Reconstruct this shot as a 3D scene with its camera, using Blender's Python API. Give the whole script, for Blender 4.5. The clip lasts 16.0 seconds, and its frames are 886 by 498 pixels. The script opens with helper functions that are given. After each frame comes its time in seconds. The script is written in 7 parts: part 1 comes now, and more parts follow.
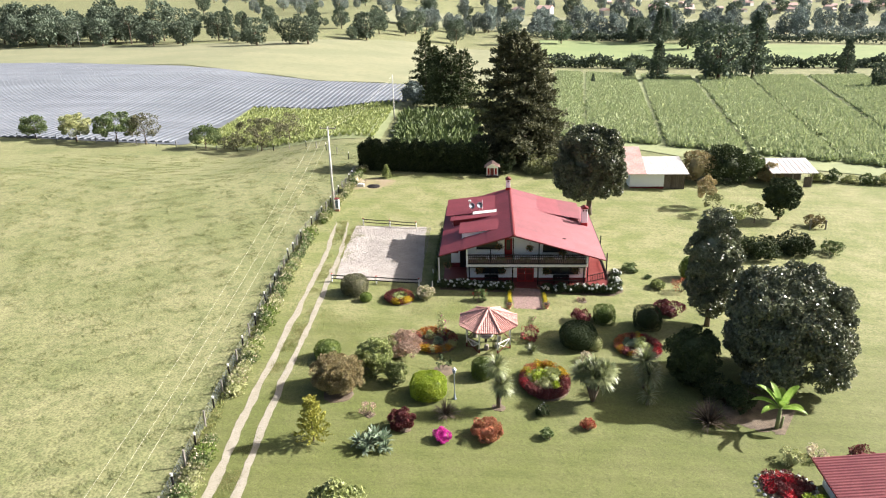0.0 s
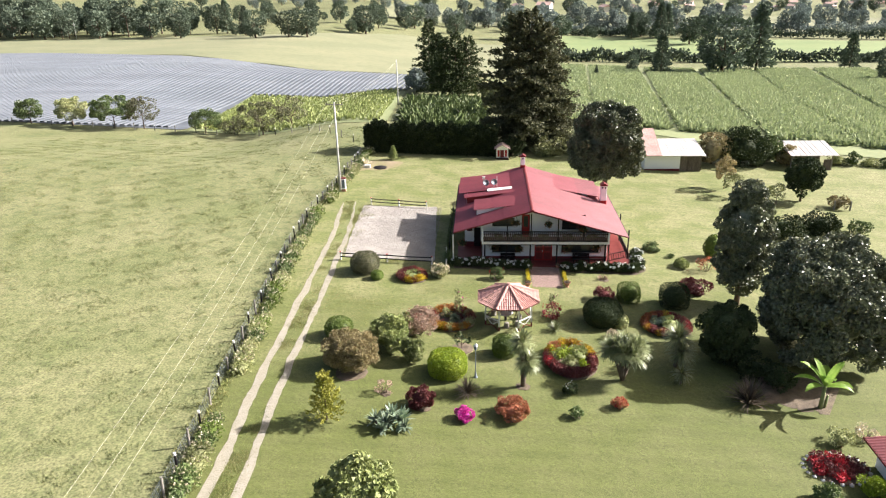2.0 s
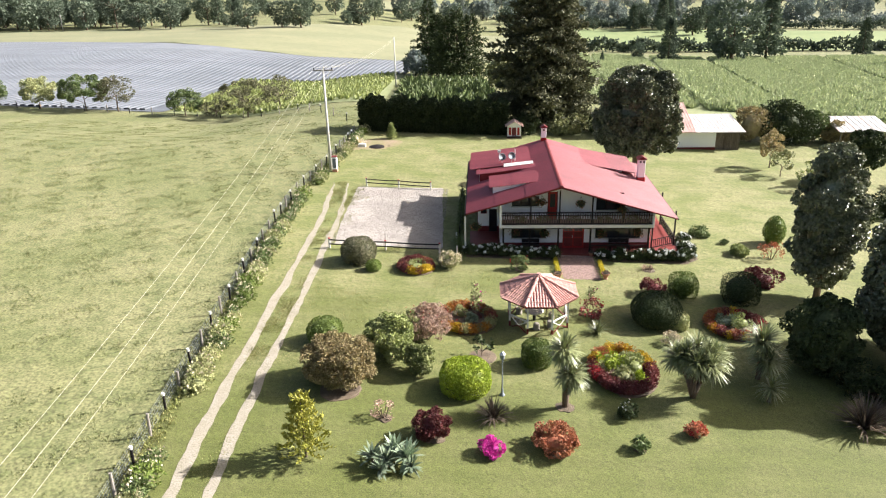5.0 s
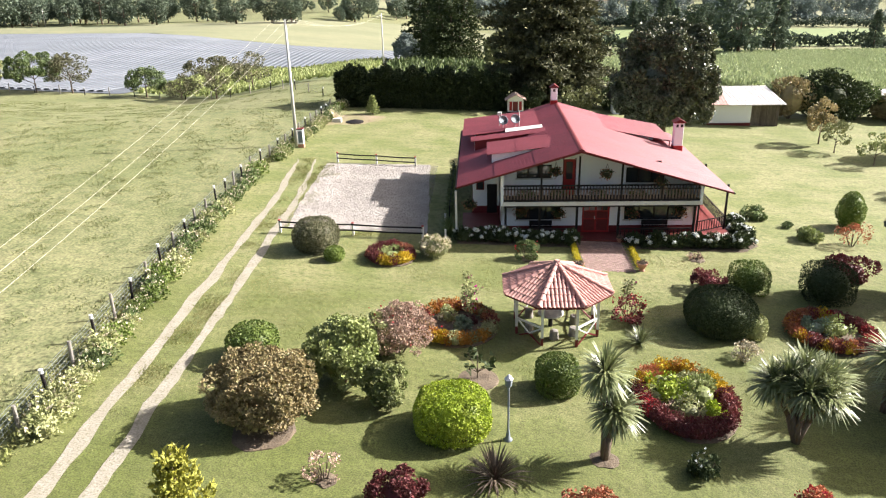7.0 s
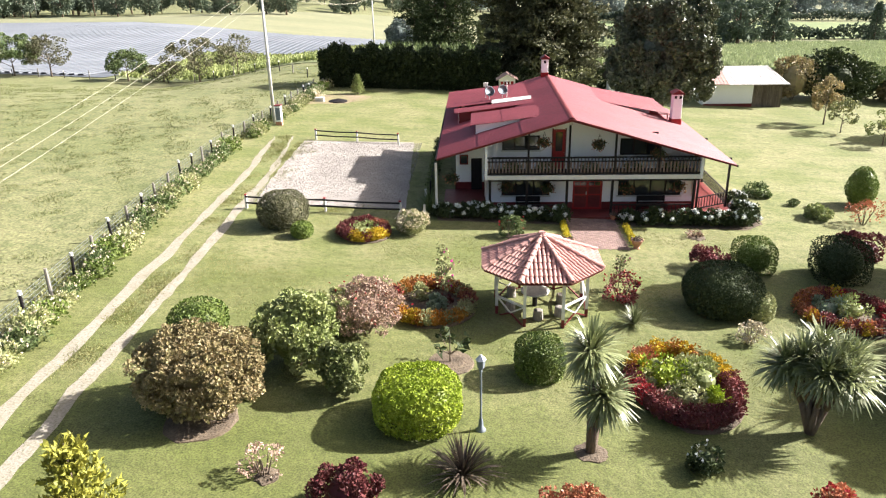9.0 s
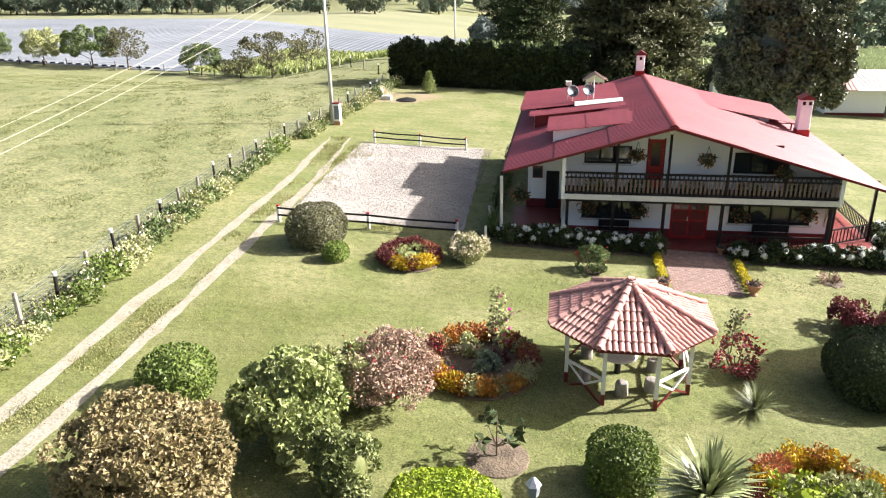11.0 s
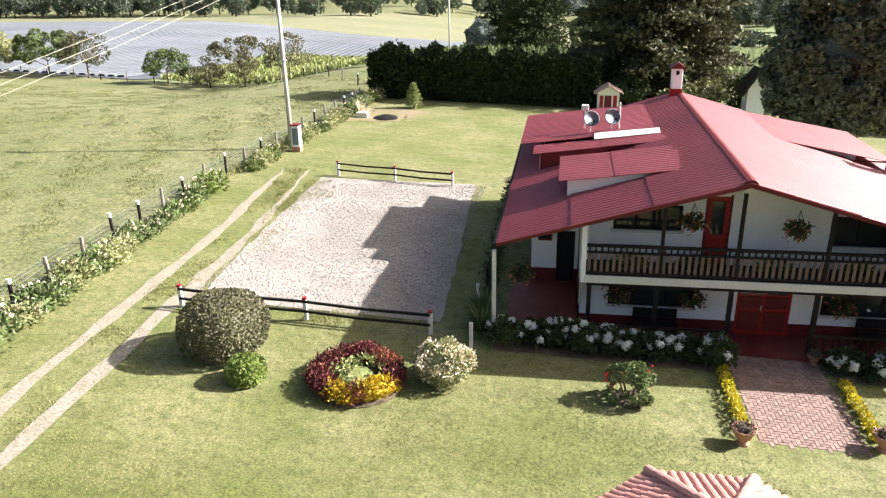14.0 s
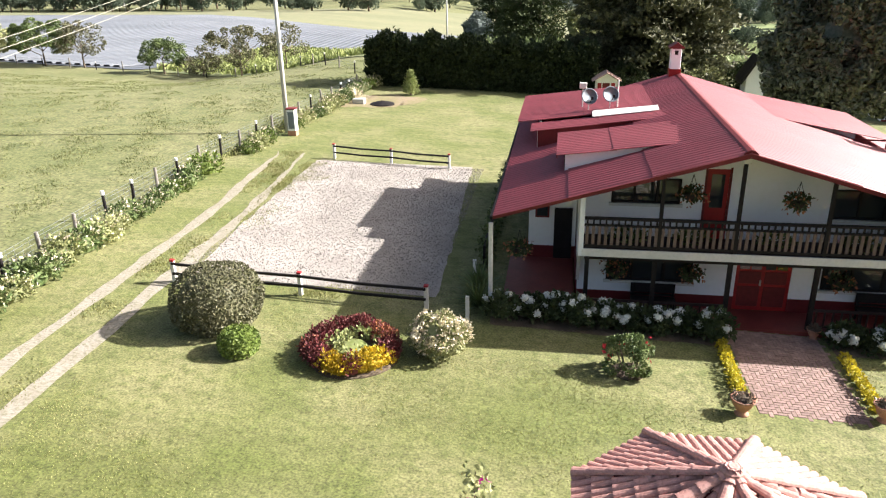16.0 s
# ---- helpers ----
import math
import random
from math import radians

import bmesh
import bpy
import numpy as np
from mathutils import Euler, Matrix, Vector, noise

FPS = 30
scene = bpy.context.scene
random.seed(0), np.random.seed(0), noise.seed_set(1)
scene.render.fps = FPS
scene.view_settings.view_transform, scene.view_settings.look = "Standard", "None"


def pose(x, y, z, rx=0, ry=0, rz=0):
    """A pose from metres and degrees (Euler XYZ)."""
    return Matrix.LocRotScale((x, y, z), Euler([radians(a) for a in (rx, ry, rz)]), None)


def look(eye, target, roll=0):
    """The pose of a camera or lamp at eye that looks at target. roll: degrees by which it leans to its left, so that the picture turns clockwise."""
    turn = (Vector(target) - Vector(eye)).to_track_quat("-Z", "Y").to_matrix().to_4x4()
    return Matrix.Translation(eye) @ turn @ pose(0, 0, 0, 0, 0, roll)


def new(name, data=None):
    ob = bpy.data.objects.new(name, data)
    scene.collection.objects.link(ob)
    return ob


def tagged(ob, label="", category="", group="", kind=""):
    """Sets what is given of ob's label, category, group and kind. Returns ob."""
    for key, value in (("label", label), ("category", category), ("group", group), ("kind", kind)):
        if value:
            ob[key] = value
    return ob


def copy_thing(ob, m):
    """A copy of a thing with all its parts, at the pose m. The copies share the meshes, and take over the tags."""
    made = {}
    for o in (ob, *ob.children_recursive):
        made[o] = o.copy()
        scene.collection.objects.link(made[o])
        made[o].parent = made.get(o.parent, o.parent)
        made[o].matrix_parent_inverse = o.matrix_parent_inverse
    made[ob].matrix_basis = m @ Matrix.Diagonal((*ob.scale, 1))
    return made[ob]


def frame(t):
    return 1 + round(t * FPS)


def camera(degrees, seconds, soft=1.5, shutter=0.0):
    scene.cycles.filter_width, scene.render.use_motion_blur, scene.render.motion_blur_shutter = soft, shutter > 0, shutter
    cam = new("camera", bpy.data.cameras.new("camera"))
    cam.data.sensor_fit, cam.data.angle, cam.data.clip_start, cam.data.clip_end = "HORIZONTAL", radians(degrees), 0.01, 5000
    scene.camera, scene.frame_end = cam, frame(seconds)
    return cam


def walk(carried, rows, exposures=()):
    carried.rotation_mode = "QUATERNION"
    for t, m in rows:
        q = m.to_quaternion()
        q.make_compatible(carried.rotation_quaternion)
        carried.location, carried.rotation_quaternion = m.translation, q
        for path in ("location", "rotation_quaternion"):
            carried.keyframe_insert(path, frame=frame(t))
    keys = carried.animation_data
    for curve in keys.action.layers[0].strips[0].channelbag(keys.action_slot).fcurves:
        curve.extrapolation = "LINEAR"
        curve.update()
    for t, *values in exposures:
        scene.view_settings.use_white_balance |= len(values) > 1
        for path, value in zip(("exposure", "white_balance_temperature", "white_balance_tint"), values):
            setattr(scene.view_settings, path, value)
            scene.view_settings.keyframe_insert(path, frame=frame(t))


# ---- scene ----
cam = camera(62.3, 16.0, soft=1.2)
PATH = [
    (0, (1.387, 0.100, 32.530), (0.160, 18.673, 25.213), -1.37),
    (0.5, (0.899, 0.837, 31.734), (-0.308, 19.411, 24.417), -1.37),
    (1, (0.405, 1.489, 30.874), (-0.783, 20.057, 23.538), -1.27),
    (1.5, (-0.062, 1.988, 29.965), (-1.240, 20.556, 22.628), -1.27),
    (2, (-0.558, 2.498, 29.183), (-1.708, 21.063, 21.832), -1.17),
    (2.5, (-1.003, 3.047, 28.324), (-2.134, 21.605, 20.953), -1.18),
    (3, (-1.397, 4.089, 27.509), (-2.528, 22.627, 20.089), -1.19),
    (3.5, (-1.682, 5.662, 26.691), (-2.804, 24.201, 19.271), -1.29),
    (4, (-1.978, 7.776, 25.912), (-3.090, 26.314, 18.489), -1.29),
    (6.5, (-2.465, 24.002, 18.613), (-3.483, 42.593, 11.310), -1.47),
    (7, (-2.291, 26.506, 17.048), (-3.287, 45.109, 9.772), -1.37),
    (7.5, (-2.090, 27.726, 16.036), (-3.056, 46.333, 8.767), -1.27),
    (8, (-1.832, 28.256, 15.630), (-2.779, 46.849, 8.322), -1.17),
    (10.5, (-0.969, 34.216, 13.339), (-1.939, 52.773, 5.944), -1.39),
    (11, (-0.935, 36.970, 13.203), (-4.044, 55.334, 5.916), -1.15),
    (11.5, (-0.844, 39.735, 13.149), (-4.002, 58.099, 5.883), -1.35),
    (12, (-0.927, 42.374, 13.121), (-4.052, 60.749, 5.868), -1.25),
    (12.5, (-1.059, 44.737, 13.072), (-4.205, 63.107, 5.817), -1.35),
    (13, (-1.394, 46.772, 12.939), (-4.528, 65.157, 5.715), -1.35),
    (13.5, (-1.580, 48.003, 12.791), (-4.716, 66.390, 5.574), -1.35),
    (14, (-1.654, 48.531, 12.418), (-4.780, 66.912, 5.182), -1.25),
    (14.5, (-1.723, 48.703, 11.992), (-4.809, 67.082, 4.735), -1.15),
    (15, (-1.726, 48.727, 11.703), (-4.802, 67.098, 4.420), -1.15),
    (15.5, (-1.642, 48.660, 11.618), (-4.700, 67.025, 4.311), -1.05),
    (16, (-1.629, 48.510, 11.568), (-4.679, 66.874, 4.257), -1.05),
]
walk(cam, [(t, look(eye, target, roll)) for t, eye, target, roll in PATH], [(0, 1.5), (5, 1.53), (8, 1.63), (10.5, 1.73), (11.5, 1.7), (14, 1.6), (16, 1.59)])

# world and sun
SUN_AZ = math.atan2(0.956, 0.292)
SUN_EL = radians(31.2)
world = bpy.data.worlds.new("sky")
scene.world = world
world.use_nodes = True
wn = world.node_tree.nodes
sky = wn.new("ShaderNodeTexSky")
sky.sky_type = "NISHITA"
sky.sun_disc = False
sky.sun_elevation = SUN_EL
sky.sun_rotation = SUN_AZ
sky.altitude = 500
sky.dust_density = 9.0
sky.ozone_density = 0.5
wn["Background"].inputs[1].default_value = 0.06
world.node_tree.links.new(sky.outputs[0], wn["Background"].inputs[0])
sun = new("sun", bpy.data.lights.new("sun", "SUN"))
sun.data.energy = 5.2
sun.data.angle = radians(0.5)
sun.data.color = (1.0, 0.965, 0.945)
SUN_WAY = Vector((0.956 * math.cos(SUN_EL), 0.292 * math.cos(SUN_EL), math.sin(SUN_EL)))
sun.matrix_world = look(SUN_WAY * 100, (0, 0, 0))


# ---- materials ----
def mat(name, a, b, c=None, scale=1.0, fine=9.0, rough=0.85, bump=0.3, spread=0.0, metal=0.0, clear=0.0, wave=None, spec=0.35, stretch=(1, 1, 1), third=0.5):
    """Two colours mixed by a broad noise, a third laid over by a fine one; spread: brightness by island."""
    m = bpy.data.materials.new(name)
    m.use_nodes = True
    nt = m.node_tree
    n, l = nt.nodes, nt.links
    bsdf = n["Principled BSDF"]
    bsdf.inputs["Roughness"].default_value = rough
    bsdf.inputs["Metallic"].default_value = metal
    bsdf.inputs["Specular IOR Level"].default_value = spec
    tc = n.new("ShaderNodeTexCoord")
    mp = n.new("ShaderNodeMapping")
    mp.inputs["Scale"].default_value = stretch
    l.new(tc.outputs["Object"], mp.inputs["Vector"])
    n1 = n.new("ShaderNodeTexNoise")
    n1.inputs["Scale"].default_value = scale
    n1.inputs["Detail"].default_value = 5
    n2 = n.new("ShaderNodeTexNoise")
    n2.inputs["Scale"].default_value = scale * fine
    n2.inputs["Detail"].default_value = 4
    for k in (n1, n2):
        l.new(mp.outputs[0], k.inputs["Vector"])
    r1 = n.new("ShaderNodeValToRGB")
    r1.color_ramp.elements[0].position, r1.color_ramp.elements[1].position = 0.36, 0.64
    r1.color_ramp.elements[0].color = (*a, 1)
    r1.color_ramp.elements[1].color = (*b, 1)
    l.new(n1.outputs["Fac"], r1.inputs[0])
    out = r1.outputs[0]
    r2 = n.new("ShaderNodeValToRGB")
    r2.color_ramp.elements[0].position, r2.color_ramp.elements[1].position = 0.45, 0.7
    r2.color_ramp.elements[0].color = (0, 0, 0, 1)
    r2.color_ramp.elements[1].color = (third, third, third, 1)
    l.new(n2.outputs["Fac"], r2.inputs[0])
    mix = n.new("ShaderNodeMix")
    mix.data_type = "RGBA"
    l.new(r2.outputs[0], mix.inputs["Factor"])
    l.new(out, mix.inputs["A"])
    mix.inputs["B"].default_value = (*(c or tuple(0.6 * v for v in a)), 1)
    out = mix.outputs["Result"]
    if spread:
        geo = n.new("ShaderNodeNewGeometry")
        info = n.new("ShaderNodeObjectInfo")
        add = n.new("ShaderNodeMath")
        add.operation = "ADD"
        l.new(geo.outputs["Random Per Island"], add.inputs[0])
        l.new(info.outputs["Random"], add.inputs[1])
        rng_ = n.new("ShaderNodeMapRange")
        rng_.inputs["From Max"].default_value = 2
        rng_.inputs["To Min"].default_value = 1 - spread
        rng_.inputs["To Max"].default_value = 1 + spread
        l.new(add.outputs[0], rng_.inputs["Value"])
        hs = n.new("ShaderNodeHueSaturation")
        l.new(rng_.outputs[0], hs.inputs["Value"])
        l.new(out, hs.inputs["Color"])
        out = hs.outputs[0]
    l.new(out, bsdf.inputs["Base Color"])
    if bump:
        bp = n.new("ShaderNodeBump")
        bp.inputs["Strength"].default_value = bump
        bp.inputs["Distance"].default_value = 0.05
        l.new(n2.outputs["Fac"], bp.inputs["Height"])
        l.new(bp.outputs[0], bsdf.inputs["Normal"])
    if clear:
        tr = n.new("ShaderNodeBsdfTranslucent")
        l.new(out, tr.inputs["Color"])
        ms = n.new("ShaderNodeMixShader")
        ms.inputs[0].default_value = clear
        l.new(bsdf.outputs[0], ms.inputs[1])
        l.new(tr.outputs[0], ms.inputs[2])
        l.new(ms.outputs[0], n["Material Output"].inputs[0])
    return m


def grassmat(name, a, b, c, scale, tuft, near_green=None, span=None, third=0.55, stripes=0.0):
    """Grass in three scales: broad drying, tufts and blades; a darker green mixes in towards low y."""
    m = mat(name, a, b, c, scale=scale, fine=tuft / scale, bump=0.9, third=third)
    nt = m.node_tree
    n, l = nt.nodes, nt.links
    bsdf = n["Principled BSDF"]
    link_in = bsdf.inputs["Base Color"].links[0]
    base = link_in.from_socket
    tc = n.new("ShaderNodeTexCoord")
    blade = n.new("ShaderNodeTexNoise")
    blade.inputs["Scale"].default_value = tuft * 5.5
    blade.inputs["Detail"].default_value = 3
    l.new(tc.outputs["Object"], blade.inputs["Vector"])
    tone = n.new("ShaderNodeMapRange")
    tone.inputs["From Min"].default_value, tone.inputs["From Max"].default_value = 0.3, 0.7
    tone.inputs["To Min"].default_value, tone.inputs["To Max"].default_value = 0.55, 1.5
    l.new(blade.outputs["Fac"], tone.inputs["Value"])
    if near_green:
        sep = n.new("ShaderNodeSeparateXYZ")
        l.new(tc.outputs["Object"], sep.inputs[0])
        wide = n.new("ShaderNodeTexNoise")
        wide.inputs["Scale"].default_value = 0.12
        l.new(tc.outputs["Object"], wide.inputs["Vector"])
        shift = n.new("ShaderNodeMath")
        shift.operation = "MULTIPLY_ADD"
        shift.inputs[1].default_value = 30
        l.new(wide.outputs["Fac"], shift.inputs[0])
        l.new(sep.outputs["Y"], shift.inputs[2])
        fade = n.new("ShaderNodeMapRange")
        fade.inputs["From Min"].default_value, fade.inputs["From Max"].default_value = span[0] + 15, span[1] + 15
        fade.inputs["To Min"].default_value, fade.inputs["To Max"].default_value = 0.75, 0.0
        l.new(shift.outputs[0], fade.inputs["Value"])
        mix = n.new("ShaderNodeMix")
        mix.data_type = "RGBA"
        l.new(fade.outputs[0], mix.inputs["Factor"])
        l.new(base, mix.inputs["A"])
        mix.inputs["B"].default_value = (*near_green, 1)
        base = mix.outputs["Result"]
    value = tone.outputs[0]
    if stripes:
        mow = n.new("ShaderNodeTexWave")
        mow.bands_direction = "Y"
        mow.inputs["Scale"].default_value = 0.2
        mow.inputs["Distortion"].default_value = 1.2
        mow.inputs["Detail Scale"].default_value = 0.4
        l.new(tc.outputs["Object"], mow.inputs["Vector"])
        band = n.new("ShaderNodeMapRange")
        band.inputs["To Min"].default_value, band.inputs["To Max"].default_value = 1 - stripes, 1 + stripes
        l.new(mow.outputs["Fac"], band.inputs["Value"])
        both = n.new("ShaderNodeMath")
        both.operation = "MULTIPLY"
        l.new(value, both.inputs[0])
        l.new(band.outputs[0], both.inputs[1])
        value = both.outputs[0]
    hs = n.new("ShaderNodeHueSaturation")
    l.new(value, hs.inputs["Value"])
    l.new(base, hs.inputs["Color"])
    l.new(hs.outputs[0], bsdf.inputs["Base Color"])
    return m


def glossy(m, share, rough):
    """A chalky gloss over a painted sheet."""
    n, l = m.node_tree.nodes, m.node_tree.links
    g = n.new("ShaderNodeBsdfGlossy")
    g.inputs["Color"].default_value = (1, 0.95, 0.94, 1)
    g.inputs["Roughness"].default_value = rough
    ms = n.new("ShaderNodeMixShader")
    ms.inputs[0].default_value = share
    l.new(n["Principled BSDF"].outputs[0], ms.inputs[1])
    l.new(g.outputs[0], ms.inputs[2])
    l.new(ms.outputs[0], n["Material Output"].inputs[0])
    return m


def leafmat(name, a, b, c, spread=0.45, clear=0.12, rough=0.5, spec=0.22):
    return mat(name, a, b, c, scale=0.9, fine=6, rough=rough, bump=0, spread=spread, clear=clear, spec=spec)


def glassmat():
    m = bpy.data.materials.new("window_glass")
    m.use_nodes = True
    b = m.node_tree.nodes["Principled BSDF"]
    b.inputs["Base Color"].default_value = (0.03, 0.035, 0.04, 1)
    b.inputs["Roughness"].default_value = 0.06
    b.inputs["Specular IOR Level"].default_value = 0.8
    return m


M_PASTURE = grassmat("pasture_grass", (0.135, 0.145, 0.058), (0.188, 0.184, 0.089), (0.072, 0.09, 0.031), 0.11, 1.1, third=0.65)
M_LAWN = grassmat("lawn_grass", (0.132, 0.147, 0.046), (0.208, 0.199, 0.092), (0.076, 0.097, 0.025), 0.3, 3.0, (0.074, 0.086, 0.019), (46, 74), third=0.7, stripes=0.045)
M_GRAVEL = mat("gravel", (0.31, 0.28, 0.25), (0.41, 0.372, 0.338), (0.19, 0.17, 0.14), scale=0.5, fine=46, bump=0.7, third=0.42)
M_PEBBLE = mat("pebble", (0.33, 0.3, 0.27), (0.43, 0.395, 0.36), (0.26, 0.23, 0.205), scale=2, fine=5, bump=0.1, spread=0.3)
M_DIRT = mat("pale_dirt", (0.32, 0.285, 0.24), (0.27, 0.24, 0.19), (0.165, 0.16, 0.09), scale=1.2, fine=9, bump=0.6, third=0.8)
M_SOIL = mat("garden_soil", (0.1, 0.075, 0.052), (0.165, 0.125, 0.085), (0.06, 0.043, 0.032), scale=1.5, fine=9, bump=1.0)
M_BARE = mat("bare_earth", (0.27, 0.2, 0.14), (0.22, 0.19, 0.1), (0.15, 0.155, 0.055), scale=0.5, fine=9, bump=0.6, third=0.7)
M_PLASTIC = mat("mulch_film", (0.095, 0.105, 0.122), (0.13, 0.142, 0.162), (0.075, 0.08, 0.085), scale=0.1, fine=14, rough=0.6, bump=0.3, spread=0.12, spec=0.25, stretch=(0.35, 1.6, 1))
M_DRYFIELD = mat("dry_meadow", (0.175, 0.18, 0.1), (0.22, 0.215, 0.125), (0.13, 0.145, 0.07), scale=0.03, fine=12, bump=0.4)
M_CROPSOIL = mat("crop_ground", (0.18, 0.205, 0.095), (0.22, 0.24, 0.115), (0.135, 0.155, 0.065), scale=0.15, fine=9, bump=0.6)
M_FIELD = mat("green_meadow", (0.15, 0.195, 0.075), (0.19, 0.225, 0.09), (0.115, 0.155, 0.06), scale=0.03, fine=10, bump=0.4)

M_ROOF = glossy(mat("red_roof_sheet", (0.215, 0.017, 0.03), (0.265, 0.03, 0.046), (0.13, 0.013, 0.02), scale=0.6, fine=12, rough=0.6, bump=0.06, spread=0.2, spec=0.2), 0.1, 0.54)
M_ROOFDARK = mat("dark_red_roof_sheet", (0.16, 0.035, 0.042), (0.2, 0.05, 0.055), (0.1, 0.028, 0.03), scale=0.6, fine=12, rough=0.6, bump=0.05, spec=0.3)
M_REDTRIM = mat("dark_red_paint", (0.13, 0.014, 0.017), (0.17, 0.022, 0.024), (0.09, 0.012, 0.013), scale=1.2, rough=0.5, bump=0.08)
M_REDDOOR = mat("red_door_paint", (0.32, 0.016, 0.018), (0.38, 0.024, 0.025), (0.24, 0.014, 0.015), scale=1.2, rough=0.45, bump=0.06)
M_WHITE = mat("white_wall_paint", (0.92, 0.93, 0.94), (0.94, 0.95, 0.95), (0.8, 0.8, 0.78), scale=0.7, rough=0.8, bump=0.08, third=0.2)
M_BLACK = mat("black_wood_paint", (0.011, 0.009, 0.01), (0.018, 0.015, 0.015), (0.03, 0.025, 0.024), scale=2, rough=0.6, bump=0.1, spec=0.2)
M_DARKWOOD = mat("brown_rail_wood", (0.03, 0.017, 0.016), (0.05, 0.03, 0.028), (0.02, 0.012, 0.012), scale=2, rough=0.6, bump=0.15, spec=0.25)
M_FASCIA = mat("cream_board", (0.68, 0.67, 0.63), (0.76, 0.75, 0.71), (0.5, 0.48, 0.43), scale=1.0, rough=0.7, bump=0.1, third=0.35)
M_TILE = mat("clay_tile", (0.42, 0.2, 0.17), (0.57, 0.335, 0.295), (0.22, 0.115, 0.105), scale=3, fine=6, rough=0.8, bump=0.3, spread=0.3)
M_BRICK = mat("path_brick", (0.22, 0.145, 0.125), (0.31, 0.215, 0.19), (0.12, 0.085, 0.072), scale=2.5, fine=8, rough=0.85, bump=0.3, spread=0.4, third=0.7)
M_MORTAR = mat("sandy_joint", (0.19, 0.155, 0.13), (0.24, 0.2, 0.17), (0.13, 0.11, 0.09), scale=2, rough=0.95, bump=0.4)
M_PORCH = mat("red_porch_tile", (0.16, 0.03, 0.027), (0.2, 0.045, 0.04), (0.12, 0.026, 0.022), scale=1.5, rough=0.45, bump=0.08, spec=0.4)
M_CONCRETE = mat("pale_concrete", (0.5, 0.49, 0.47), (0.6, 0.59, 0.56), (0.38, 0.37, 0.34), scale=1.2, rough=0.85, bump=0.2)
M_BARK = mat("bark", (0.12, 0.085, 0.06), (0.19, 0.145, 0.11), (0.06, 0.045, 0.035), scale=2, fine=5, rough=0.95, bump=0.9, stretch=(3, 3, 0.6))
M_WOODPOST = mat("weathered_post", (0.22, 0.2, 0.17), (0.33, 0.3, 0.27), (0.12, 0.1, 0.085), scale=3, rough=0.9, bump=0.4, stretch=(3, 3, 0.5))
M_PLANK = mat("grey_plank", (0.12, 0.095, 0.08), (0.2, 0.165, 0.14), (0.06, 0.05, 0.045), scale=2, rough=0.9, bump=0.5, spread=0.35, stretch=(4, 4, 0.6))
M_TIN = mat("pale_tin_roof", (0.5, 0.48, 0.46), (0.58, 0.56, 0.54), (0.38, 0.31, 0.26), scale=0.7, fine=5, rough=0.5, bump=0.1, metal=0.2)
M_RUSTTIN = mat("rusty_tin_roof", (0.5, 0.33, 0.29), (0.58, 0.42, 0.38), (0.36, 0.18, 0.13), scale=0.8, fine=5, rough=0.6, bump=0.1)
M_METAL = mat("galvanised_metal", (0.45, 0.46, 0.48), (0.55, 0.56, 0.58), (0.35, 0.35, 0.36), scale=4, rough=0.4, metal=0.7, bump=0.05)
M_DISH = mat("grey_dish", (0.17, 0.195, 0.22), (0.21, 0.235, 0.26), (0.14, 0.16, 0.18), scale=4, rough=0.8, bump=0.0, spec=0.15)
M_WIRE = mat("pale_cable", (0.5, 0.48, 0.38), (0.56, 0.54, 0.43), (0.4, 0.38, 0.3), scale=1, rough=0.5, bump=0)
M_FENCEWIRE = mat("fence_wire", (0.2, 0.23, 0.22), (0.26, 0.29, 0.28), (0.14, 0.16, 0.15), scale=1, rough=0.5, metal=0.4, bump=0)
M_POT = mat("terracotta_pot", (0.42, 0.2, 0.13), (0.5, 0.27, 0.19), (0.3, 0.14, 0.1), scale=4, rough=0.85, bump=0.2)
M_BALUSTER = mat("tan_baluster_wood", (0.16, 0.115, 0.095), (0.23, 0.165, 0.135), (0.1, 0.068, 0.06), scale=2, rough=0.65, bump=0.15, spread=0.3)
M_GLASS = glassmat()

L_DARK = leafmat("dark_tree_leaf", (0.034, 0.05, 0.02), (0.058, 0.076, 0.032), (0.1, 0.115, 0.058), rough=0.6, clear=0.05, spec=0.12)
# the pale third colour paints silvery glints over the leaves
L_GLOSS = leafmat("glossy_glint_leaf", (0.115, 0.14, 0.066), (0.23, 0.25, 0.14), (0.42, 0.42, 0.3), rough=0.38, spread=0.55, clear=0.08, spec=0.65)
# darker twin of the glossy leaf: shade painted in, pale flecks for lit leaves
L_SHADED = leafmat("shaded_tree_leaf", (0.055, 0.07, 0.03), (0.12, 0.137, 0.066), (0.33, 0.335, 0.22), rough=0.4, spread=0.55, clear=0.05, spec=0.55)
L_LEMON = leafmat("lemon_petal", (0.5, 0.42, 0.03), (0.6, 0.5, 0.05), (0.3, 0.32, 0.04))
L_MID = leafmat("mid_green_leaf", (0.085, 0.13, 0.045), (0.14, 0.18, 0.065), (0.2, 0.22, 0.105))
L_LIGHT = leafmat("light_green_leaf", (0.17, 0.21, 0.065), (0.28, 0.31, 0.12), (0.41, 0.42, 0.23), clear=0.18, spread=0.5)
L_CLIP = leafmat("clipped_hedge_leaf", (0.09, 0.135, 0.026), (0.15, 0.2, 0.045), (0.24, 0.28, 0.085))
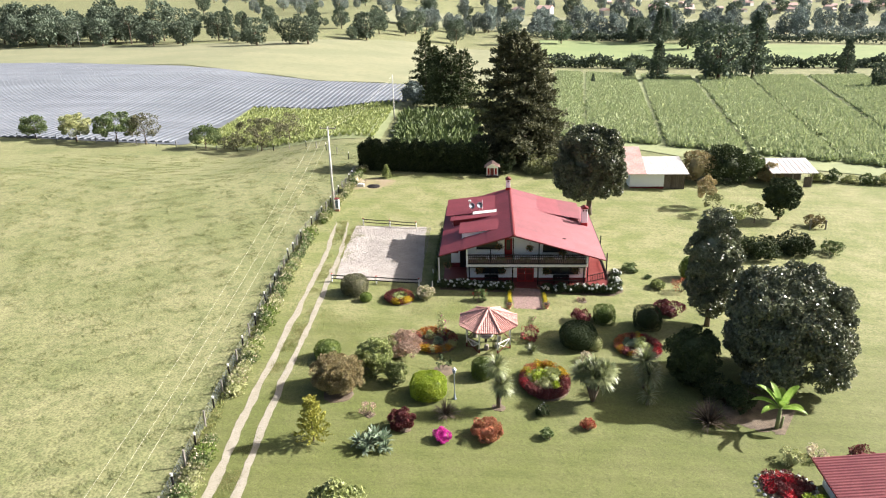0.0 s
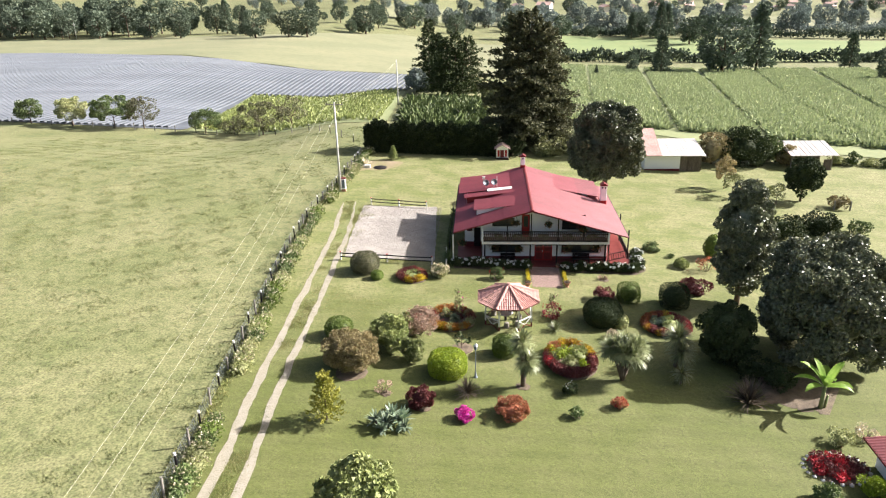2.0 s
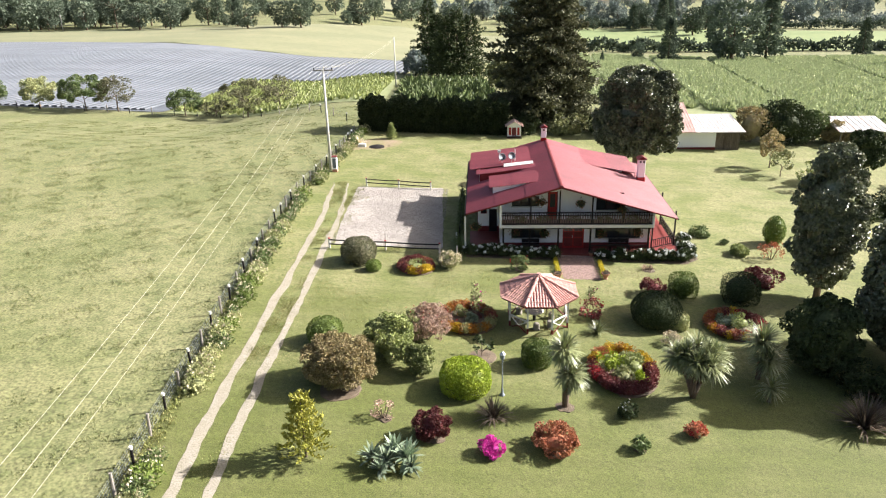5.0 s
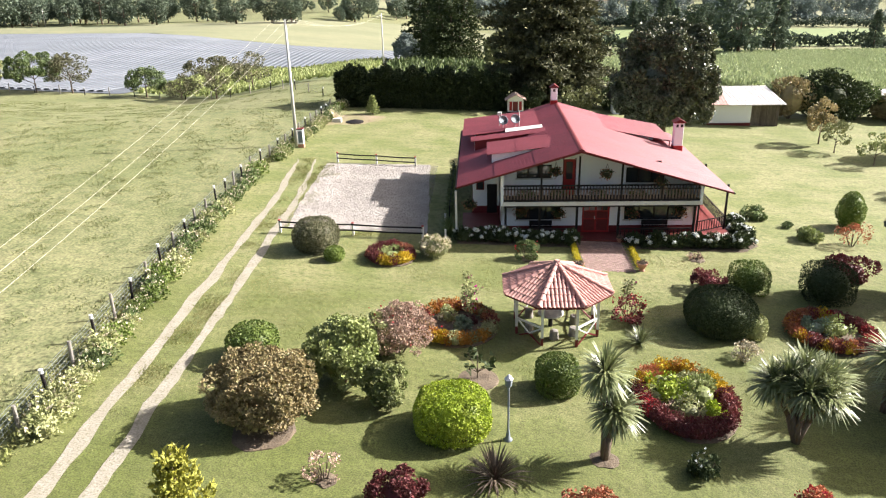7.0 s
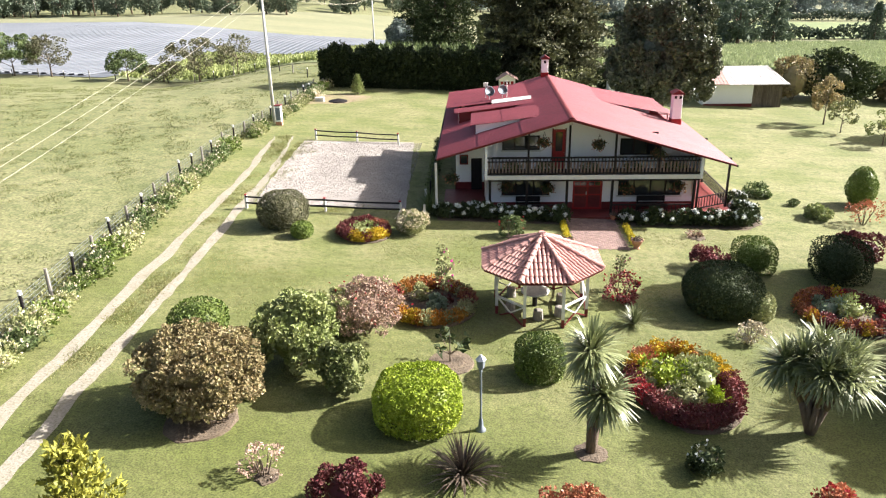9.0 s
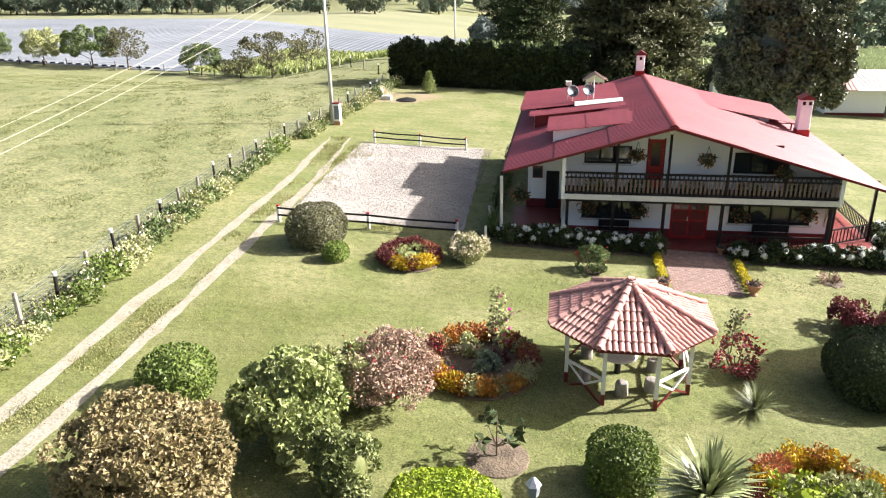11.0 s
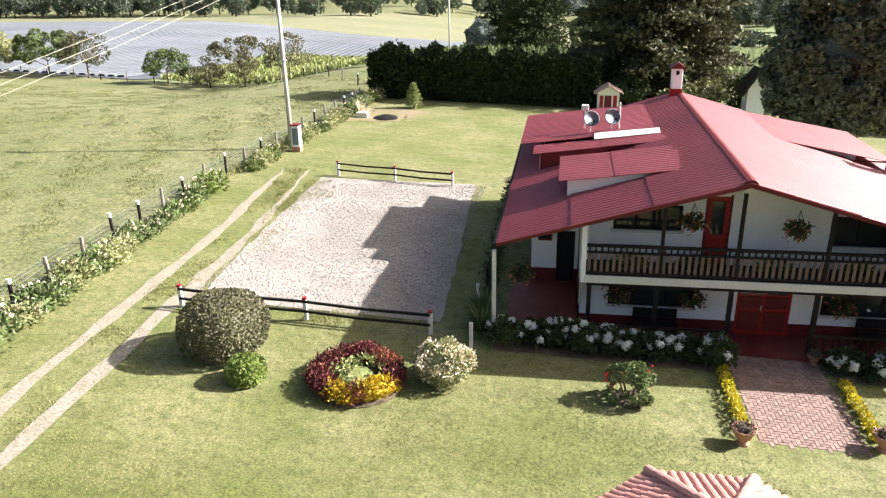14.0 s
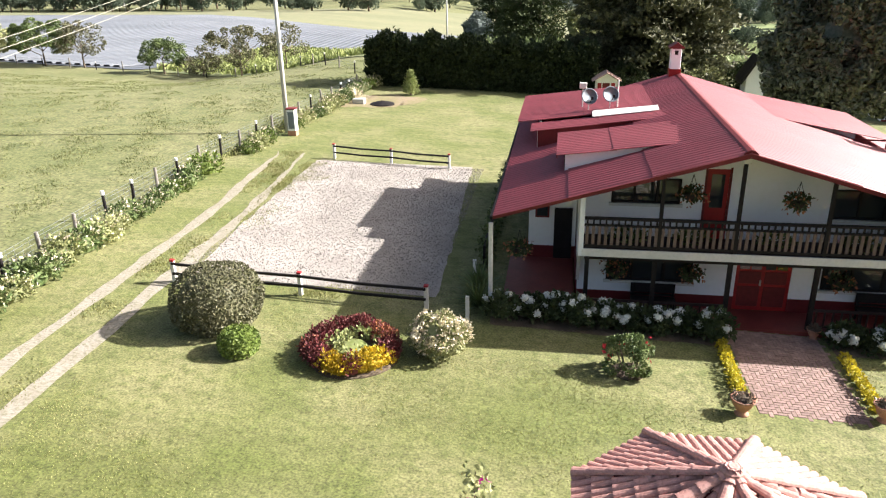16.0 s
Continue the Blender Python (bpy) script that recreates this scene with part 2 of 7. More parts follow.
L_YELLOW = leafmat("yellow_green_leaf", (0.2, 0.265, 0.022), (0.32, 0.38, 0.042), (0.13, 0.185, 0.018), clear=0.1, spread=0.5)
L_OLIVE = leafmat("olive_leaf", (0.22, 0.245, 0.1), (0.34, 0.345, 0.165), (0.44, 0.43, 0.25), clear=0.16, spread=0.5)
L_BROWN = leafmat("bronze_leaf", (0.24, 0.19, 0.095), (0.36, 0.285, 0.155), (0.27, 0.285, 0.11), clear=0.18, spread=0.5)
L_PINK = leafmat("pink_brown_leaf", (0.36, 0.24, 0.19), (0.48, 0.35, 0.28), (0.3, 0.25, 0.13))
L_MAROON = leafmat("maroon_leaf", (0.13, 0.032, 0.038), (0.2, 0.055, 0.055), (0.13, 0.08, 0.05), clear=0.1)
L_RUSSET = leafmat("russet_leaf", (0.357, 0.116, 0.0697), (0.434, 0.186, 0.093), (0.202, 0.139, 0.062))
L_MAGENTA = leafmat("magenta_petal", (0.517, 0.023, 0.276), (0.632, 0.0575, 0.38), (0.345, 0.0172, 0.184))
L_GOLD = leafmat("golden_petal", (0.44, 0.29, 0.018), (0.55, 0.4, 0.035), (0.2, 0.17, 0.03))
L_ORANGE = leafmat("orange_petal", (0.34, 0.13, 0.025), (0.42, 0.2, 0.035), (0.2, 0.09, 0.03))
L_RED = leafmat("red_petal", (0.36, 0.025, 0.035), (0.44, 0.04, 0.05), (0.22, 0.02, 0.025))
L_CREAM = leafmat("cream_petal", (0.6, 0.54, 0.38), (0.7, 0.62, 0.48), (0.5, 0.38, 0.28), spread=0.3)
L_GREYGREEN = leafmat("grey_green_leaf", (0.085, 0.087, 0.043), (0.14, 0.138, 0.072), (0.28, 0.26, 0.18), spread=0.5)
L_WHITEFL = leafmat("white_blue_petal", (0.72, 0.74, 0.7), (0.8, 0.81, 0.76), (0.6, 0.66, 0.7), spread=0.15)
L_SPIKE = leafmat("sword_leaf", (0.13, 0.16, 0.06), (0.22, 0.245, 0.11), (0.4, 0.4, 0.24), rough=0.38, clear=0.1, spec=0.5)
L_AGAVE = leafmat("blue_green_leaf", (0.14, 0.2, 0.12), (0.22, 0.28, 0.18), (0.46, 0.5, 0.4), rough=0.4, spread=0.5)
L_FLAX = leafmat("bronze_sword_leaf", (0.093, 0.0697, 0.0543), (0.155, 0.116, 0.0853), (0.232, 0.217, 0.155), rough=0.45)
L_BANANA = leafmat("banana_leaf", (0.171, 0.295, 0.0465), (0.264, 0.388, 0.0775), (0.372, 0.465, 0.139), rough=0.4, clear=0.4)
L_PINE = leafmat("pine_needle", (0.06, 0.07, 0.035), (0.125, 0.128, 0.068), (0.3, 0.275, 0.165), clear=0.15, rough=0.65)
# distance haze mixed into both leaf colours; the bluish one also serves a silvery tree
L_FAR = leafmat("hazed_tree_leaf", (0.093, 0.124, 0.0853), (0.139, 0.171, 0.124), (0.202, 0.225, 0.171), clear=0.1, rough=0.8, spec=0.08)
L_FARBLUE = leafmat("hazed_silver_leaf", (0.186, 0.225, 0.202), (0.248, 0.287, 0.264), (0.31, 0.341, 0.326), clear=0.1, rough=0.8, spec=0.08)
L_MAIZE = leafmat("maize_leaf", (0.32, 0.385, 0.19), (0.4, 0.45, 0.24), (0.46, 0.49, 0.3), spread=0.25, clear=0.2, rough=0.75)
L_TUSSOCK = leafmat("tussock_blade", (0.13, 0.155, 0.06), (0.185, 0.2, 0.085), (0.25, 0.235, 0.12), spread=0.3)
L_GRASSY = leafmat("grass_blade", (0.2, 0.225, 0.065), (0.29, 0.28, 0.115), (0.37, 0.33, 0.17), spread=0.3)
L_CYPRESS = leafmat("golden_cypress_leaf", (0.22, 0.23, 0.038), (0.33, 0.31, 0.06), (0.13, 0.15, 0.035), clear=0.15)


# ---- shape helpers ----
def ground(x, y):
    """Height of the land: the garden falls gently to the east, the valley drops away to the north."""
    g = -0.0419 * (max(-100, min(100, x)) - 3.8)
    k = 0.085 if x > -20 else 0.085 - 0.03 * min(1, (-20 - x) / 100)
    d = max(0, y - 120)
    if d < 30:
        drop = k * d * d / 60
    elif d < 280:
        drop = k * (d - 15)
    else:
        drop = k * 265 + k * 120 * (1 - math.exp(-(d - 280) / 120))
    # the pasture dips to its far fence and climbs back under the mulched field
    u = min(1, max(0, (-24 - x) / 25))
    v = min(1, max(0, (y - 98) / 42)) if y < 175 else max(0, (265 - y) / 90)
    return g - drop - 4.2 * u * u * (3 - 2 * u) * v * v * (3 - 2 * v)


def mesh_np(name, verts, quads, material):
    """A mesh from arrays of corners and four-sided faces."""
    me = bpy.data.meshes.new(name)
    v = np.asarray(verts, dtype=np.float32)
    q = np.asarray(quads, dtype=np.int32)
    me.vertices.add(len(v))
    me.vertices.foreach_set("co", v.ravel())
    me.loops.add(q.size)
    me.loops.foreach_set("vertex_index", q.ravel())
    me.polygons.add(len(q))
    me.polygons.foreach_set("loop_start", np.arange(0, q.size, 4, dtype=np.int32))
    me.polygons.foreach_set("loop_total", np.full(len(q), 4, dtype=np.int32))
    me.polygons.foreach_set("use_smooth", np.zeros(len(q), dtype=bool))
    me.materials.append(material)
    me.update(calc_edges=True)
    return me


def link(name, me, parent=None, label=""):
    ob = new(name, me)
    if parent is not None:
        ob.parent = parent
    if label:
        ob["label"] = label
    return ob


def part(name, bm, material, parent, label="", smooth=False):
    me = bpy.data.meshes.new(name)
    bmesh.ops.recalc_face_normals(bm, faces=bm.faces)
    bm.to_mesh(me)
    bm.free()
    me.materials.append(material)
    if smooth:
        me.polygons.foreach_set("use_smooth", [True] * len(me.polygons))
    return link(name, me, parent, label)


def thing(name, x, y, z, label, category, group="", rz=0, kind=""):
    e = new(name)
    e.empty_display_size = 0.2
    e.matrix_basis = pose(x, y, z, 0, 0, rz)
    return tagged(e, label, category, group, kind)


def solo(name, bm, material, label, category, group="", kind="", smooth=False):
    return tagged(part(name, bm, material, None, "", smooth), label, category, group, kind)


def box(bm, x0, x1, y0, y1, z0, z1, bevel=0.0):
    vs = [bm.verts.new((x, y, z)) for z in (z0, z1) for x, y in ((x0, y0), (x1, y0), (x1, y1), (x0, y1))]
    fs = [bm.faces.new([vs[i] for i in f]) for f in ((3, 2, 1, 0), (4, 5, 6, 7), (0, 1, 5, 4), (1, 2, 6, 5), (2, 3, 7, 6), (3, 0, 4, 7))]
    if bevel:
        es = list({e for f in fs for e in f.edges})
        bmesh.ops.bevel(bm, geom=es, offset=bevel, segments=1, affect="EDGES")
    return bm


def boxes(*specs, bevel=0.0):
    bm = bmesh.new()
    for s in specs:
        box(bm, *s, bevel=bevel)
    return bm


def prism(bm, poly, axis, a0, a1):
    """A flat outline (pairs) drawn out along x, y or z from a0 to a1."""
    def place(p, a):
        return {"x": (a, p[0], p[1]), "y": (p[0], a, p[1]), "z": (p[0], p[1], a)}[axis]
    lo = [bm.verts.new(place(p, a0)) for p in poly]
    hi = [bm.verts.new(place(p, a1)) for p in poly]
    n = len(poly)
    bm.faces.new(lo[::-1])
    bm.faces.new(hi)
    for i in range(n):
        bm.faces.new((lo[i], lo[(i + 1) % n], hi[(i + 1) % n], hi[i]))
    return bm


def rod(bm, p, q, r0, r1=None, n=8):
    """A tapered round bar from p to q."""
    r1 = r0 if r1 is None else r1
    p, q = Vector(p), Vector(q)
    m = (q - p).to_track_quat("Z", "Y").to_matrix()
    rings = []
    for c, r in ((p, r0), (q, r1)):
        rings.append([bm.verts.new(c + m @ Vector((r * math.cos(a), r * math.sin(a), 0))) for a in (2 * math.pi * i / n for i in range(n))])
    for i in range(n):
        bm.faces.new((rings[0][i], rings[0][(i + 1) % n], rings[1][(i + 1) % n], rings[1][i]))
    bm.faces.new(rings[0][::-1])
    bm.faces.new(rings[1])
    return bm


def beam(bm, p, q, w, h):
    """A square bar from p to q, w wide and h high."""
    p, q = Vector(p), Vector(q)
    d = (q - p).normalized()
    side = d.cross(Vector((0, 0, 1)))
    side = side.normalized() if side.length > 1e-4 else Vector((1, 0, 0))
    up = side.cross(d)
    ring = [[bm.verts.new(c + side * (sx * w / 2) + up * (sz * h / 2)) for sx, sz in ((-1, -1), (1, -1), (1, 1), (-1, 1))] for c in (p, q)]
    for i in range(4):
        bm.faces.new((ring[0][i], ring[0][(i + 1) % 4], ring[1][(i + 1) % 4], ring[1][i]))
    bm.faces.new(ring[0][::-1])
    bm.faces.new(ring[1])
    return bm


def lathe(bm, profile, n=16, cx=0, cy=0):
    rings = [[bm.verts.new((cx + r * math.cos(2 * math.pi * i / n), cy + r * math.sin(2 * math.pi * i / n), z)) for i in range(n)] for r, z in profile]
    for a, b in zip(rings, rings[1:]):
        for i in range(n):
            bm.faces.new((a[i], a[(i + 1) % n], b[(i + 1) % n], b[i]))
    bm.faces.new(rings[0][::-1])
    bm.faces.new(rings[-1])
    return bm


def drape(name, near, far, material, dz, nu, nv, label, category="ground", wobble=0.0, kind="structure", seed=1):
    """A sheet laid on the land between two lines of points."""
    near, far = np.array(near, float), np.array(far, float)
    u = np.linspace(0, len(near) - 1, nu)
    i = np.minimum(u.astype(int), len(near) - 2)
    fr = (u - i)[:, None]
    a = near[i] * (1 - fr) + near[i + 1] * fr
    b = far[i] * (1 - fr) + far[i + 1] * fr
    rng = np.random.default_rng(seed)
    if wobble:
        for line in (a, b):
            k = rng.normal(0, 1, (nu, 2))
            k = (k + np.roll(k, 1, 0) + np.roll(k, 2, 0)) / 1.7
            line += k * wobble
    v = np.linspace(0, 1, nv)[:, None, None]
    g = (a[None] * (1 - v) + b[None] * v).reshape(-1, 2)
    verts = [(x, y, ground(x, y) + dz) for x, y in g]
    quads = [(r * nu + c, r * nu + c + 1, (r + 1) * nu + c + 1, (r + 1) * nu + c) for r in range(nv - 1) for c in range(nu - 1)]
    ob = link(name, mesh_np(name, verts, quads, material))
    return tagged(ob, label, category, "", kind)


# ---- leaves ----
def leaf_arrays(P, D, length, width, rng, fold=0.25, face=None):
    """One bent leaf of four corners at each place, pointing along D."""
    n = len(P)
    D = D / np.maximum(np.linalg.norm(D, axis=1, keepdims=True), 1e-6)
    s = np.cross(D, rng.normal(0, 1, (n, 3)) if face is None else face + rng.normal(0, 0.45, (n, 3)))
    s /= np.maximum(np.linalg.norm(s, axis=1, keepdims=True), 1e-6)
    u = np.cross(s, D)
    L = (length * rng.uniform(0.65, 1.3, n))[:, None]
    W = (width * rng.uniform(0.7, 1.3, n))[:, None]
    v = np.stack([P, P + D * L * 0.5 + s * W + u * L * fold, P + D * L, P + D * L * 0.5 - s * W + u * L * fold], 1)
    return v.reshape(-1, 3), np.arange(4 * n).reshape(-1, 4)


def join_arrays(*sets):
    vs, qs, k = [], [], 0
    for v, q in sets:
        vs.append(v)
        qs.append(q + k)
        k += len(v)
    return np.concatenate(vs), np.concatenate(qs)


def ball_points(rng, n, c, r, lump=0.12, deep=0.25, freq=1.3, low=-1.0, box_=2.0):
    """Places just inside a lumpy ellipsoid (box_ over 2 squares it off) and their outward ways."""
    N = rng.normal(0, 1, (n, 3))
    N /= np.linalg.norm(N, axis=1, keepdims=True)
    N = N[N[:, 2] > low]
    k = (np.abs(N) ** box_).sum(1, keepdims=True) ** (-1 / box_)
    off = rng.uniform(0, 50, 3)
    w = np.sin(N[:, 0] * freq * 4 + off[0]) * np.sin(N[:, 1] * freq * 4 + off[1]) * np.sin(N[:, 2] * freq * 4 + off[2])
    w += 0.6 * np.sin(N[:, 0] * freq * 9 + off[1]) * np.sin(N[:, 1] * freq * 9 + off[2]) * np.sin(N[:, 2] * freq * 8 + off[0])
    rad = k * (1 + lump * w[:, None]) * (1 - deep * rng.uniform(0, 1, (len(N), 1)) ** 2)
    return np.array(c) + N * rad * np.array(r), N


def core_arrays(c, r, n=10, lump=0.0):
    """A closed dark heart inside a crown."""
    vs, qs = [], []
    for i in range(n + 1):
        t = math.pi * min(max(i / n, 0.01), 0.99)
        for j in range(2 * n):
            p = math.pi * j / n
            vs.append((c[0] + r[0] * math.sin(t) * math.cos(p), c[1] + r[1] * math.sin(t) * math.sin(p), c[2] + r[2] * math.cos(t)))
    for i in range(n):
        for j in range(2 * n):
            a, b = i * 2 * n + j, i * 2 * n + (j + 1) % (2 * n)
            qs.append((a, a + 2 * n, b + 2 * n, b))
    return np.array(vs), np.array(qs)


def clump_points(rng, c, r, clumps, rc, n, low=-0.6, flat=0.85, fill=0.35, square=2.0):
    """Leaves gathered in rounded tufts over an ellipsoid, for crowns with hollows between the tufts."""
    C, N0 = ball_points(rng, clumps, c, r, 0.1, fill, low=low, box_=square)
    i = rng.integers(0, len(C), n)
    N = rng.normal(0, 1, (n, 3))
    N /= np.linalg.norm(N, axis=1, keepdims=True)
    N = N + 0.7 * N0[i]
    N /= np.linalg.norm(N, axis=1, keepdims=True)
    size = rng.uniform(0.6, 1.25, len(C))[i][:, None]
    P = C[i] + N * rc * size * rng.uniform(0.6, 1.05, (n, 1)) * np.array((1, 1, flat))
    return P, N


def way(N, rng, out=1.0, up=0.3, wild=0.6):
    D = N * out + rng.normal(0, wild, N.shape)
    D[:, 2] += up
    return D


def spread_way(N, rng, out=0.45, up=0.1):
    """Leaf ways that lie along the crown's surface rather than stick out of it."""
    D = rng.normal(0, 1, N.shape)
    D -= N * (D * N).sum(1, keepdims=True)
    D = D / np.maximum(np.linalg.norm(D, axis=1, keepdims=True), 1e-6) + out * N
    D[:, 2] += up
    return D


def foliage(name, P, D, length, width, material, parent, rng, core=None, label="", fold=0.25, face=None):
    sets = [leaf_arrays(P, D, length, width, rng, fold, face)]
    if core:
        sets.append(core_arrays(*core))
    return link(name, mesh_np(name, *join_arrays(*sets), material), parent, label)


def limbs(parent, base_r, h, reach, count, rng, material=M_BARK, lean=(0, 0), fork=0.35, name="trunk"):
    """A tapered trunk with rising limbs."""
    bm = bmesh.new()
    pts = [Vector((lean[0] * t, lean[1] * t, h * t)) for t in (0, 0.3, 0.6, 1)]
    for i in range(3):
        rod(bm, pts[i] - Vector((0, 0, 0.15 if i == 0 else 0)), pts[i + 1], base_r * (1.15 - 0.3 * i), base_r * (0.85 - 0.3 * i), 9)
    for k in range(count):
        a = 2 * math.pi * (k + rng.uniform(-0.3, 0.3)) / count
        s = rng.uniform(fork, 0.9)
        p = Vector((lean[0] * s, lean[1] * s, h * s))
        m = p + Vector((math.cos(a), math.sin(a), 0.6)) * reach * 0.5
        e = m + Vector((math.cos(a + 0.3), math.sin(a + 0.3), 0.75)) * reach * 0.5
        rod(bm, p, m, base_r * 0.42, base_r * 0.28, 6)
        rod(bm, m, e, base_r * 0.28, base_r * 0.08, 6)
    return part(name, bm, material, parent, smooth=True)


# ---- the land ----
def land():
    def steps(a, b, first, grow):
        out, s = [a], first
        while abs(out[-1] - a) < abs(b - a):
            out.append(out[-1] + math.copysign(s, b - a))
            s *= grow
        return out
    xs = steps(-60, -1900, 4, 1.09)[::-1] + list(range(-57, 72, 3)) + steps(75, 1900, 4, 1.09)
    ys = steps(0, -300, 4, 1.2)[::-1] + list(range(3, 240, 3)) + steps(240, 3000, 4, 1.06)
    verts = [(x, y, ground(x, y)) for y in ys for x in xs]
    n = len(xs)
    quads = [(r * n + c, r * n + c + 1, (r + 1) * n + c + 1, (r + 1) * n + c) for r in range(len(ys) - 1) for c in range(n - 1)]
    return tagged(link("ground", mesh_np("ground", verts, quads, M_PASTURE)), "tussocky sunlit pasture grass falling into a valley", "ground", "", "structure")


FENCE = [(-17.1, -20), (-17.8, 10), (-18.9, 36.9), (-20.1, 55.5), (-21.25, 72.3), (-21.6, 84), (-20.9, 94), (-20.3, 104), (-19.9, 115)]
land()
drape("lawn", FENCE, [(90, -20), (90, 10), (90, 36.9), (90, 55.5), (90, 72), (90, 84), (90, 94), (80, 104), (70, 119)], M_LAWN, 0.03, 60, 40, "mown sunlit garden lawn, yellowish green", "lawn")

# ---- the valley behind ----
drape("plastic_mulch_field", [(-300, 172), (-97, 149.5), (-62, 148), (-66, 205), (-24, 211)], [(-380, 335), (-190, 322), (-99, 283), (-60, 264), (-33, 274)], M_PLASTIC, 0.12, 90, 60, "grey-blue field covered with plastic mulch film", "field")
drape("dry_meadow", [(-420, 338), (-190, 325), (-99, 286), (-60, 267), (-31, 277), (10, 300)], [(-430, 470), (-300, 458), (-200, 470), (-130, 480), (-60, 570), (20, 560)], M_DRYFIELD, 0.2, 50, 30, "dry yellowish meadow beyond the mulched field", "field", wobble=2)
drape("low_crop_field", [(-61, 147.5), (-33, 141), (-19.5, 140)], [(-65.5, 204), (-42, 214), (-23, 210)], M_CROPSOIL, 0.1, 20, 20, "young green crop plot behind the pasture", "field", wobble=0.4)
drape("maize_field_ground", [(14, 150), (38, 131), (67, 122), (110, 112), (200, 110)], [(36, 395), (70, 396), (120, 392), (190, 375), (330, 350)], M_CROPSOIL, 0.12, 50, 50, "ground of the broad maize field", "field")
drape("green_meadow", [(36, 455), (120, 460), (230, 445), (420, 430)], [(50, 660), (120, 650), (300, 590), (520, 560)], M_FIELD, 0.3, 40, 20, "bright green meadow between hedges", "field", wobble=3)
drape("green_meadow", [(-120, 700), (60, 760), (420, 640), (700, 560)], [(-100, 900), (80, 960), (480, 800), (900, 700)], M_DRYFIELD, 0.4, 40, 20, "pale stubble field before the town", "field", wobble=5)


def row_field(name, corners, along, gap, step, size, per, material, label, category, seed, tall=0.6, dark=None):
    """Rows of small leafy plants over a four-cornered plot."""
    rng = np.random.default_rng(seed)
    c = np.array(corners, float)
    u = np.arange(0, 1, gap)
    v = np.arange(0, 1, step)
    U, V = np.meshgrid(u, v)
    if along == "u":
        U, V = np.meshgrid(v, u)
    U, V = U.ravel(), V.ravel()
    U = U + rng.normal(0, gap * 0.12, len(U))
    V = V + rng.normal(0, step * 0.35, len(V))
    if dark is not None:
        keep = np.abs((U / dark) % 1 - 0.5) > 0.06
        U, V = U[keep], V[keep]
    X = ((1 - U) * (1 - V))[:, None] * c[0] + (U * (1 - V))[:, None] * c[1] + (U * V)[:, None] * c[2] + ((1 - U) * V)[:, None] * c[3]
    P = np.repeat(np.array([(x, y, ground(x, y) + 0.1) for x, y in X]), per, 0)
    D = rng.normal(0, 0.75, P.shape)
    D[:, 2] = np.abs(D[:, 2]) + tall
    v, q = leaf_arrays(P, D, size, size * 0.22, rng, 0.15)
    return tagged(link(name, mesh_np(name, v, q, material)), label, category, "", "stuff")


row_field("maize_plants", [(14, 151), (115, 112), (225, 368), (38, 394)], "v", 1 / 110, 1 / 330, 1.5, 5, L_MAIZE, "dense rows of tall green maize", "maize", 11, dark=1 / 7)
row_field("maize_plants", [(116, 111), (200, 108), (330, 345), (226, 367)], "v", 1 / 70, 1 / 200, 1.6, 4, L_MAIZE, "dense rows of tall green maize", "maize", 12)
row_field("vegetable_rows", [(-14.5, 128), (1, 130), (-1, 186), (-18.5, 181)], "v", 1 / 8, 1 / 34, 2.2, 14, L_MID, "separate dark green vegetable plants in rows", "crop", 13, tall=0.4)
row_field("young_crop_rows", [(-60, 149.5), (-20, 142), (-23.5, 209), (-64, 204)], "v", 1 / 26, 1 / 60, 1.0, 6, L_LIGHT, "rows of young pale green plants", "crop", 14)


def film_rows():
    """Raised beds under film, running north over the whole mulched field, each bed a part."""
    rng = np.random.default_rng(21)
    t = tagged(new("mulched_field"), "ploughed field of long raised beds under shiny grey film", "field")
    x = -290.0
    while x < -22.5:
        near = 150.0 if x < -66.5 else float(np.interp(x, (-66.5, -24), (206, 211.5)))
        far = float(np.interp(x, (-330, -190, -99, -60, -33, -22), (330, 321, 282, 263, 273, 275)))
        n = 12
        vs, qs = [], []
        for i in range(n + 1):
            y = near + (far - near) * i / n
            z = ground(x, y)
            for dx, dz in ((-0.6, 0.15), (-0.4, 0.42), (0.4, 0.42), (0.6, 0.15)):
                vs.append((x + dx + rng.normal(0, 0.03), y, z + dz))
        for i in range(n):
            for j in range(3):
                k = i * 4 + j
                qs.append((k, k + 1, k + 5, k + 4))
        link("film_bed", mesh_np("film_bed", vs, qs, M_PLASTIC), t)
        x += 1.55


film_rows()


def broadleaf(name, label, h, r, material, seed, leaves=900, leaf=0.9, trunk=0.3, tall=0.62, group="", low=-0.75, blobs=10):
    """A free-standing broad tree with a lumpy open crown, built at the origin."""
    rng = np.random.default_rng(seed)
    t = thing(name, 0, 0, 0, label, "tree", group)
    limbs(t, trunk, h * 0.6, r * 0.8, 5, rng)
    c = (0, 0, h * (1 - tall / 2))
    rr = (r, r, h * tall / 2)
    P, N = clump_points(rng, c, tuple(0.8 * k for k in rr), blobs * 3, r * 0.34, leaves, low=low)
    foliage("crown", P, way(N, rng), leaf, leaf * 0.33, material, t, rng)
    return t


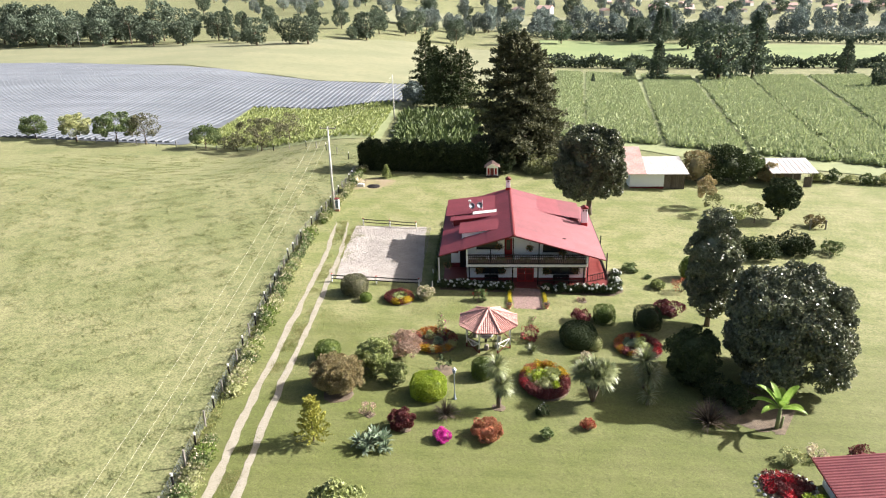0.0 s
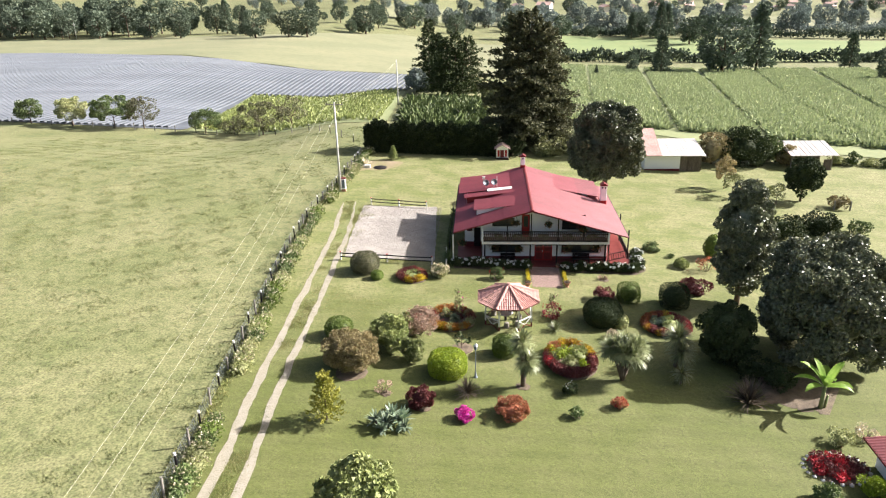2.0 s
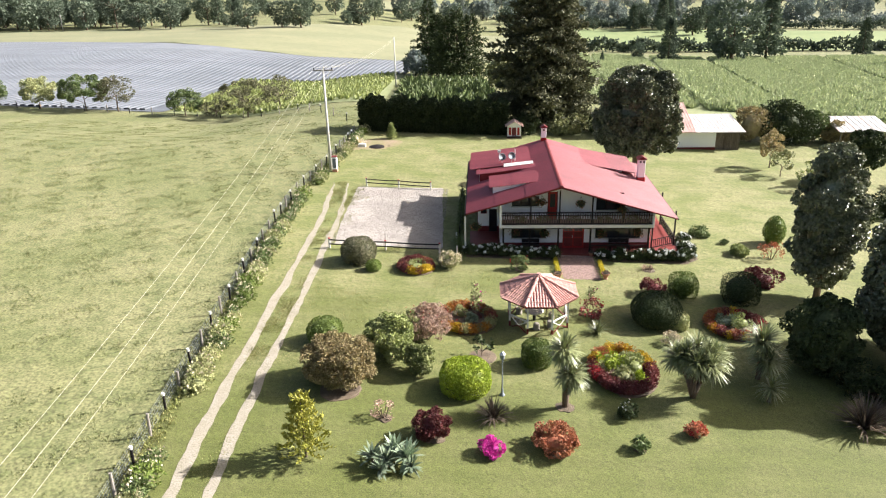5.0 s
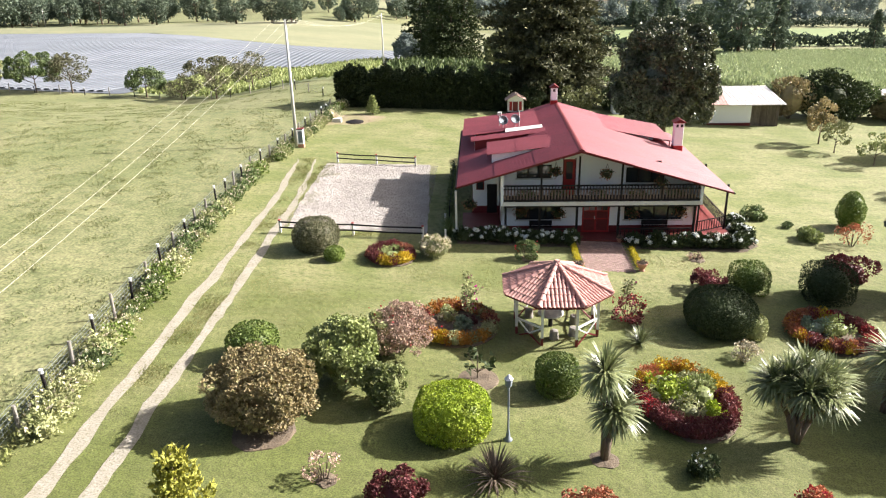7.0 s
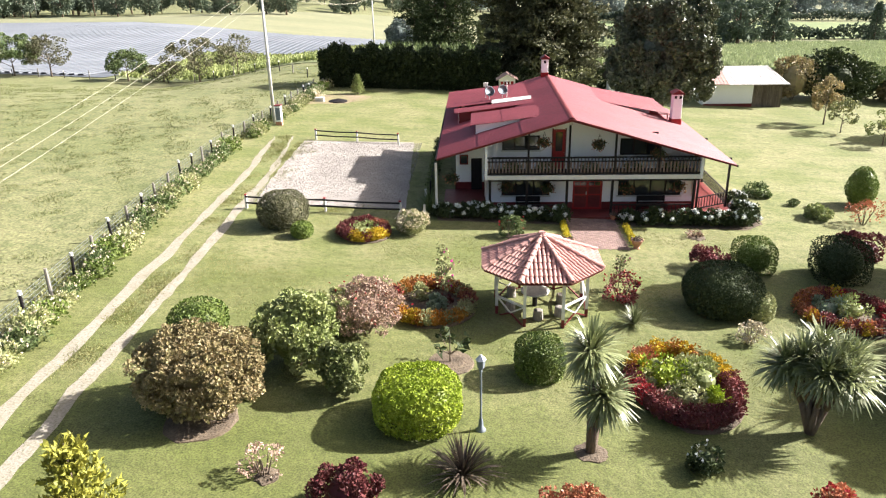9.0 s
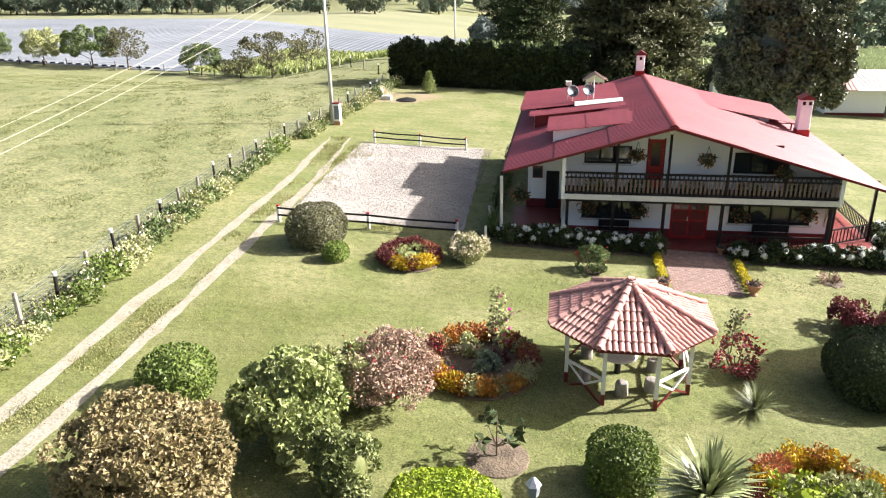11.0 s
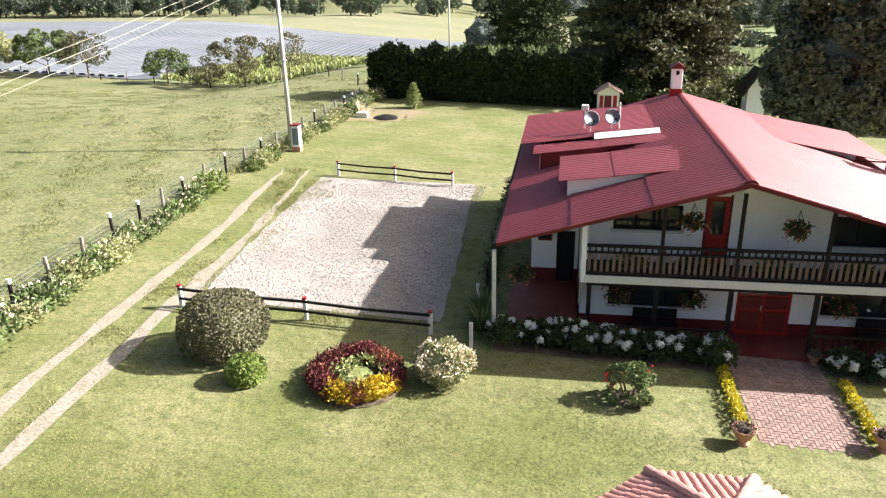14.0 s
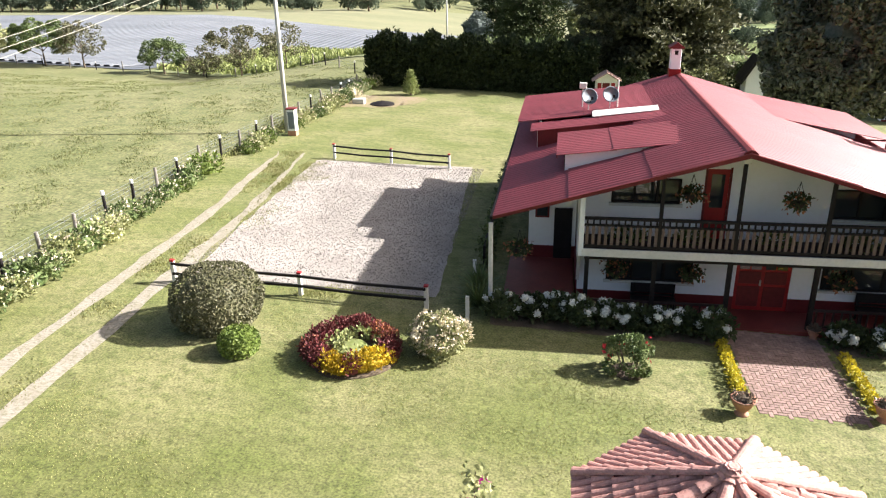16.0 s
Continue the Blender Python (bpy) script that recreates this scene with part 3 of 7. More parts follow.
def conical(name, label, h, r, material, seed, leaves=1200, leaf=0.9, group=""):
    """A dense upright conifer, built at the origin."""
    rng = np.random.default_rng(seed)
    t = thing(name, 0, 0, 0, label, "tree", group)
    limbs(t, 0.03 * h * 0.6, h * 0.9, r * 0.4, 6, rng)
    z = rng.uniform(0, 1, leaves) ** 1.3
    a = rng.uniform(0, 2 * math.pi, leaves)
    rad = r * (1 - z) ** 0.75 * (0.75 + 0.3 * np.sin(z * 40 + a * 3)) * rng.uniform(0.6, 1.1, leaves)
    P = np.stack([rad * np.cos(a), rad * np.sin(a), h * (0.08 + 0.9 * z)], 1)
    N = np.stack([np.cos(a), np.sin(a), np.full(leaves, 0.1)], 1)
    foliage("crown", P, way(N, rng, 1, 0.1, 0.45), leaf, leaf * 0.3, material, t, rng)
    return t


def plant_all(proto, spots, seed):
    """Puts the first of a kind and its copies at the spots (x, y, size)."""
    rng = np.random.default_rng(seed)
    first = True
    for x, y, s in spots:
        m = pose(x, y, ground(x, y), 0, 0, float(rng.uniform(0, 360)))
        if first:
            proto.matrix_basis = m
            proto.scale = (s, s, s)
            first = False
        else:
            o = copy_thing(proto, m)
            o.scale = (s, s, s)


FARG = "trees across the valley"
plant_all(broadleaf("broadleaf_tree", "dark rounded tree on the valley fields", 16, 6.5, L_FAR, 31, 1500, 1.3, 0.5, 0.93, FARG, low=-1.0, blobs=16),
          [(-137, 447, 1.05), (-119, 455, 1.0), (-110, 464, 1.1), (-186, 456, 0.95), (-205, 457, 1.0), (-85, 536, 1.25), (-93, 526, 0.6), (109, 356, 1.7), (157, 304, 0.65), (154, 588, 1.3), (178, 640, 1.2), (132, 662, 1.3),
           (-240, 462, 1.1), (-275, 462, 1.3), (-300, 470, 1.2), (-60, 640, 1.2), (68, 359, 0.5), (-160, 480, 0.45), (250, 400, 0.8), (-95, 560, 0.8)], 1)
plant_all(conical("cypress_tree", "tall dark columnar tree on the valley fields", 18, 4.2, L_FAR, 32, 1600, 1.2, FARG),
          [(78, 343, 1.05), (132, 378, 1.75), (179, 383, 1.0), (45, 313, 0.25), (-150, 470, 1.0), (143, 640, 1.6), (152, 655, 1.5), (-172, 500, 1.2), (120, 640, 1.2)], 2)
plant_all(broadleaf("eucalyptus_tree", "eucalyptus greyed by painted haze in the distant treeline", 18, 6, L_FARBLUE, 33, 1100, 1.5, 0.4, 0.92, FARG, low=-1.0, blobs=14),
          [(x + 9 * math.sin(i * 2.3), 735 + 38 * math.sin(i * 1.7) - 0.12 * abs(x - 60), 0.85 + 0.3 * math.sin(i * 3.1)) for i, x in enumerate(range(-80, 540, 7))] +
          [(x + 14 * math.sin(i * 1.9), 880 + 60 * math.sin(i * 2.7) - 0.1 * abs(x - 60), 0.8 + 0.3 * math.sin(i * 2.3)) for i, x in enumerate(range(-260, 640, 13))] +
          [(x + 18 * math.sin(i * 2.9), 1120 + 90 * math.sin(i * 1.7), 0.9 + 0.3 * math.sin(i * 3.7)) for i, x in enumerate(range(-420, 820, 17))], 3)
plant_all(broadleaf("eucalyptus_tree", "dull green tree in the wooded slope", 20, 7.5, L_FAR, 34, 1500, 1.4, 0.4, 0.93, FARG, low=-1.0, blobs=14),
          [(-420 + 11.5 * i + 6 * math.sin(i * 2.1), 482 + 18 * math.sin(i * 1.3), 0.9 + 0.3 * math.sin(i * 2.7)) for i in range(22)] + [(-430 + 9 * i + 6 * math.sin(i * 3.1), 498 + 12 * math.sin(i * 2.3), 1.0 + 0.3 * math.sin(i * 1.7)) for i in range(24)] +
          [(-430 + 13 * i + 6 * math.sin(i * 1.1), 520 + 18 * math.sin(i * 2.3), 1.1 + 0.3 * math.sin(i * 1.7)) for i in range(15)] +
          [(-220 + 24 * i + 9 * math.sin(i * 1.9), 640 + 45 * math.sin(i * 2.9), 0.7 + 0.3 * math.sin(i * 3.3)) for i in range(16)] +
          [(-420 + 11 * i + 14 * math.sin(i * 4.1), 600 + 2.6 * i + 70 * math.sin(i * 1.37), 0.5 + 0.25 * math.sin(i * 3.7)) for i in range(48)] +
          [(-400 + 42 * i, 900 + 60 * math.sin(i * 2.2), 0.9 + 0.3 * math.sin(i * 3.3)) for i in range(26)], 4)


def far_hedge(line, h, w, seed, material=L_FAR, label="long dark field hedge"):
    rng = np.random.default_rng(seed)
    line = np.array(line, float)
    n = int(220 * len(line))
    k = rng.uniform(0, len(line) - 1, n * 6)
    i = np.minimum(k.astype(int), len(line) - 2)
    xy = line[i] + (line[i + 1] - line[i]) * (k - i)[:, None] + rng.normal(0, w * 0.4, (len(k), 2))
    P = np.array([(x, y, ground(x, y)) for x, y in xy])
    P[:, 2] += rng.uniform(0, 1, len(k)) ** 0.6 * h * (0.8 + 0.25 * np.sin(k * 23))
    D = rng.normal(0, 0.8, P.shape)
    D[:, 2] += 0.4
    v, q = leaf_arrays(P, D, 2.2, 0.8, rng)
    return tagged(link("field_hedge", mesh_np("field_hedge", v, q, material)), label, "hedge", "", "stuff")


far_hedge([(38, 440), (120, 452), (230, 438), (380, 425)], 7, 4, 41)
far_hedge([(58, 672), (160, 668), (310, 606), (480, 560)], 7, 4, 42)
far_hedge([(40, 690), (200, 690), (330, 650), (480, 600)], 9, 10, 43, L_FARBLUE, "scrubby hedge at the foot of the treeline, hazed bluish")


def far_house():
    t = thing("town_house", 0, 0, 0, "small pale house with a dull clay roof in the distant town", "house", "houses of the town")
    part("wall", boxes((-5, 5, -4, 4, -1, 4.5)), M_CONCRETE, t)
    bm = bmesh.new()
    prism(bm, [(-4.6, 4.5), (4.6, 4.5), (0, 6.6)], "x", -5.4, 5.4)
    part("roof", bm, M_RUSTTIN, t)
    for x in (-2.5, 2.2):
        part("window", boxes((x, x + 1.4, -4.06, -3.9, 1.4, 2.8)), M_GLASS, t)
    return t


rt = random.Random(5)
plant_all(far_house(), [(rt.uniform(180, 1000), rt.uniform(960, 1450), rt.uniform(0.6, 1.2)) for _ in range(210)] + [(40, 990, 1.5), (75, 1000, 1.8), (150, 985, 1.4)], 6)

# ---- the farmhouse ----
RIDGE_X, RIDGE_Z, PITCH = 4.05, 5.98, 0.284
EAVE_L, EAVE_R = -3.72, 13.6
ROOF_Y0, ROOF_Y1 = 71.2, 88.0
FRONT, BALC = 72.9, 71.5


def roof_z(x):
    return RIDGE_Z - PITCH * abs(x - RIDGE_X)


def corrugated(x0, z0, x1, z1, y0, y1, pitch=0.27, amp=0.075, thick=0.03):
    """A sheet of rounded ribs and narrow gutters that run from (x0, z0) to (x1, z1), spread along y."""
    vs, qs = [], []
    count = max(1, round((y1 - y0) / pitch))
    w = (y1 - y0) / count
    line = [(y0 + (k + f) * w, amp * g) for k in range(count) for f, g in ((0.0, 0.0), (0.1, 0.06), (0.22, 0.34), (0.34, 0.8), (0.5, 1.0), (0.66, 0.8), (0.78, 0.34), (0.9, 0.06))]
    line.append((y1, 0.0))
    if x1 < x0:
        x0, z0, x1, z1 = x1, z1, x0, z0
    for y, d in line:
        for x, z in ((x0, z0), (x1, z1)):
            vs += [(x, y, z + d), (x, y, z + d - thick)]
    for i in range(len(line) - 1):
        a, b = 4 * i, 4 * i + 4
        qs += [(a, a + 2, b + 2, b), (a + 1, b + 1, b + 3, a + 3), (a, b, b + 1, a + 1), (a + 2, a + 3, b + 3, b + 2)]
    m = 4 * (len(line) - 1)
    qs += [(0, 1, 3, 2), (m, m + 2, m + 3, m + 1)]
    return vs, qs


def sheet(parent, x0, z0, x1, z1, y0, y1, material=M_ROOF, name="roof_sheet", **k):
    return link(name, mesh_np(name, *corrugated(x0, z0, x1, z1, y0, y1, **k), material), parent)


def house():
    h = tagged(new("farmhouse"), "white two-storey farmhouse with a red ribbed gable roof", "house")
    # walls, with openings left between the pieces
    w = tagged(new("wall"), "white wall over a dark red base")
    w.parent = h
    y0, y1 = FRONT, FRONT + 0.25
    front = [(-0.85, 0.14, 0.55, 2.42), (3.06, 4.5, 0.55, 2.42), (6.3, 7.25, 0.55, 2.42), (11.0, 11.85, 0.55, 2.42), (0.14, 3.06, 0.55, 1.0), (7.25, 11.0, 0.55, 0.97), (0.14, 3.06, 2.15, 2.42), (7.25, 11.0, 2.15, 2.42), (4.5, 6.3, 2.25, 2.42)]
    for a, b, c, d in front:
        part("wall_panel", boxes((a, b, y0, y1, c, d)), M_WHITE, w)
    for a, b in ((-0.85, 4.5), (6.3, 11.85)):
        part("base_band", boxes((a, b, y0 - 0.02, y1, -0.5, 0.55)), M_REDTRIM, w, "dark red painted wall base")
    def slab(poly):
        part("wall_panel", prism(bmesh.new(), poly, "y", y0, y1), M_WHITE, w)
    def gable(xa, xb, za):
        slab([(xa, za), (xb, za), (xb, roof_z(xb) - 0.1), (xa, roof_z(xa) - 0.1)])
    gable(-0.85, 0.15, 2.42)
    slab([(0.15, 2.42), (2.4, 2.42), (2.4, 3.85), (0.15, 3.85)])
    gable(0.15, 2.4, 4.72)
    gable(2.4, 3.2, 2.42)
    gable(3.2, 3.9, 5.08)
    gable(3.9, RIDGE_X, 2.42)
    gable(RIDGE_X, 7.2, 2.42)
    slab([(7.2, 2.42), (9.6, 2.42), (9.6, 3.5), (7.2, 3.5)])
    slab([(7.2, 4.5), (9.5, 4.4), (9.5, roof_z(9.5) - 0.1), (7.2, roof_z(7.2) - 0.1)])
    gable(9.6, 11.85, 2.42)
    side = bmesh.new()
    box(side, -0.85, -0.6, y1, 87.6, -0.5, roof_z(-0.85) - 0.12)
    box(side, 11.6, 11.85, y1, 87.6, -0.7, roof_z(11.85) - 0.12)
    prism(side, [(-0.85, -0.5), (11.85, -0.5), (11.85, roof_z(11.85) - 0.1), (RIDGE_X, RIDGE_Z - 0.1), (-0.85, roof_z(-0.85) - 0.1)], "y", 87.35, 87.6)
    part("side_wall", side, M_WHITE, w)
    part("base_band", boxes((-0.9, -0.85, y1, 87.6, -0.4, 1.0), (11.85, 11.9, y1, 87.6, -0.7, 0.55)), M_REDTRIM, w)
    part("upper_floor", boxes((-0.6, 11.6, y1, 87.3, 2.45, 2.6)), M_DARKWOOD, h)
    # side wing beneath the left eave
    wing = bmesh.new()
    prism(wing, [(-2.75, 0.9), (-0.9, 0.9), (-0.9, roof_z(-0.9) - 0.1), (-2.75, roof_z(-2.75) - 0.1)], "y", 76.2, 76.45)
    box(wing, -2.75, -2.5, 76.45, 87.3, 0.9, roof_z(-2.75) - 0.1)
    part("wing_wall", wing, M_WHITE, h)
    part("base_band", boxes((-2.8, -0.9, 76.17, 76.45, -0.4, 0.9), (-2.8, -2.5, 76.45, 87.3, -0.4, 0.9)), M_REDTRIM, h)
    win = part("side_window", boxes((-2.5, -1.95, 76.12, 76.18, 2.1, 2.75)), M_REDTRIM, h, "small red-framed window")
    part("pane", boxes((-2.43, -2.02, 76.1, 76.13, 2.17, 2.68)), M_GLASS, win)
    part("side_door", boxes((-1.75, -1.05, 76.12, 76.18, 0.35, 2.5)), M_BLACK, h, "dark wooden side door")
    # windows
    def window(a, b, c, d, posts, name="window"):
        o = part(name, boxes((a, b, y0 - 0.04, y0 + 0.08, d - 0.07, d), (a, b, y0 - 0.04, y0 + 0.08, c, c + 0.07), (a, a + 0.07, y0 - 0.04, y0 + 0.08, c, d), (b - 0.07, b, y0 - 0.04, y0 + 0.08, c, d), *[(p - 0.04, p + 0.04, y0 - 0.035, y0 + 0.07, c, d) for p in posts]), M_BLACK, h, "dark wooden window frame")
        xs = [a] + list(posts) + [b]
        for p, q in zip(xs, xs[1:]):
            part("pane", boxes((p + 0.05, q - 0.05, y0 + 0.02, y0 + 0.03, c + 0.07, d - 0.07)), M_GLASS, o)
        part("sill", boxes((a - 0.08, b + 0.08, y0 - 0.14, y0, c - 0.09, c)), M_FASCIA, o)
        # dark sheet added behind the panes in place of an interior
        backing = bmesh.new()
        box(backing, a - 0.1, b + 0.1, y0 + 1.2, y0 + 1.25, c - 0.2, d + 0.1)
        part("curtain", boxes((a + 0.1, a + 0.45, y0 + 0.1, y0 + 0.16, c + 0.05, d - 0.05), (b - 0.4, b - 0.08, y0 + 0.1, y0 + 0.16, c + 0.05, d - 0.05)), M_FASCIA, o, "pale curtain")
        part("backing_sheet", backing, M_DARKWOOD, o)
        return o
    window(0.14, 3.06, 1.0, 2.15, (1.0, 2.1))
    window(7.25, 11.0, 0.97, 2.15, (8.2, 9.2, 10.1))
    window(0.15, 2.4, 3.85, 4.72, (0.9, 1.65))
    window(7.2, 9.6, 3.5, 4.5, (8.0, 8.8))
    # doors
    d = part("front_door", boxes((4.5, 6.3, y0 + 0.04, y0 + 0.14, 0.05, 2.25)), M_REDDOOR, h, "red double front door")
    for x in (4.62, 5.46):
        for c, e in ((0.2, 0.95), (1.05, 1.5)):
            part("door_panel", boxes((x, x + 0.72, y0 + 0.01, y0 + 0.045, c, e), bevel=0.012), M_REDTRIM, d)
        for c in (1.58, 1.85):
            for k in (0, 0.37):
                part("pane", boxes((x + k, x + k + 0.33, y0 + 0.025, y0 + 0.045, c, c + 0.23)), M_GLASS, d)
    part("handle", boxes((5.3, 5.35, y0 - 0.03, y0 + 0.04, 1.0, 1.2)), M_METAL, d)
    d = part("balcony_door", boxes((3.2, 3.9, y0 + 0.02, y0 + 0.12, 2.66, 5.08)), M_REDDOOR, h, "red balcony door")
    part("pane", boxes((3.34, 3.76, y0 + 0.0, y0 + 0.025, 3.75, 4.9)), M_GLASS, d)
    part("door_frame", boxes((3.13, 3.2, y0 - 0.03, y0 + 0.1, 2.66, 5.14), (3.9, 3.97, y0 - 0.03, y0 + 0.1, 2.66, 5.14)), M_REDTRIM, d)
    # balcony
    b = tagged(new("balcony"), "long dark wooden balcony with a white edge board")
    b.parent = h
    part("deck", boxes((-0.75, 11.7, BALC, FRONT, 2.5, 2.66)), M_DARKWOOD, b)
    part("edge_board", boxes((-0.8, 11.72, BALC - 0.06, BALC, 2.4, 2.66)), M_FASCIA, b, "cream edge board")
    part("joist", boxes((-0.7, 11.6, BALC + 0.05, BALC + 0.2, 2.26, 2.4)), M_BLACK, b)
    part("handrail", boxes((-0.75, 11.66, BALC - 0.02, BALC + 0.1, 3.66, 3.75), bevel=0.01), M_BLACK, b)
    part("handrail", boxes((-0.75, 11.66, BALC + 0.0, BALC + 0.08, 3.44, 3.5)), M_BLACK, b)
    part("handrail", boxes((-0.75, 11.66, BALC + 0.0, BALC + 0.08, 2.72, 2.8)), M_BLACK, b)
    x = -0.65
    me = None
    mb = None
    while x < 11.6:
        if me is None:
            o = part("baluster", boxes((-0.05, 0.05, BALC + 0.015, BALC + 0.055, 2.8, 3.44)), M_BALUSTER, b)
            o2 = part("spindle", boxes((-0.028, 0.028, BALC + 0.02, BALC + 0.06, 3.5, 3.66)), M_BLACK, b)
            me, mb = o.data, o2.data
        else:
            o, o2 = link("baluster", me, b), link("spindle", mb, b)
        o.location.x = o2.location.x = x
        x += 0.2
    for px in (1.65, 4.02, 6.7, 9.25):
        part("post", boxes((px - 0.055, px + 0.055, BALC - 0.01, BALC + 0.1, 2.66, roof_z(px) - 0.08)), M_BLACK, b)
    part("king_post_cap", boxes((3.93, 4.13, BALC - 0.12, BALC - 0.01, roof_z(4.05) - 0.32, roof_z(4.05) - 0.1)), M_FASCIA, b)
    for px in (-0.85, 11.72):
        bm = bmesh.new()
        top = roof_z(px) - 0.1
        prism(bm, [(BALC - 0.05, 2.4), (FRONT, 2.0), (FRONT, top), (BALC - 0.05, top)], "x", px - 0.06, px + 0.1)
        part("end_wall", bm, M_WHITE, b, "white balcony end wall")
        bm = bmesh.new()
        prism(bm, [(FRONT - 0.75, 2.42), (FRONT, 2.42), (FRONT, 0.9)], "x", px - 0.05, px + 0.06)
        part("bracket", bm, M_FASCIA, b)
    for px in (-0.6, 1.6, 3.98, 6.65, 11.45):
        part("post", boxes((px - 0.07, px + 0.07, BALC + 0.06, BALC + 0.2, -0.5, 2.3)), M_BLACK, b)
    for a, c in ((-0.6, 3.9), (6.7, 11.4)):
        part("porch_rail", boxes((a, c, BALC + 0.09, BALC + 0.16, 0.72, 0.8), (a, c, BALC + 0.1, BALC + 0.15, 0.15, 0.2)), M_DARKWOOD, b)
        k = a + 0.12
        while k < c:
            part("porch_spindle", boxes((k, k + 0.05, BALC + 0.1, BALC + 0.15, 0.2, 0.72)), M_DARKWOOD, b)
            k += 0.26
    # porch floors
    part("porch_floor", boxes((-0.94, 14.0, BALC - 0.1, FRONT, -0.6, 0.06)), M_PORCH, h, "polished red porch floor")
    part("porch_floor", boxes((-3.45, -0.95, BALC - 0.1, 76.2, -0.4, 0.4)), M_PORCH, h)
    part("porch_floor", boxes((11.9, 14.3, FRONT, 85, -0.9, -0.12)), M_PORCH, h)
    rail = tagged(new("porch_railing"), "black iron railing of the side porch")
    rail.parent = h
    for (p, q) in (((12.0, 72.75), (14.15, 73.9)), ((14.15, 73.9), (14.2, 79.2))):
        for z in (0.8, 0.1):
            bm = bmesh.new()
            beam(bm, (*p, z), (*q, z), 0.06, 0.06)
            part("bar", bm, M_BLACK, rail)
        n = int(math.dist(p, q) / 0.22)
        for i in range(n + 1):
            t = i / n
            x, y = p[0] + (q[0] - p[0]) * t, p[1] + (q[1] - p[1]) * t
            part("bar", boxes((x - 0.02, x + 0.02, y - 0.02, y + 0.02, 0.1, 0.8)), M_BLACK, rail)
    for x, y in ((12.0, 72.75), (14.15, 73.9), (14.2, 79.2)):
        part("porch_post", boxes((x - 0.06, x + 0.06, y - 0.06, y + 0.06, -0.5, min(roof_z(x) - 0.1, 3.2))), M_BLACK, h)
    # roof
    r = tagged(new("roof"), "red ribbed metal roof with weathered seams")
    r.parent = h
    cuts_l = [RIDGE_X, 1.35, -1.2, EAVE_L]
    cuts_r = [RIDGE_X, 7.2, 10.4, EAVE_R]
    ys = [ROOF_Y0, 74.0, 76.9, 79.8, 82.7, 85.4, ROOF_Y1]
    for cuts in (cuts_l, cuts_r):
        for i in range(3):
            for a, c in zip(ys, ys[1:]):
                s = 1 if cuts[1] > cuts[0] else -1
                top, low = cuts[i], cuts[i + 1] + 0.12 * s * (i < 2)
                lift = 0.035 * (2 - i)
                sheet(r, top, roof_z(top) + lift, low, roof_z(low) + lift, a, c + (0.06 if c < ROOF_Y1 else 0))
    for s, e in ((-1, EAVE_L), (1, EAVE_R)):
        for y in (ROOF_Y0 - 0.03, ROOF_Y1):
            bm = bmesh.new()
            prism(bm, [(RIDGE_X, RIDGE_Z + 0.06), (RIDGE_X, RIDGE_Z - 0.08), (e, roof_z(e) - 0.09), (e, roof_z(e) + 0.02)], "y", y - 0.04, y + 0.03)
            part("barge_board", bm, M_REDTRIM, r)
        bm = bmesh.new()
        rod(bm, (e + s * 0.06, ROOF_Y0, roof_z(e) - 0.07), (e + s * 0.06, ROOF_Y1, roof_z(e) - 0.07), 0.06)
        part("gutter", bm, M_BLACK, r)
    soffit = bmesh.new()
    prism(soffit, [(EAVE_L, roof_z(EAVE_L) - 0.07), (RIDGE_X, RIDGE_Z - 0.07), (EAVE_R, roof_z(EAVE_R) - 0.07), (EAVE_R, roof_z(EAVE_R) - 0.1), (RIDGE_X, RIDGE_Z - 0.1), (EAVE_L, roof_z(EAVE_L) - 0.1)], "y", ROOF_Y0 + 0.02, ROOF_Y1 - 0.02)
    part("soffit", soffit, M_DARKWOOD, r)
    cap = None
    y = ROOF_Y0
    while y < ROOF_Y1:
        if cap is None:
            bm = bmesh.new()
            prism(bm, [(-0.22, 0.0), (-0.12, 0.09), (0, 0.13), (0.12, 0.09), (0.22, 0.0), (0.2, -0.04), (0, 0.06), (-0.2, -0.04)], "y", 0, 0.48)
            o = part("ridge_cap", bm, M_REDTRIM, r)
            cap = o.data
        else:
            o = link("ridge_cap", cap, r)
        o.location = (RIDGE_X, y, RIDGE_Z + 0.03)
        o.rotation_euler.x = 0.03
        y += 0.44
    # dormers over the west slope
    d1 = tagged(new("dormer"), "low dormer with a red ribbed roof and white cheek")
    d1.parent = r
    sheet(d1, 2.75, 5.64, 0.2, 5.33, 74.3, 77.7)
    sheet(d1, 0.32, 5.325, -1.76, 5.09, 74.3, 77.7)
    for cy in (74.55, 77.4):
        part("cheek", prism(bmesh.new(), [(-1.45, roof_z(-1.45)), (2.1, roof_z(2.1)), (2.1, 5.5), (-1.45, 5.07)], "y", cy, cy + 0.1), M_WHITE, d1)
    part("face", boxes((-1.47, -1.4, 74.65, 77.4, roof_z(-1.45), 5.03)), M_DARKWOOD, d1)
    part("fascia", boxes((-1.76, -1.72, 74.28, 77.72, 4.96, 5.09)), M_REDTRIM, d1)
    d2 = tagged(new("dormer"), "wide rear dormer with red ribbed roof and white riser")
    d2.parent = r
    sheet(d2, 2.55, 5.58, -0.1, 5.26, 79.0, 80.3)
    sheet(d2, 0.0, 5.26, -2.9, 4.9, 79.0, 80.3)
    sheet(d2, 2.2, 5.66, -0.7, 5.36, 80.3, 86.4)
    sheet(d2, -0.6, 5.36, -3.5, 5.03, 80.3, 86.4)
    bm = bmesh.new()
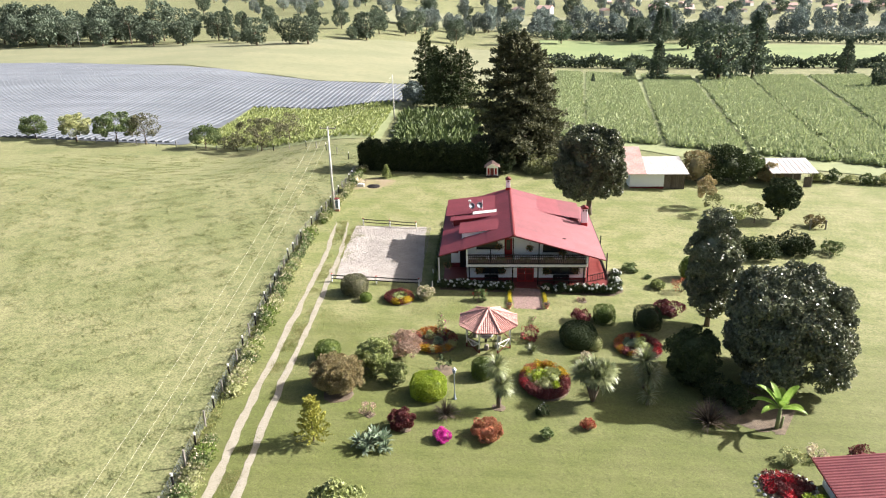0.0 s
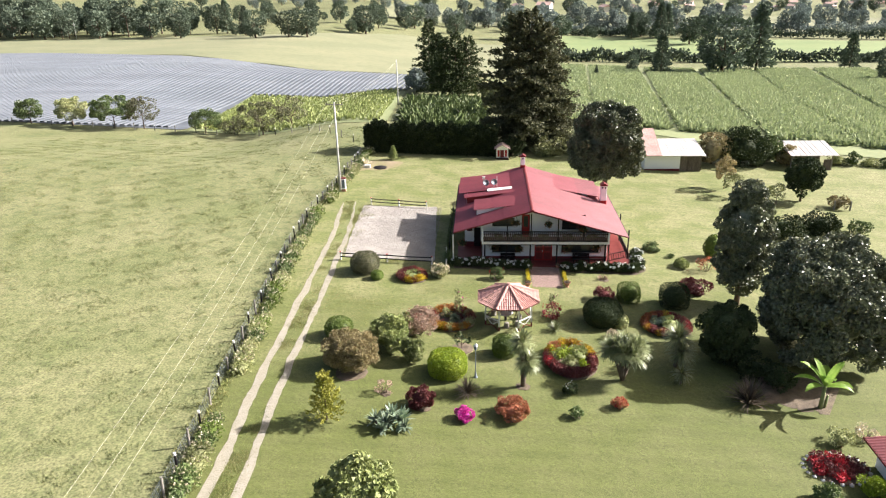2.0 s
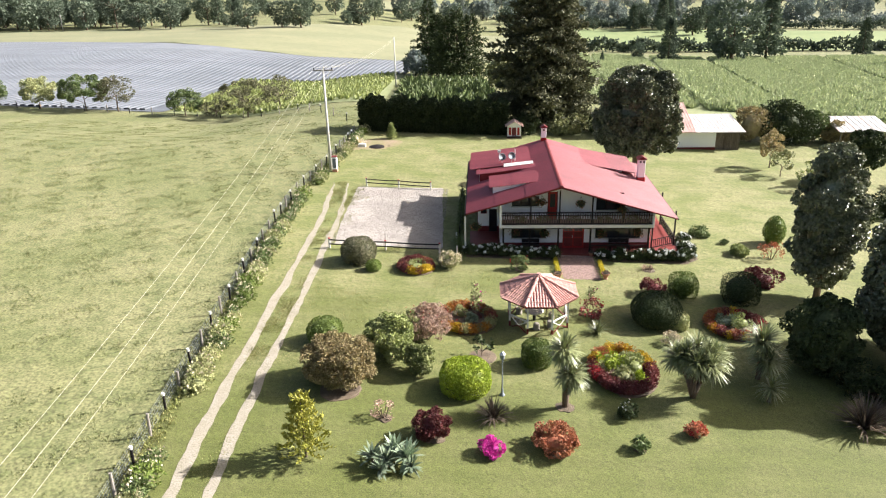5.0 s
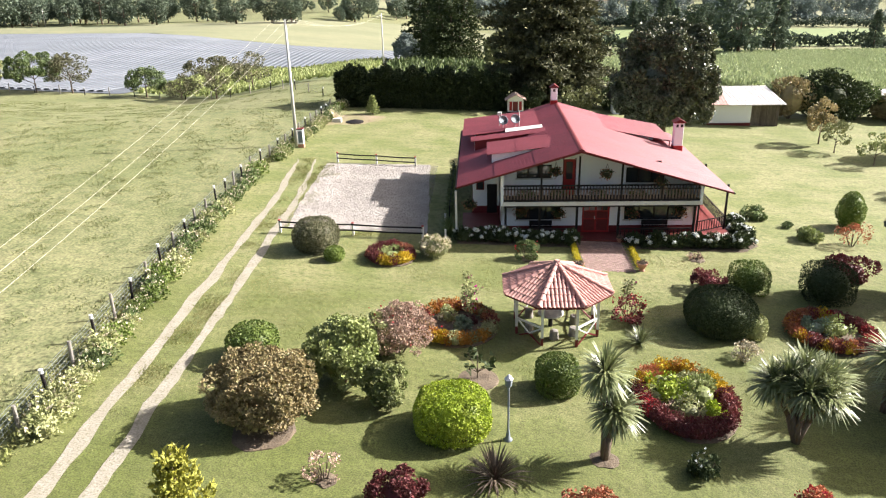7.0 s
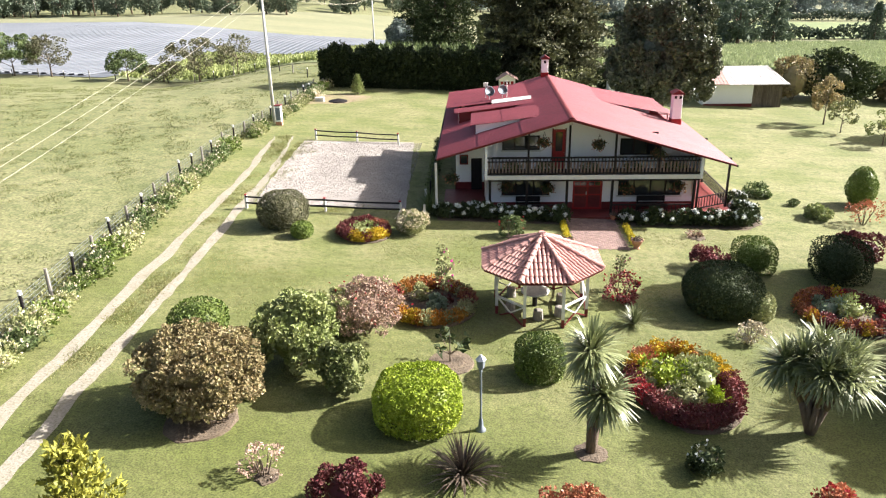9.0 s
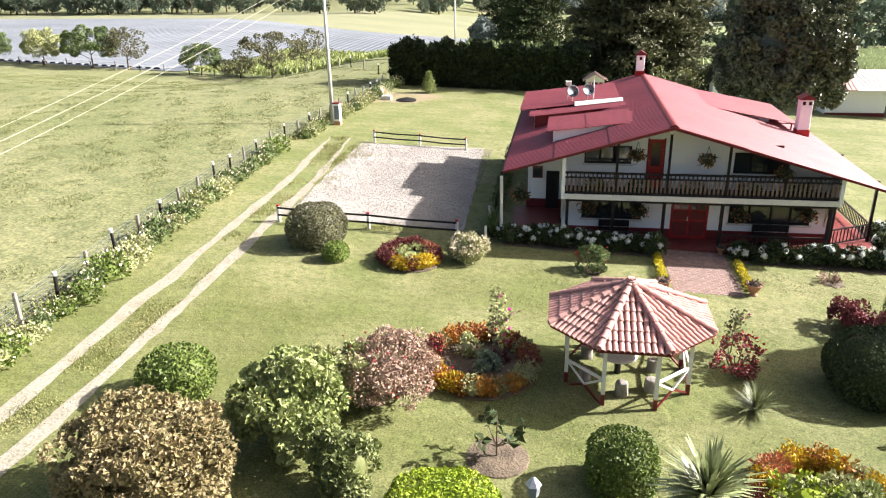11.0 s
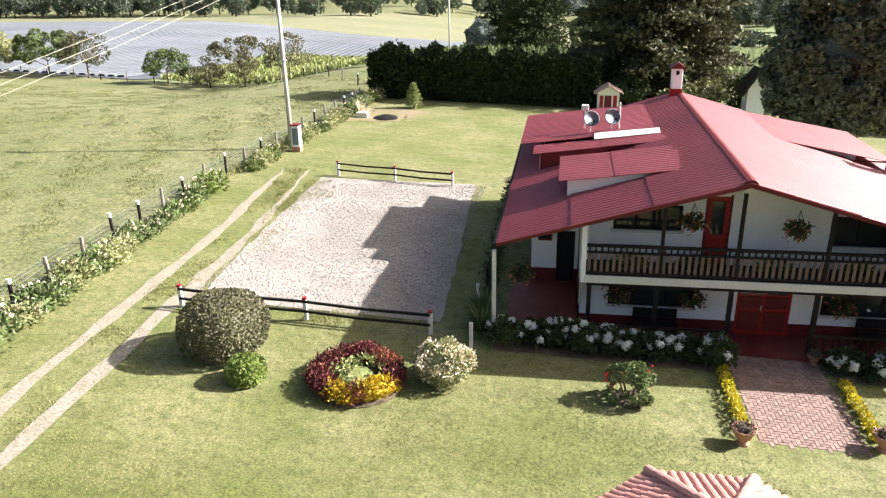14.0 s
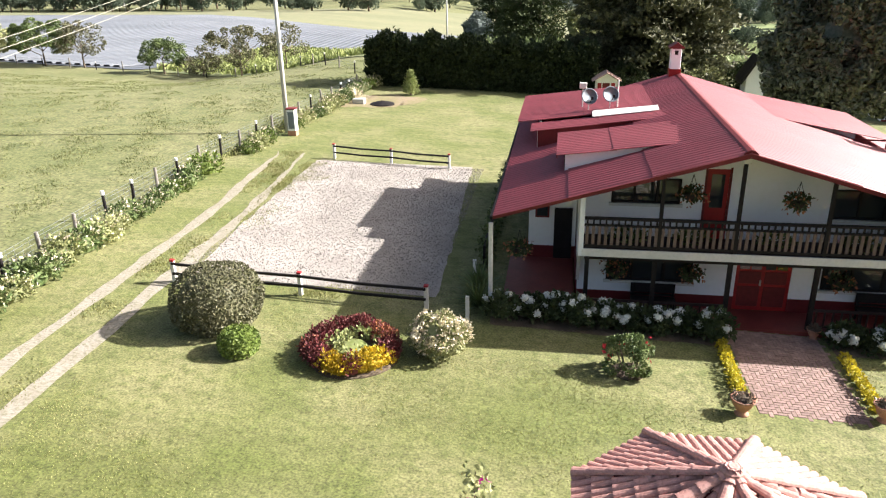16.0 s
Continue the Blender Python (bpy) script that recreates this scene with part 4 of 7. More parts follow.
    corner = [(-0.35, 79.95, 5.36), (2.35, 79.95, 5.68), (2.35, 80.45, 5.79), (-0.35, 80.45, 5.51)]
    lo = [bm.verts.new((x, y, z - 0.03)) for x, y, z in corner]
    hi = [bm.verts.new(p) for p in corner]
    bm.faces.new(hi)
    bm.faces.new(lo[::-1])
    for i in range(4):
        bm.faces.new((lo[i], lo[(i + 1) % 4], hi[(i + 1) % 4], hi[i]))
    part("light_sheet", bm, M_FASCIA, d2, "white translucent roof sheet")
    bm = bmesh.new()
    prism(bm, [(-2.6, roof_z(-2.6)), (2.4, roof_z(2.4)), (2.4, 5.5), (-2.6, 4.88)], "y", 79.25, 79.33)
    part("cheek", bm, M_REDTRIM, d2)
    part("face", boxes((-2.62, -2.55, 79.3, 86.4, roof_z(-2.6), 4.86)), M_WHITE, d2)
    for y in (79.9, 81.4, 83.0, 84.6):
        part("small_window", boxes((-2.66, -2.6, y, y + 0.8, roof_z(-2.6) + 0.22, 4.8)), M_GLASS, d2)
    d3 = tagged(new("dormer"), "raised red roof flap on timber props")
    d3.parent = r
    for a, p, c, q in ((7.2, 0.06, 9.9, 0.3), (9.8, 0.3, 12.3, 0.52)):
        sheet(d3, a, roof_z(a) + p, c, roof_z(c) + q, 81.6, 87.6)
    bm = bmesh.new()
    prism(bm, [(8.2, roof_z(8.2)), (10.9, roof_z(10.9)), (10.9, roof_z(10.9) + 0.36), (8.2, roof_z(8.2) + 0.12)], "y", 82.1, 82.2)
    part("cheek", bm, M_WHITE, d3)
    part("fascia", boxes((12.28, 12.33, 81.58, 87.62, roof_z(12.3) + 0.38, roof_z(12.3) + 0.54)), M_REDTRIM, d3)
    for y in (81.8, 84.6, 87.4):
        bm = bmesh.new()
        beam(bm, (12.1, y, roof_z(12.1)), (12.1, y, roof_z(12.1) + 0.46), 0.07, 0.07)
        beam(bm, (10.6, y, roof_z(10.6) + 0.05), (12.1, y, roof_z(12.1) + 0.43), 0.06, 0.06)
        part("prop", bm, M_REDTRIM, d3)
    # chimneys
    for cx, cy, w, z0, z1 in ((12.5, 81.2, 0.32, 3.2, 5.65), (3.85, 87.4, 0.25, 5.6, 7.35)):
        c = tagged(new("chimney"), "white chimney with a red foot and tiled cap")
        c.parent = h
        part("shaft", boxes((cx - w, cx + w, cy - w, cy + w, z0 + 0.75, z1), bevel=0.02), M_WHITE, c)
        part("foot", boxes((cx - w - 0.03, cx + w + 0.03, cy - w - 0.03, cy + w + 0.03, z0, z0 + 0.75)), M_REDDOOR, c)
        for k in (-0.5, 0.5) if w > 0.3 else (0,):
            part("smoke_hole", boxes((cx + k * w - 0.08, cx + k * w + 0.08, cy - w - 0.012, cy - w + 0.05, z1 - 0.3, z1 - 0.1)), M_BLACK, c)
        part("slab", boxes((cx - w - 0.1, cx + w + 0.1, cy - w - 0.1, cy + w + 0.1, z1, z1 + 0.06)), M_REDTRIM, c)
        bm = bmesh.new()
        prism(bm, [(cx - w - 0.12, z1 + 0.06), (cx + w + 0.12, z1 + 0.06), (cx, z1 + 0.3)], "y", cy - w - 0.12, cy + w + 0.12)
        part("cap", bm, M_REDTRIM, c)
    # drainpipe
    bm = bmesh.new()
    rod(bm, (-3.78, 71.15, 0.1), (-3.78, 71.15, 3.55), 0.075, n=10)
    part("drainpipe", bm, M_FASCIA, h, "cream drainpipe")
    return h


house()


def dish(x, y):
    z = roof_z(x) + 0.1
    z = max(z, 5.66 - 0.105 * (2.2 - x)) if y > 80 else z
    t = thing("satellite_dish", x, y, z, "grey satellite dish on the red roof", "satellite dish", "dishes on the roof")
    bm = bmesh.new()
    rod(bm, (0, 0, 0), (0, 0, 0.55), 0.03)
    part("mast", bm, M_METAL, t)
    bm = bmesh.new()
    lathe(bm, [(0.36, 0.1), (0.34, 0.11), (0.2, 0.03), (0.02, 0.0), (0.02, -0.02), (0.2, 0.0), (0.35, 0.07)], 18)
    bmesh.ops.rotate(bm, verts=bm.verts, matrix=Euler((radians(62), 0, radians(15))).to_matrix())
    bmesh.ops.translate(bm, verts=bm.verts, vec=(0, 0, 0.6))
    part("reflector", bm, M_DISH, t, smooth=True)
    bm = bmesh.new()
    rod(bm, (0.05, -0.12, 0.35), (0.12, -0.5, 0.62), 0.015)
    box(bm, 0.07, 0.17, -0.58, -0.46, 0.58, 0.7)
    part("receiver", bm, M_BLACK, t)
    return t


dish(-0.5, 81.1)
dish(0.4, 81.1)
t = thing("roof_antenna", 0.72, 81.2, 5.5, "white antenna mast with a small box on the roof", "antenna")
bm = bmesh.new()
rod(bm, (0, 0, 0), (0, 0, 1.2), 0.035)
part("mast", bm, M_FASCIA, t)
t = thing("roof_antenna", -0.75, 81.8, 5.33, "small white box antenna on a mast", "antenna")
bm = bmesh.new()
rod(bm, (0, 0, 0), (0, 0, 0.9), 0.03)
part("mast", bm, M_METAL, t)
part("box", boxes((-0.16, 0.16, -0.1, 0.1, 0.9, 1.15), bevel=0.02), M_FASCIA, t)


def bench(x, w):
    t = thing("porch_bench", x, 72.35, 0.06, "dark wooden slatted bench against the porch wall", "bench", "porch benches")
    part("seat", boxes((-w / 2, w / 2, -0.25, 0.25, 0.42, 0.48)), M_BLACK, t)
    part("backrest", boxes((-w / 2, w / 2, 0.26, 0.31, 0.62, 0.95), (-w / 2, w / 2, 0.26, 0.31, 0.5, 0.56)), M_BLACK, t)
    for sx in (-w / 2 + 0.05, w / 2 - 0.1):
        for y in (-0.22, 0.24):
            part("leg", boxes((sx, sx + 0.06, y, y + 0.05, 0, 0.95 if y > 0 else 0.44)), M_BLACK, t)


bench(1.75, 1.5)
bench(9.2, 1.7)


def hanging_pot(x, z, y=71.7, seed=1):
    rng = np.random.default_rng(seed)
    t = thing("hanging_basket", x, y, z, "hanging basket of pink and red flowers", "hanging plant", "hanging baskets")
    bm = bmesh.new()
    lathe(bm, [(0.1, -0.12), (0.2, -0.05), (0.25, 0.1), (0.22, 0.1)], 12)
    part("basket", bm, M_DARKWOOD, t)
    bm = bmesh.new()
    for a in (0, 2.1, 4.2):
        rod(bm, (0.22 * math.cos(a), 0.22 * math.sin(a), 0.1), (0, 0, min(0.75, roof_z(x) - 0.12 - z)), 0.008, n=4)
    part("hanger", bm, M_BLACK, t)
    P, N = ball_points(rng, 220, (0, 0, 0.12), (0.34, 0.34, 0.24), 0.35, 0.6)
    foliage("leaves", P, way(N, rng, 1, -0.1), 0.13, 0.045, L_DARK, t, rng)
    P, N = ball_points(rng, 70, (0, 0, 0.06), (0.46, 0.46, 0.33), 0.4, 0.4)
    foliage("blossom", P, way(N, rng), 0.09, 0.05, L_RUSSET, t, rng, label="faded pink flowers")


for i, (x, z) in enumerate(((2.55, 4.45), (5.75, 4.3), (2.9, 1.55), (0.4, 1.6), (9.2, 3.75), (10.7, 1.6), (7.6, 1.5), (-2.9, 2.2))):
    hanging_pot(x, z, 71.75 if z > 3 else 72.2, 100 + i)


def flower_box(x, w, seed):
    rng = np.random.default_rng(seed)
    t = thing("balcony_planter", x, BALC + 0.35, 2.66, "long planter of dark foliage on the balcony floor", "planter", "balcony planters")
    part("trough", boxes((-w / 2, w / 2, -0.12, 0.12, 0, 0.28), bevel=0.015), M_DARKWOOD, t)
    P, N = ball_points(rng, 300, (0, 0, 0.38), (w / 2, 0.22, 0.25), 0.3, 0.5)
    foliage("leaves", P, way(N, rng), 0.13, 0.045, L_MID, t, rng)


for i, x in enumerate((0.7, 2.7, 5.3, 7.8, 10.2)):
    flower_box(x, 1.1, 130 + i)


def urn(x, y, s, label, seed, group="terracotta urns"):
    rng = np.random.default_rng(seed)
    t = thing("flower_pot", x, y, ground(x, y), label, "flower pot", group)
    bm = bmesh.new()
    lathe(bm, [(0.16 * s, 0), (0.17 * s, 0.05 * s), (0.1 * s, 0.1 * s), (0.2 * s, 0.24 * s), (0.27 * s, 0.42 * s), (0.31 * s, 0.47 * s), (0.28 * s, 0.48 * s), (0.2 * s, 0.4 * s)], 16)
    part("pot", bm, M_POT, t, smooth=True)
    P, N = ball_points(rng, 150, (0, 0, 0.47 * s), (0.24 * s, 0.24 * s, 0.11 * s), 0.3, 0.5)
    foliage("plant", P, way(N, rng, 1, 0.4), 0.1, 0.035, L_FLAX, t, rng, ((0, 0, 0.45 * s), (0.2 * s, 0.2 * s, 0.08 * s), 6))


urn(3.5, 66.35, 1.12, "terracotta urn with dry russet plants beside the brick path", 141)
urn(7.25, 66.75, 1.12, "terracotta urn with dark plants beside the brick path", 142)
urn(6.75, 71.3, 0.8, "pale pot at the porch post", 143)


def path():
    """Herringbone brick path from the lawn to the front door."""
    t = thing("brick_path", 5.42, 68.9, ground(5.42, 68.9) + 0.02, "worn reddish brick garden path in herringbone", "path", kind="structure")
    t.rotation_euler.y = 0.0419
    part("bed", boxes((-1.62, 1.62, -2.62, 2.6, -0.12, -0.004)), M_MORTAR, t)
    w, l = 0.125, 0.25
    bm = box(bmesh.new(), -l / 2 + 0.006, l / 2 - 0.006, -w / 2 + 0.006, w / 2 - 0.006, 0, 0.05, bevel=0.006)
    me = None
    spots = []
    for c in range(-13, 14):
        for r in range(-21, 22):
            k = (c - r) % 4
            x, y = c * w, r * w
            if k == 0:
                x, turn = x + w / 2, 0
            elif k == 3:
                y, turn = y + w / 2, 90
            else:
                continue
            if abs(x) < 1.5 and abs(y) < 2.5:
                spots.append((x, y, turn))
    rng = random.Random(7)
    spots.sort(key=lambda s: s[1])
    rest_v, rest_q = [], []
    for n, (x, y, r) in enumerate(spots):
        z = -0.03 + rng.uniform(0, 0.01)
        if n < 300:
            if me is None:
                o = part("brick", bm, M_BRICK, t)
                me = o.data
            else:
                o = link("brick", me, t)
            o.location = (x, y, z)
            o.rotation_euler = (rng.uniform(-0.02, 0.02), rng.uniform(-0.02, 0.02), radians(r + rng.uniform(-1.5, 1.5)))
        else:
            a, c = (l / 2 - 0.006, w / 2 - 0.006) if r == 0 else (w / 2 - 0.006, l / 2 - 0.006)
            k = len(rest_v)
            rest_v += [(x + sx * a, y + sy * c, zz) for zz in (z, z + 0.05) for sx, sy in ((-1, -1), (1, -1), (1, 1), (-1, 1))]
            rest_q += [(k + p, k + q, k + u, k + v) for p, q, u, v in ((4, 5, 6, 7), (0, 1, 5, 4), (1, 2, 6, 5), (2, 3, 7, 6), (3, 0, 4, 7))]
    o = link("bricks", mesh_np("bricks", rest_v, rest_q, M_BRICK), t)
    o["kind"] = "stuff"


path()


# ---- the gazebo ----
def gazebo():
    gx, gy = 1.42, 59.1
    R, EAVE, TOP = 2.1, 2.32, 3.42
    t = thing("gazebo", gx, gy, ground(gx, gy), "octagonal white timber gazebo with a clay tile roof", "gazebo")
    off = math.pi / 8
    cor = [(R * math.cos(off + k * math.pi / 4), R * math.sin(off + k * math.pi / 4)) for k in range(8)]
    for x, y in cor:
        z0 = ground(gx + x, gy + y) - ground(gx, gy)
        p = part("post", boxes((x - 0.06, x + 0.06, y - 0.06, y + 0.06, z0 + 0.42, EAVE)), M_FASCIA, t, "white timber post")
        part("post_foot", boxes((x - 0.063, x + 0.063, y - 0.063, y + 0.063, z0 - 0.1, z0 + 0.42)), M_REDTRIM, p, "red painted post foot")
    for k in range(8):
        a, b = cor[k], cor[(k + 1) % 8]
        bm = bmesh.new()
        beam(bm, (*a, EAVE - 0.06), (*b, EAVE - 0.06), 0.1, 0.12)
        part("ring_beam", bm, M_FASCIA, t)
        if k in (5, ):
            continue
        bm = bmesh.new()
        beam(bm, (*a, 0.95), (*b, 0.95), 0.07, 0.08)
        part("rail", bm, M_FASCIA, t)
        for z0, z1 in ((0.4, 0.92), (0.92, 0.4)):
            bm = bmesh.new()
            mid = ((a[0] + b[0]) / 2, (a[1] + b[1]) / 2)
            beam(bm, (*a, 0.95), (*mid, 0.42), 0.05, 0.06) if z0 < z1 else beam(bm, (*mid, 0.42), (*b, 0.95), 0.05, 0.06)
            part("brace", bm, M_FASCIA, t)
        for s, e in ((a, mid), (b, mid)):
            bm = bmesh.new()
            beam(bm, (*e, 0.42), (*s, 0.0), 0.05, 0.06)
            part("brace", bm, M_REDTRIM, t)
    # roof deck under the tiles; its dark red stands in for shade in the gaps
    RO = 2.72
    deck = bmesh.new()
    ring = [deck.verts.new((RO * math.cos(off + k * math.pi / 4), RO * math.sin(off + k * math.pi / 4), EAVE - 0.06)) for k in range(8)]
    top = deck.verts.new((0, 0, TOP - 0.06))
    ring2 = [deck.verts.new(v.co - Vector((0, 0, 0.05))) for v in ring]
    for k in range(8):
        deck.faces.new((ring[k], ring[(k + 1) % 8], top))
        deck.faces.new((ring[k], ring2[k], ring2[(k + 1) % 8], ring[(k + 1) % 8]))
    deck.faces.new(ring2)
    roof = part("roof", deck, M_REDTRIM, t, "weathered red clay barrel tile roof")
    bm = bmesh.new()
    n = 6
    L = 0.42
    outer = [[bm.verts.new((x, r * math.cos(math.pi * i / n) , r * 0.8 * math.sin(math.pi * i / n))) for i in range(n + 1)] for x, r in ((0, 0.115), (L, 0.095))]
    inner = [[bm.verts.new((v.co.x, v.co.y * 0.82, v.co.z * 0.8)) for v in row] for row in outer]
    for i in range(n):
        bm.faces.new((outer[0][i], outer[1][i], outer[1][i + 1], outer[0][i + 1]))
        bm.faces.new((inner[0][i], inner[0][i + 1], inner[1][i + 1], inner[1][i]))
        bm.faces.new((outer[0][i], outer[0][i + 1], inner[0][i + 1], inner[0][i]))
    me = None
    rng = random.Random(3)
    apo = RO * math.cos(math.pi / 8)
    slope = math.atan2(TOP - EAVE, apo)
    for k in range(8):
        m = math.pi / 4 * k
        half = RO * math.sin(math.pi / 8)
        cols = 11
        for c in range(cols):
            lat = -half + (c + 0.5) * 2 * half / cols
            # a column stops where it meets the hip
            reach = apo * (1 - abs(lat) / half)
            d = -0.06
            while d < reach - 0.1:
                rad = apo - d
                z = EAVE + d * math.tan(slope) + 0.0
                x, y = rad * math.cos(m) - lat * math.sin(m), rad * math.sin(m) + lat * math.cos(m)
                if me is None:
                    o = part("tile", bm, M_TILE, roof)
                    me = o.data
                else:
                    o = link("tile", me, roof)
                o.matrix_basis = Matrix.Translation((x, y, z)) @ Matrix.Rotation(m + math.pi, 4, "Z") @ Matrix.Rotation(-slope + 0.05, 4, "Y") @ Matrix.Rotation(rng.uniform(-0.05, 0.05), 4, "Z") @ Matrix.Diagonal((1, 0.8, 0.95, 1))
                d += 0.36
    for k in range(8):
        m = off + k * math.pi / 4
        hs = math.atan2(TOP - EAVE, RO)
        d = -0.05
        while d < RO - 0.2:
            rad = RO - d
            o = link("tile", me, roof)
            o.matrix_basis = Matrix.Translation((rad * math.cos(m), rad * math.sin(m), EAVE + d * math.tan(hs) + 0.09)) @ Matrix.Rotation(m + math.pi, 4, "Z") @ Matrix.Rotation(-hs + 0.05, 4, "Y") @ Matrix.Diagonal((1, 1.0, 1.0, 1))
            d += 0.36
    bm = bmesh.new()
    lathe(bm, [(0.24, TOP - 0.04), (0.2, TOP + 0.12), (0.08, TOP + 0.2)], 10)
    part("finial", bm, M_TILE, roof)
    part("floor", boxes((-0.1, 0.1, -0.1, 0.1, -0.02, 0.02)), M_MORTAR, t)


gazebo()
t = thing("garden_table", 1.2, 59.2, ground(1.2, 59.2), "round wooden table with a dark post foot inside the gazebo", "table")
bm = bmesh.new()
lathe(bm, [(0.62, 0.72), (0.64, 0.74), (0.64, 0.78), (0.62, 0.8)], 20)
part("tabletop", bm, M_CONCRETE, t)
bm = bmesh.new()
rod(bm, (0, 0, 0), (0, 0, 0.72), 0.11)
part("foot", bm, M_BLACK, t)
stool = thing("log_stool", 0.1, 58.5, ground(0.1, 58.5), "pale tree-stump stool inside the gazebo", "stool", "stump stools")
bm = bmesh.new()
lathe(bm, [(0.24, -0.03), (0.22, 0.1), (0.2, 0.4), (0.19, 0.46), (0.16, 0.47)], 10)
part("seat", bm, M_WOODPOST, stool, smooth=True)
for x, y in ((2.2, 58.3), (2.4, 59.6), (0.2, 60.1), (1.3, 60.5), (1.25, 57.9)):
    copy_thing(stool, pose(x, y, ground(x, y), 0, 0, x * 50))

# ---- yard, track and fences ----
drape("gravel_yard", [(-5.75, 71.7), (-5.9, 76), (-6.1, 80), (-6.4, 85), (-6.55, 89.2)], [(-15.0, 71.9), (-15.35, 76), (-15.5, 80), (-15.6, 85), (-15.6, 88.6)], M_GRAVEL, 0.06, 60, 40, "pale gravel parking yard", "yard", wobble=0.04)
drape("wheel_track", [(-13.85, 10), (-14.15, 24), (-14.50, 37.6), (-14.90, 45), (-15.10, 52), (-15.17, 62), (-15.35, 70), (-15.55, 77), (-16.10, 84), (-16.80, 90)], [(-14.35, 10), (-14.65, 24), (-15.05, 37.6), (-15.45, 45), (-15.65, 52), (-15.72, 62), (-15.95, 70), (-16.10, 77), (-16.50, 84), (-17.00, 90)], M_DIRT, 0.055, 120, 4, "worn pale dirt wheel track", "track", wobble=0.06)
drape("wheel_track", [(-15.65, 10), (-15.95, 24), (-16.25, 37.6), (-16.60, 45), (-16.85, 52), (-16.92, 62), (-17.05, 70), (-17.15, 77), (-17.70, 84), (-18.40, 90)], [(-16.25, 10), (-16.55, 24), (-16.90, 37.6), (-17.25, 45), (-17.45, 52), (-17.52, 62), (-17.60, 70), (-17.65, 77), (-18.10, 84), (-18.60, 90)], M_DIRT, 0.055, 120, 4, "worn pale dirt wheel track", "track", wobble=0.06, seed=2)
drape("bare_patch", [(-19, 104.5), (-16, 105), (-13.5, 107.5)], [(-19.3, 110), (-16, 111), (-13.2, 110)], M_BARE, 0.05, 24, 10, "bare brownish earth before the hedge", "ground", wobble=0.35)
drape("shaded_soil", [(19.5, 48.2), (21.5, 47.6), (23.4, 47.2)], [(19.8, 52.5), (22, 53), (26, 52)], M_SOIL, 0.05, 24, 12, "bare dark soil under the big tree", "ground", wobble=0.25)


def rail_fence(pts, label):
    t = thing("rail_fence", pts[0][0], pts[0][1], ground(*pts[0]), label, "fence", "yard fences")
    z0 = ground(*pts[0])
    for x, y in pts:
        g = ground(x, y) - z0
        lx, ly = x - pts[0][0], y - pts[0][1]
        p = part("post", boxes((lx - 0.07, lx + 0.07, ly - 0.07, ly + 0.07, g - 0.15, g + 0.86), bevel=0.01), M_FASCIA, t, "white post")
        part("post_cap", boxes((lx - 0.075, lx + 0.075, ly - 0.075, ly + 0.075, g + 0.86, g + 0.93)), M_REDDOOR, p, "red painted post cap")
    for a, b in zip(pts, pts[1:]):
        for h in (0.42, 0.8):
            bm = bmesh.new()
            pa = Vector((a[0] - pts[0][0], a[1] - pts[0][1] - 0.09, ground(*a) - z0 + h))
            pb = Vector((b[0] - pts[0][0], b[1] - pts[0][1] - 0.09, ground(*b) - z0 + h))
            m = (pa + pb) / 2 - Vector((0, 0, 0.04))
            beam(bm, pa, m, 0.07, 0.09)
            beam(bm, m, pb, 0.07, 0.09)
            part("rail", bm, M_BLACK, t)


rail_fence([(-15.3, 71.1), (-10.5, 71.0), (-5.95, 70.85)], "black two-rail fence with white posts before the gravel yard")
rail_fence([(-14.8, 89.3), (-11.3, 89.0), (-7.85, 88.6)], "black two-rail fence with white posts behind the gravel yard")


def along(line, gap, start=0.0):
    out, left = [], start
    for a, b in zip(line, line[1:]):
        d = math.dist(a, b)
        while left < d:
            k = left / d
            out.append((a[0] + (b[0] - a[0]) * k, a[1] + (b[1] - a[1]) * k))
            left += gap
        left -= d
    return out


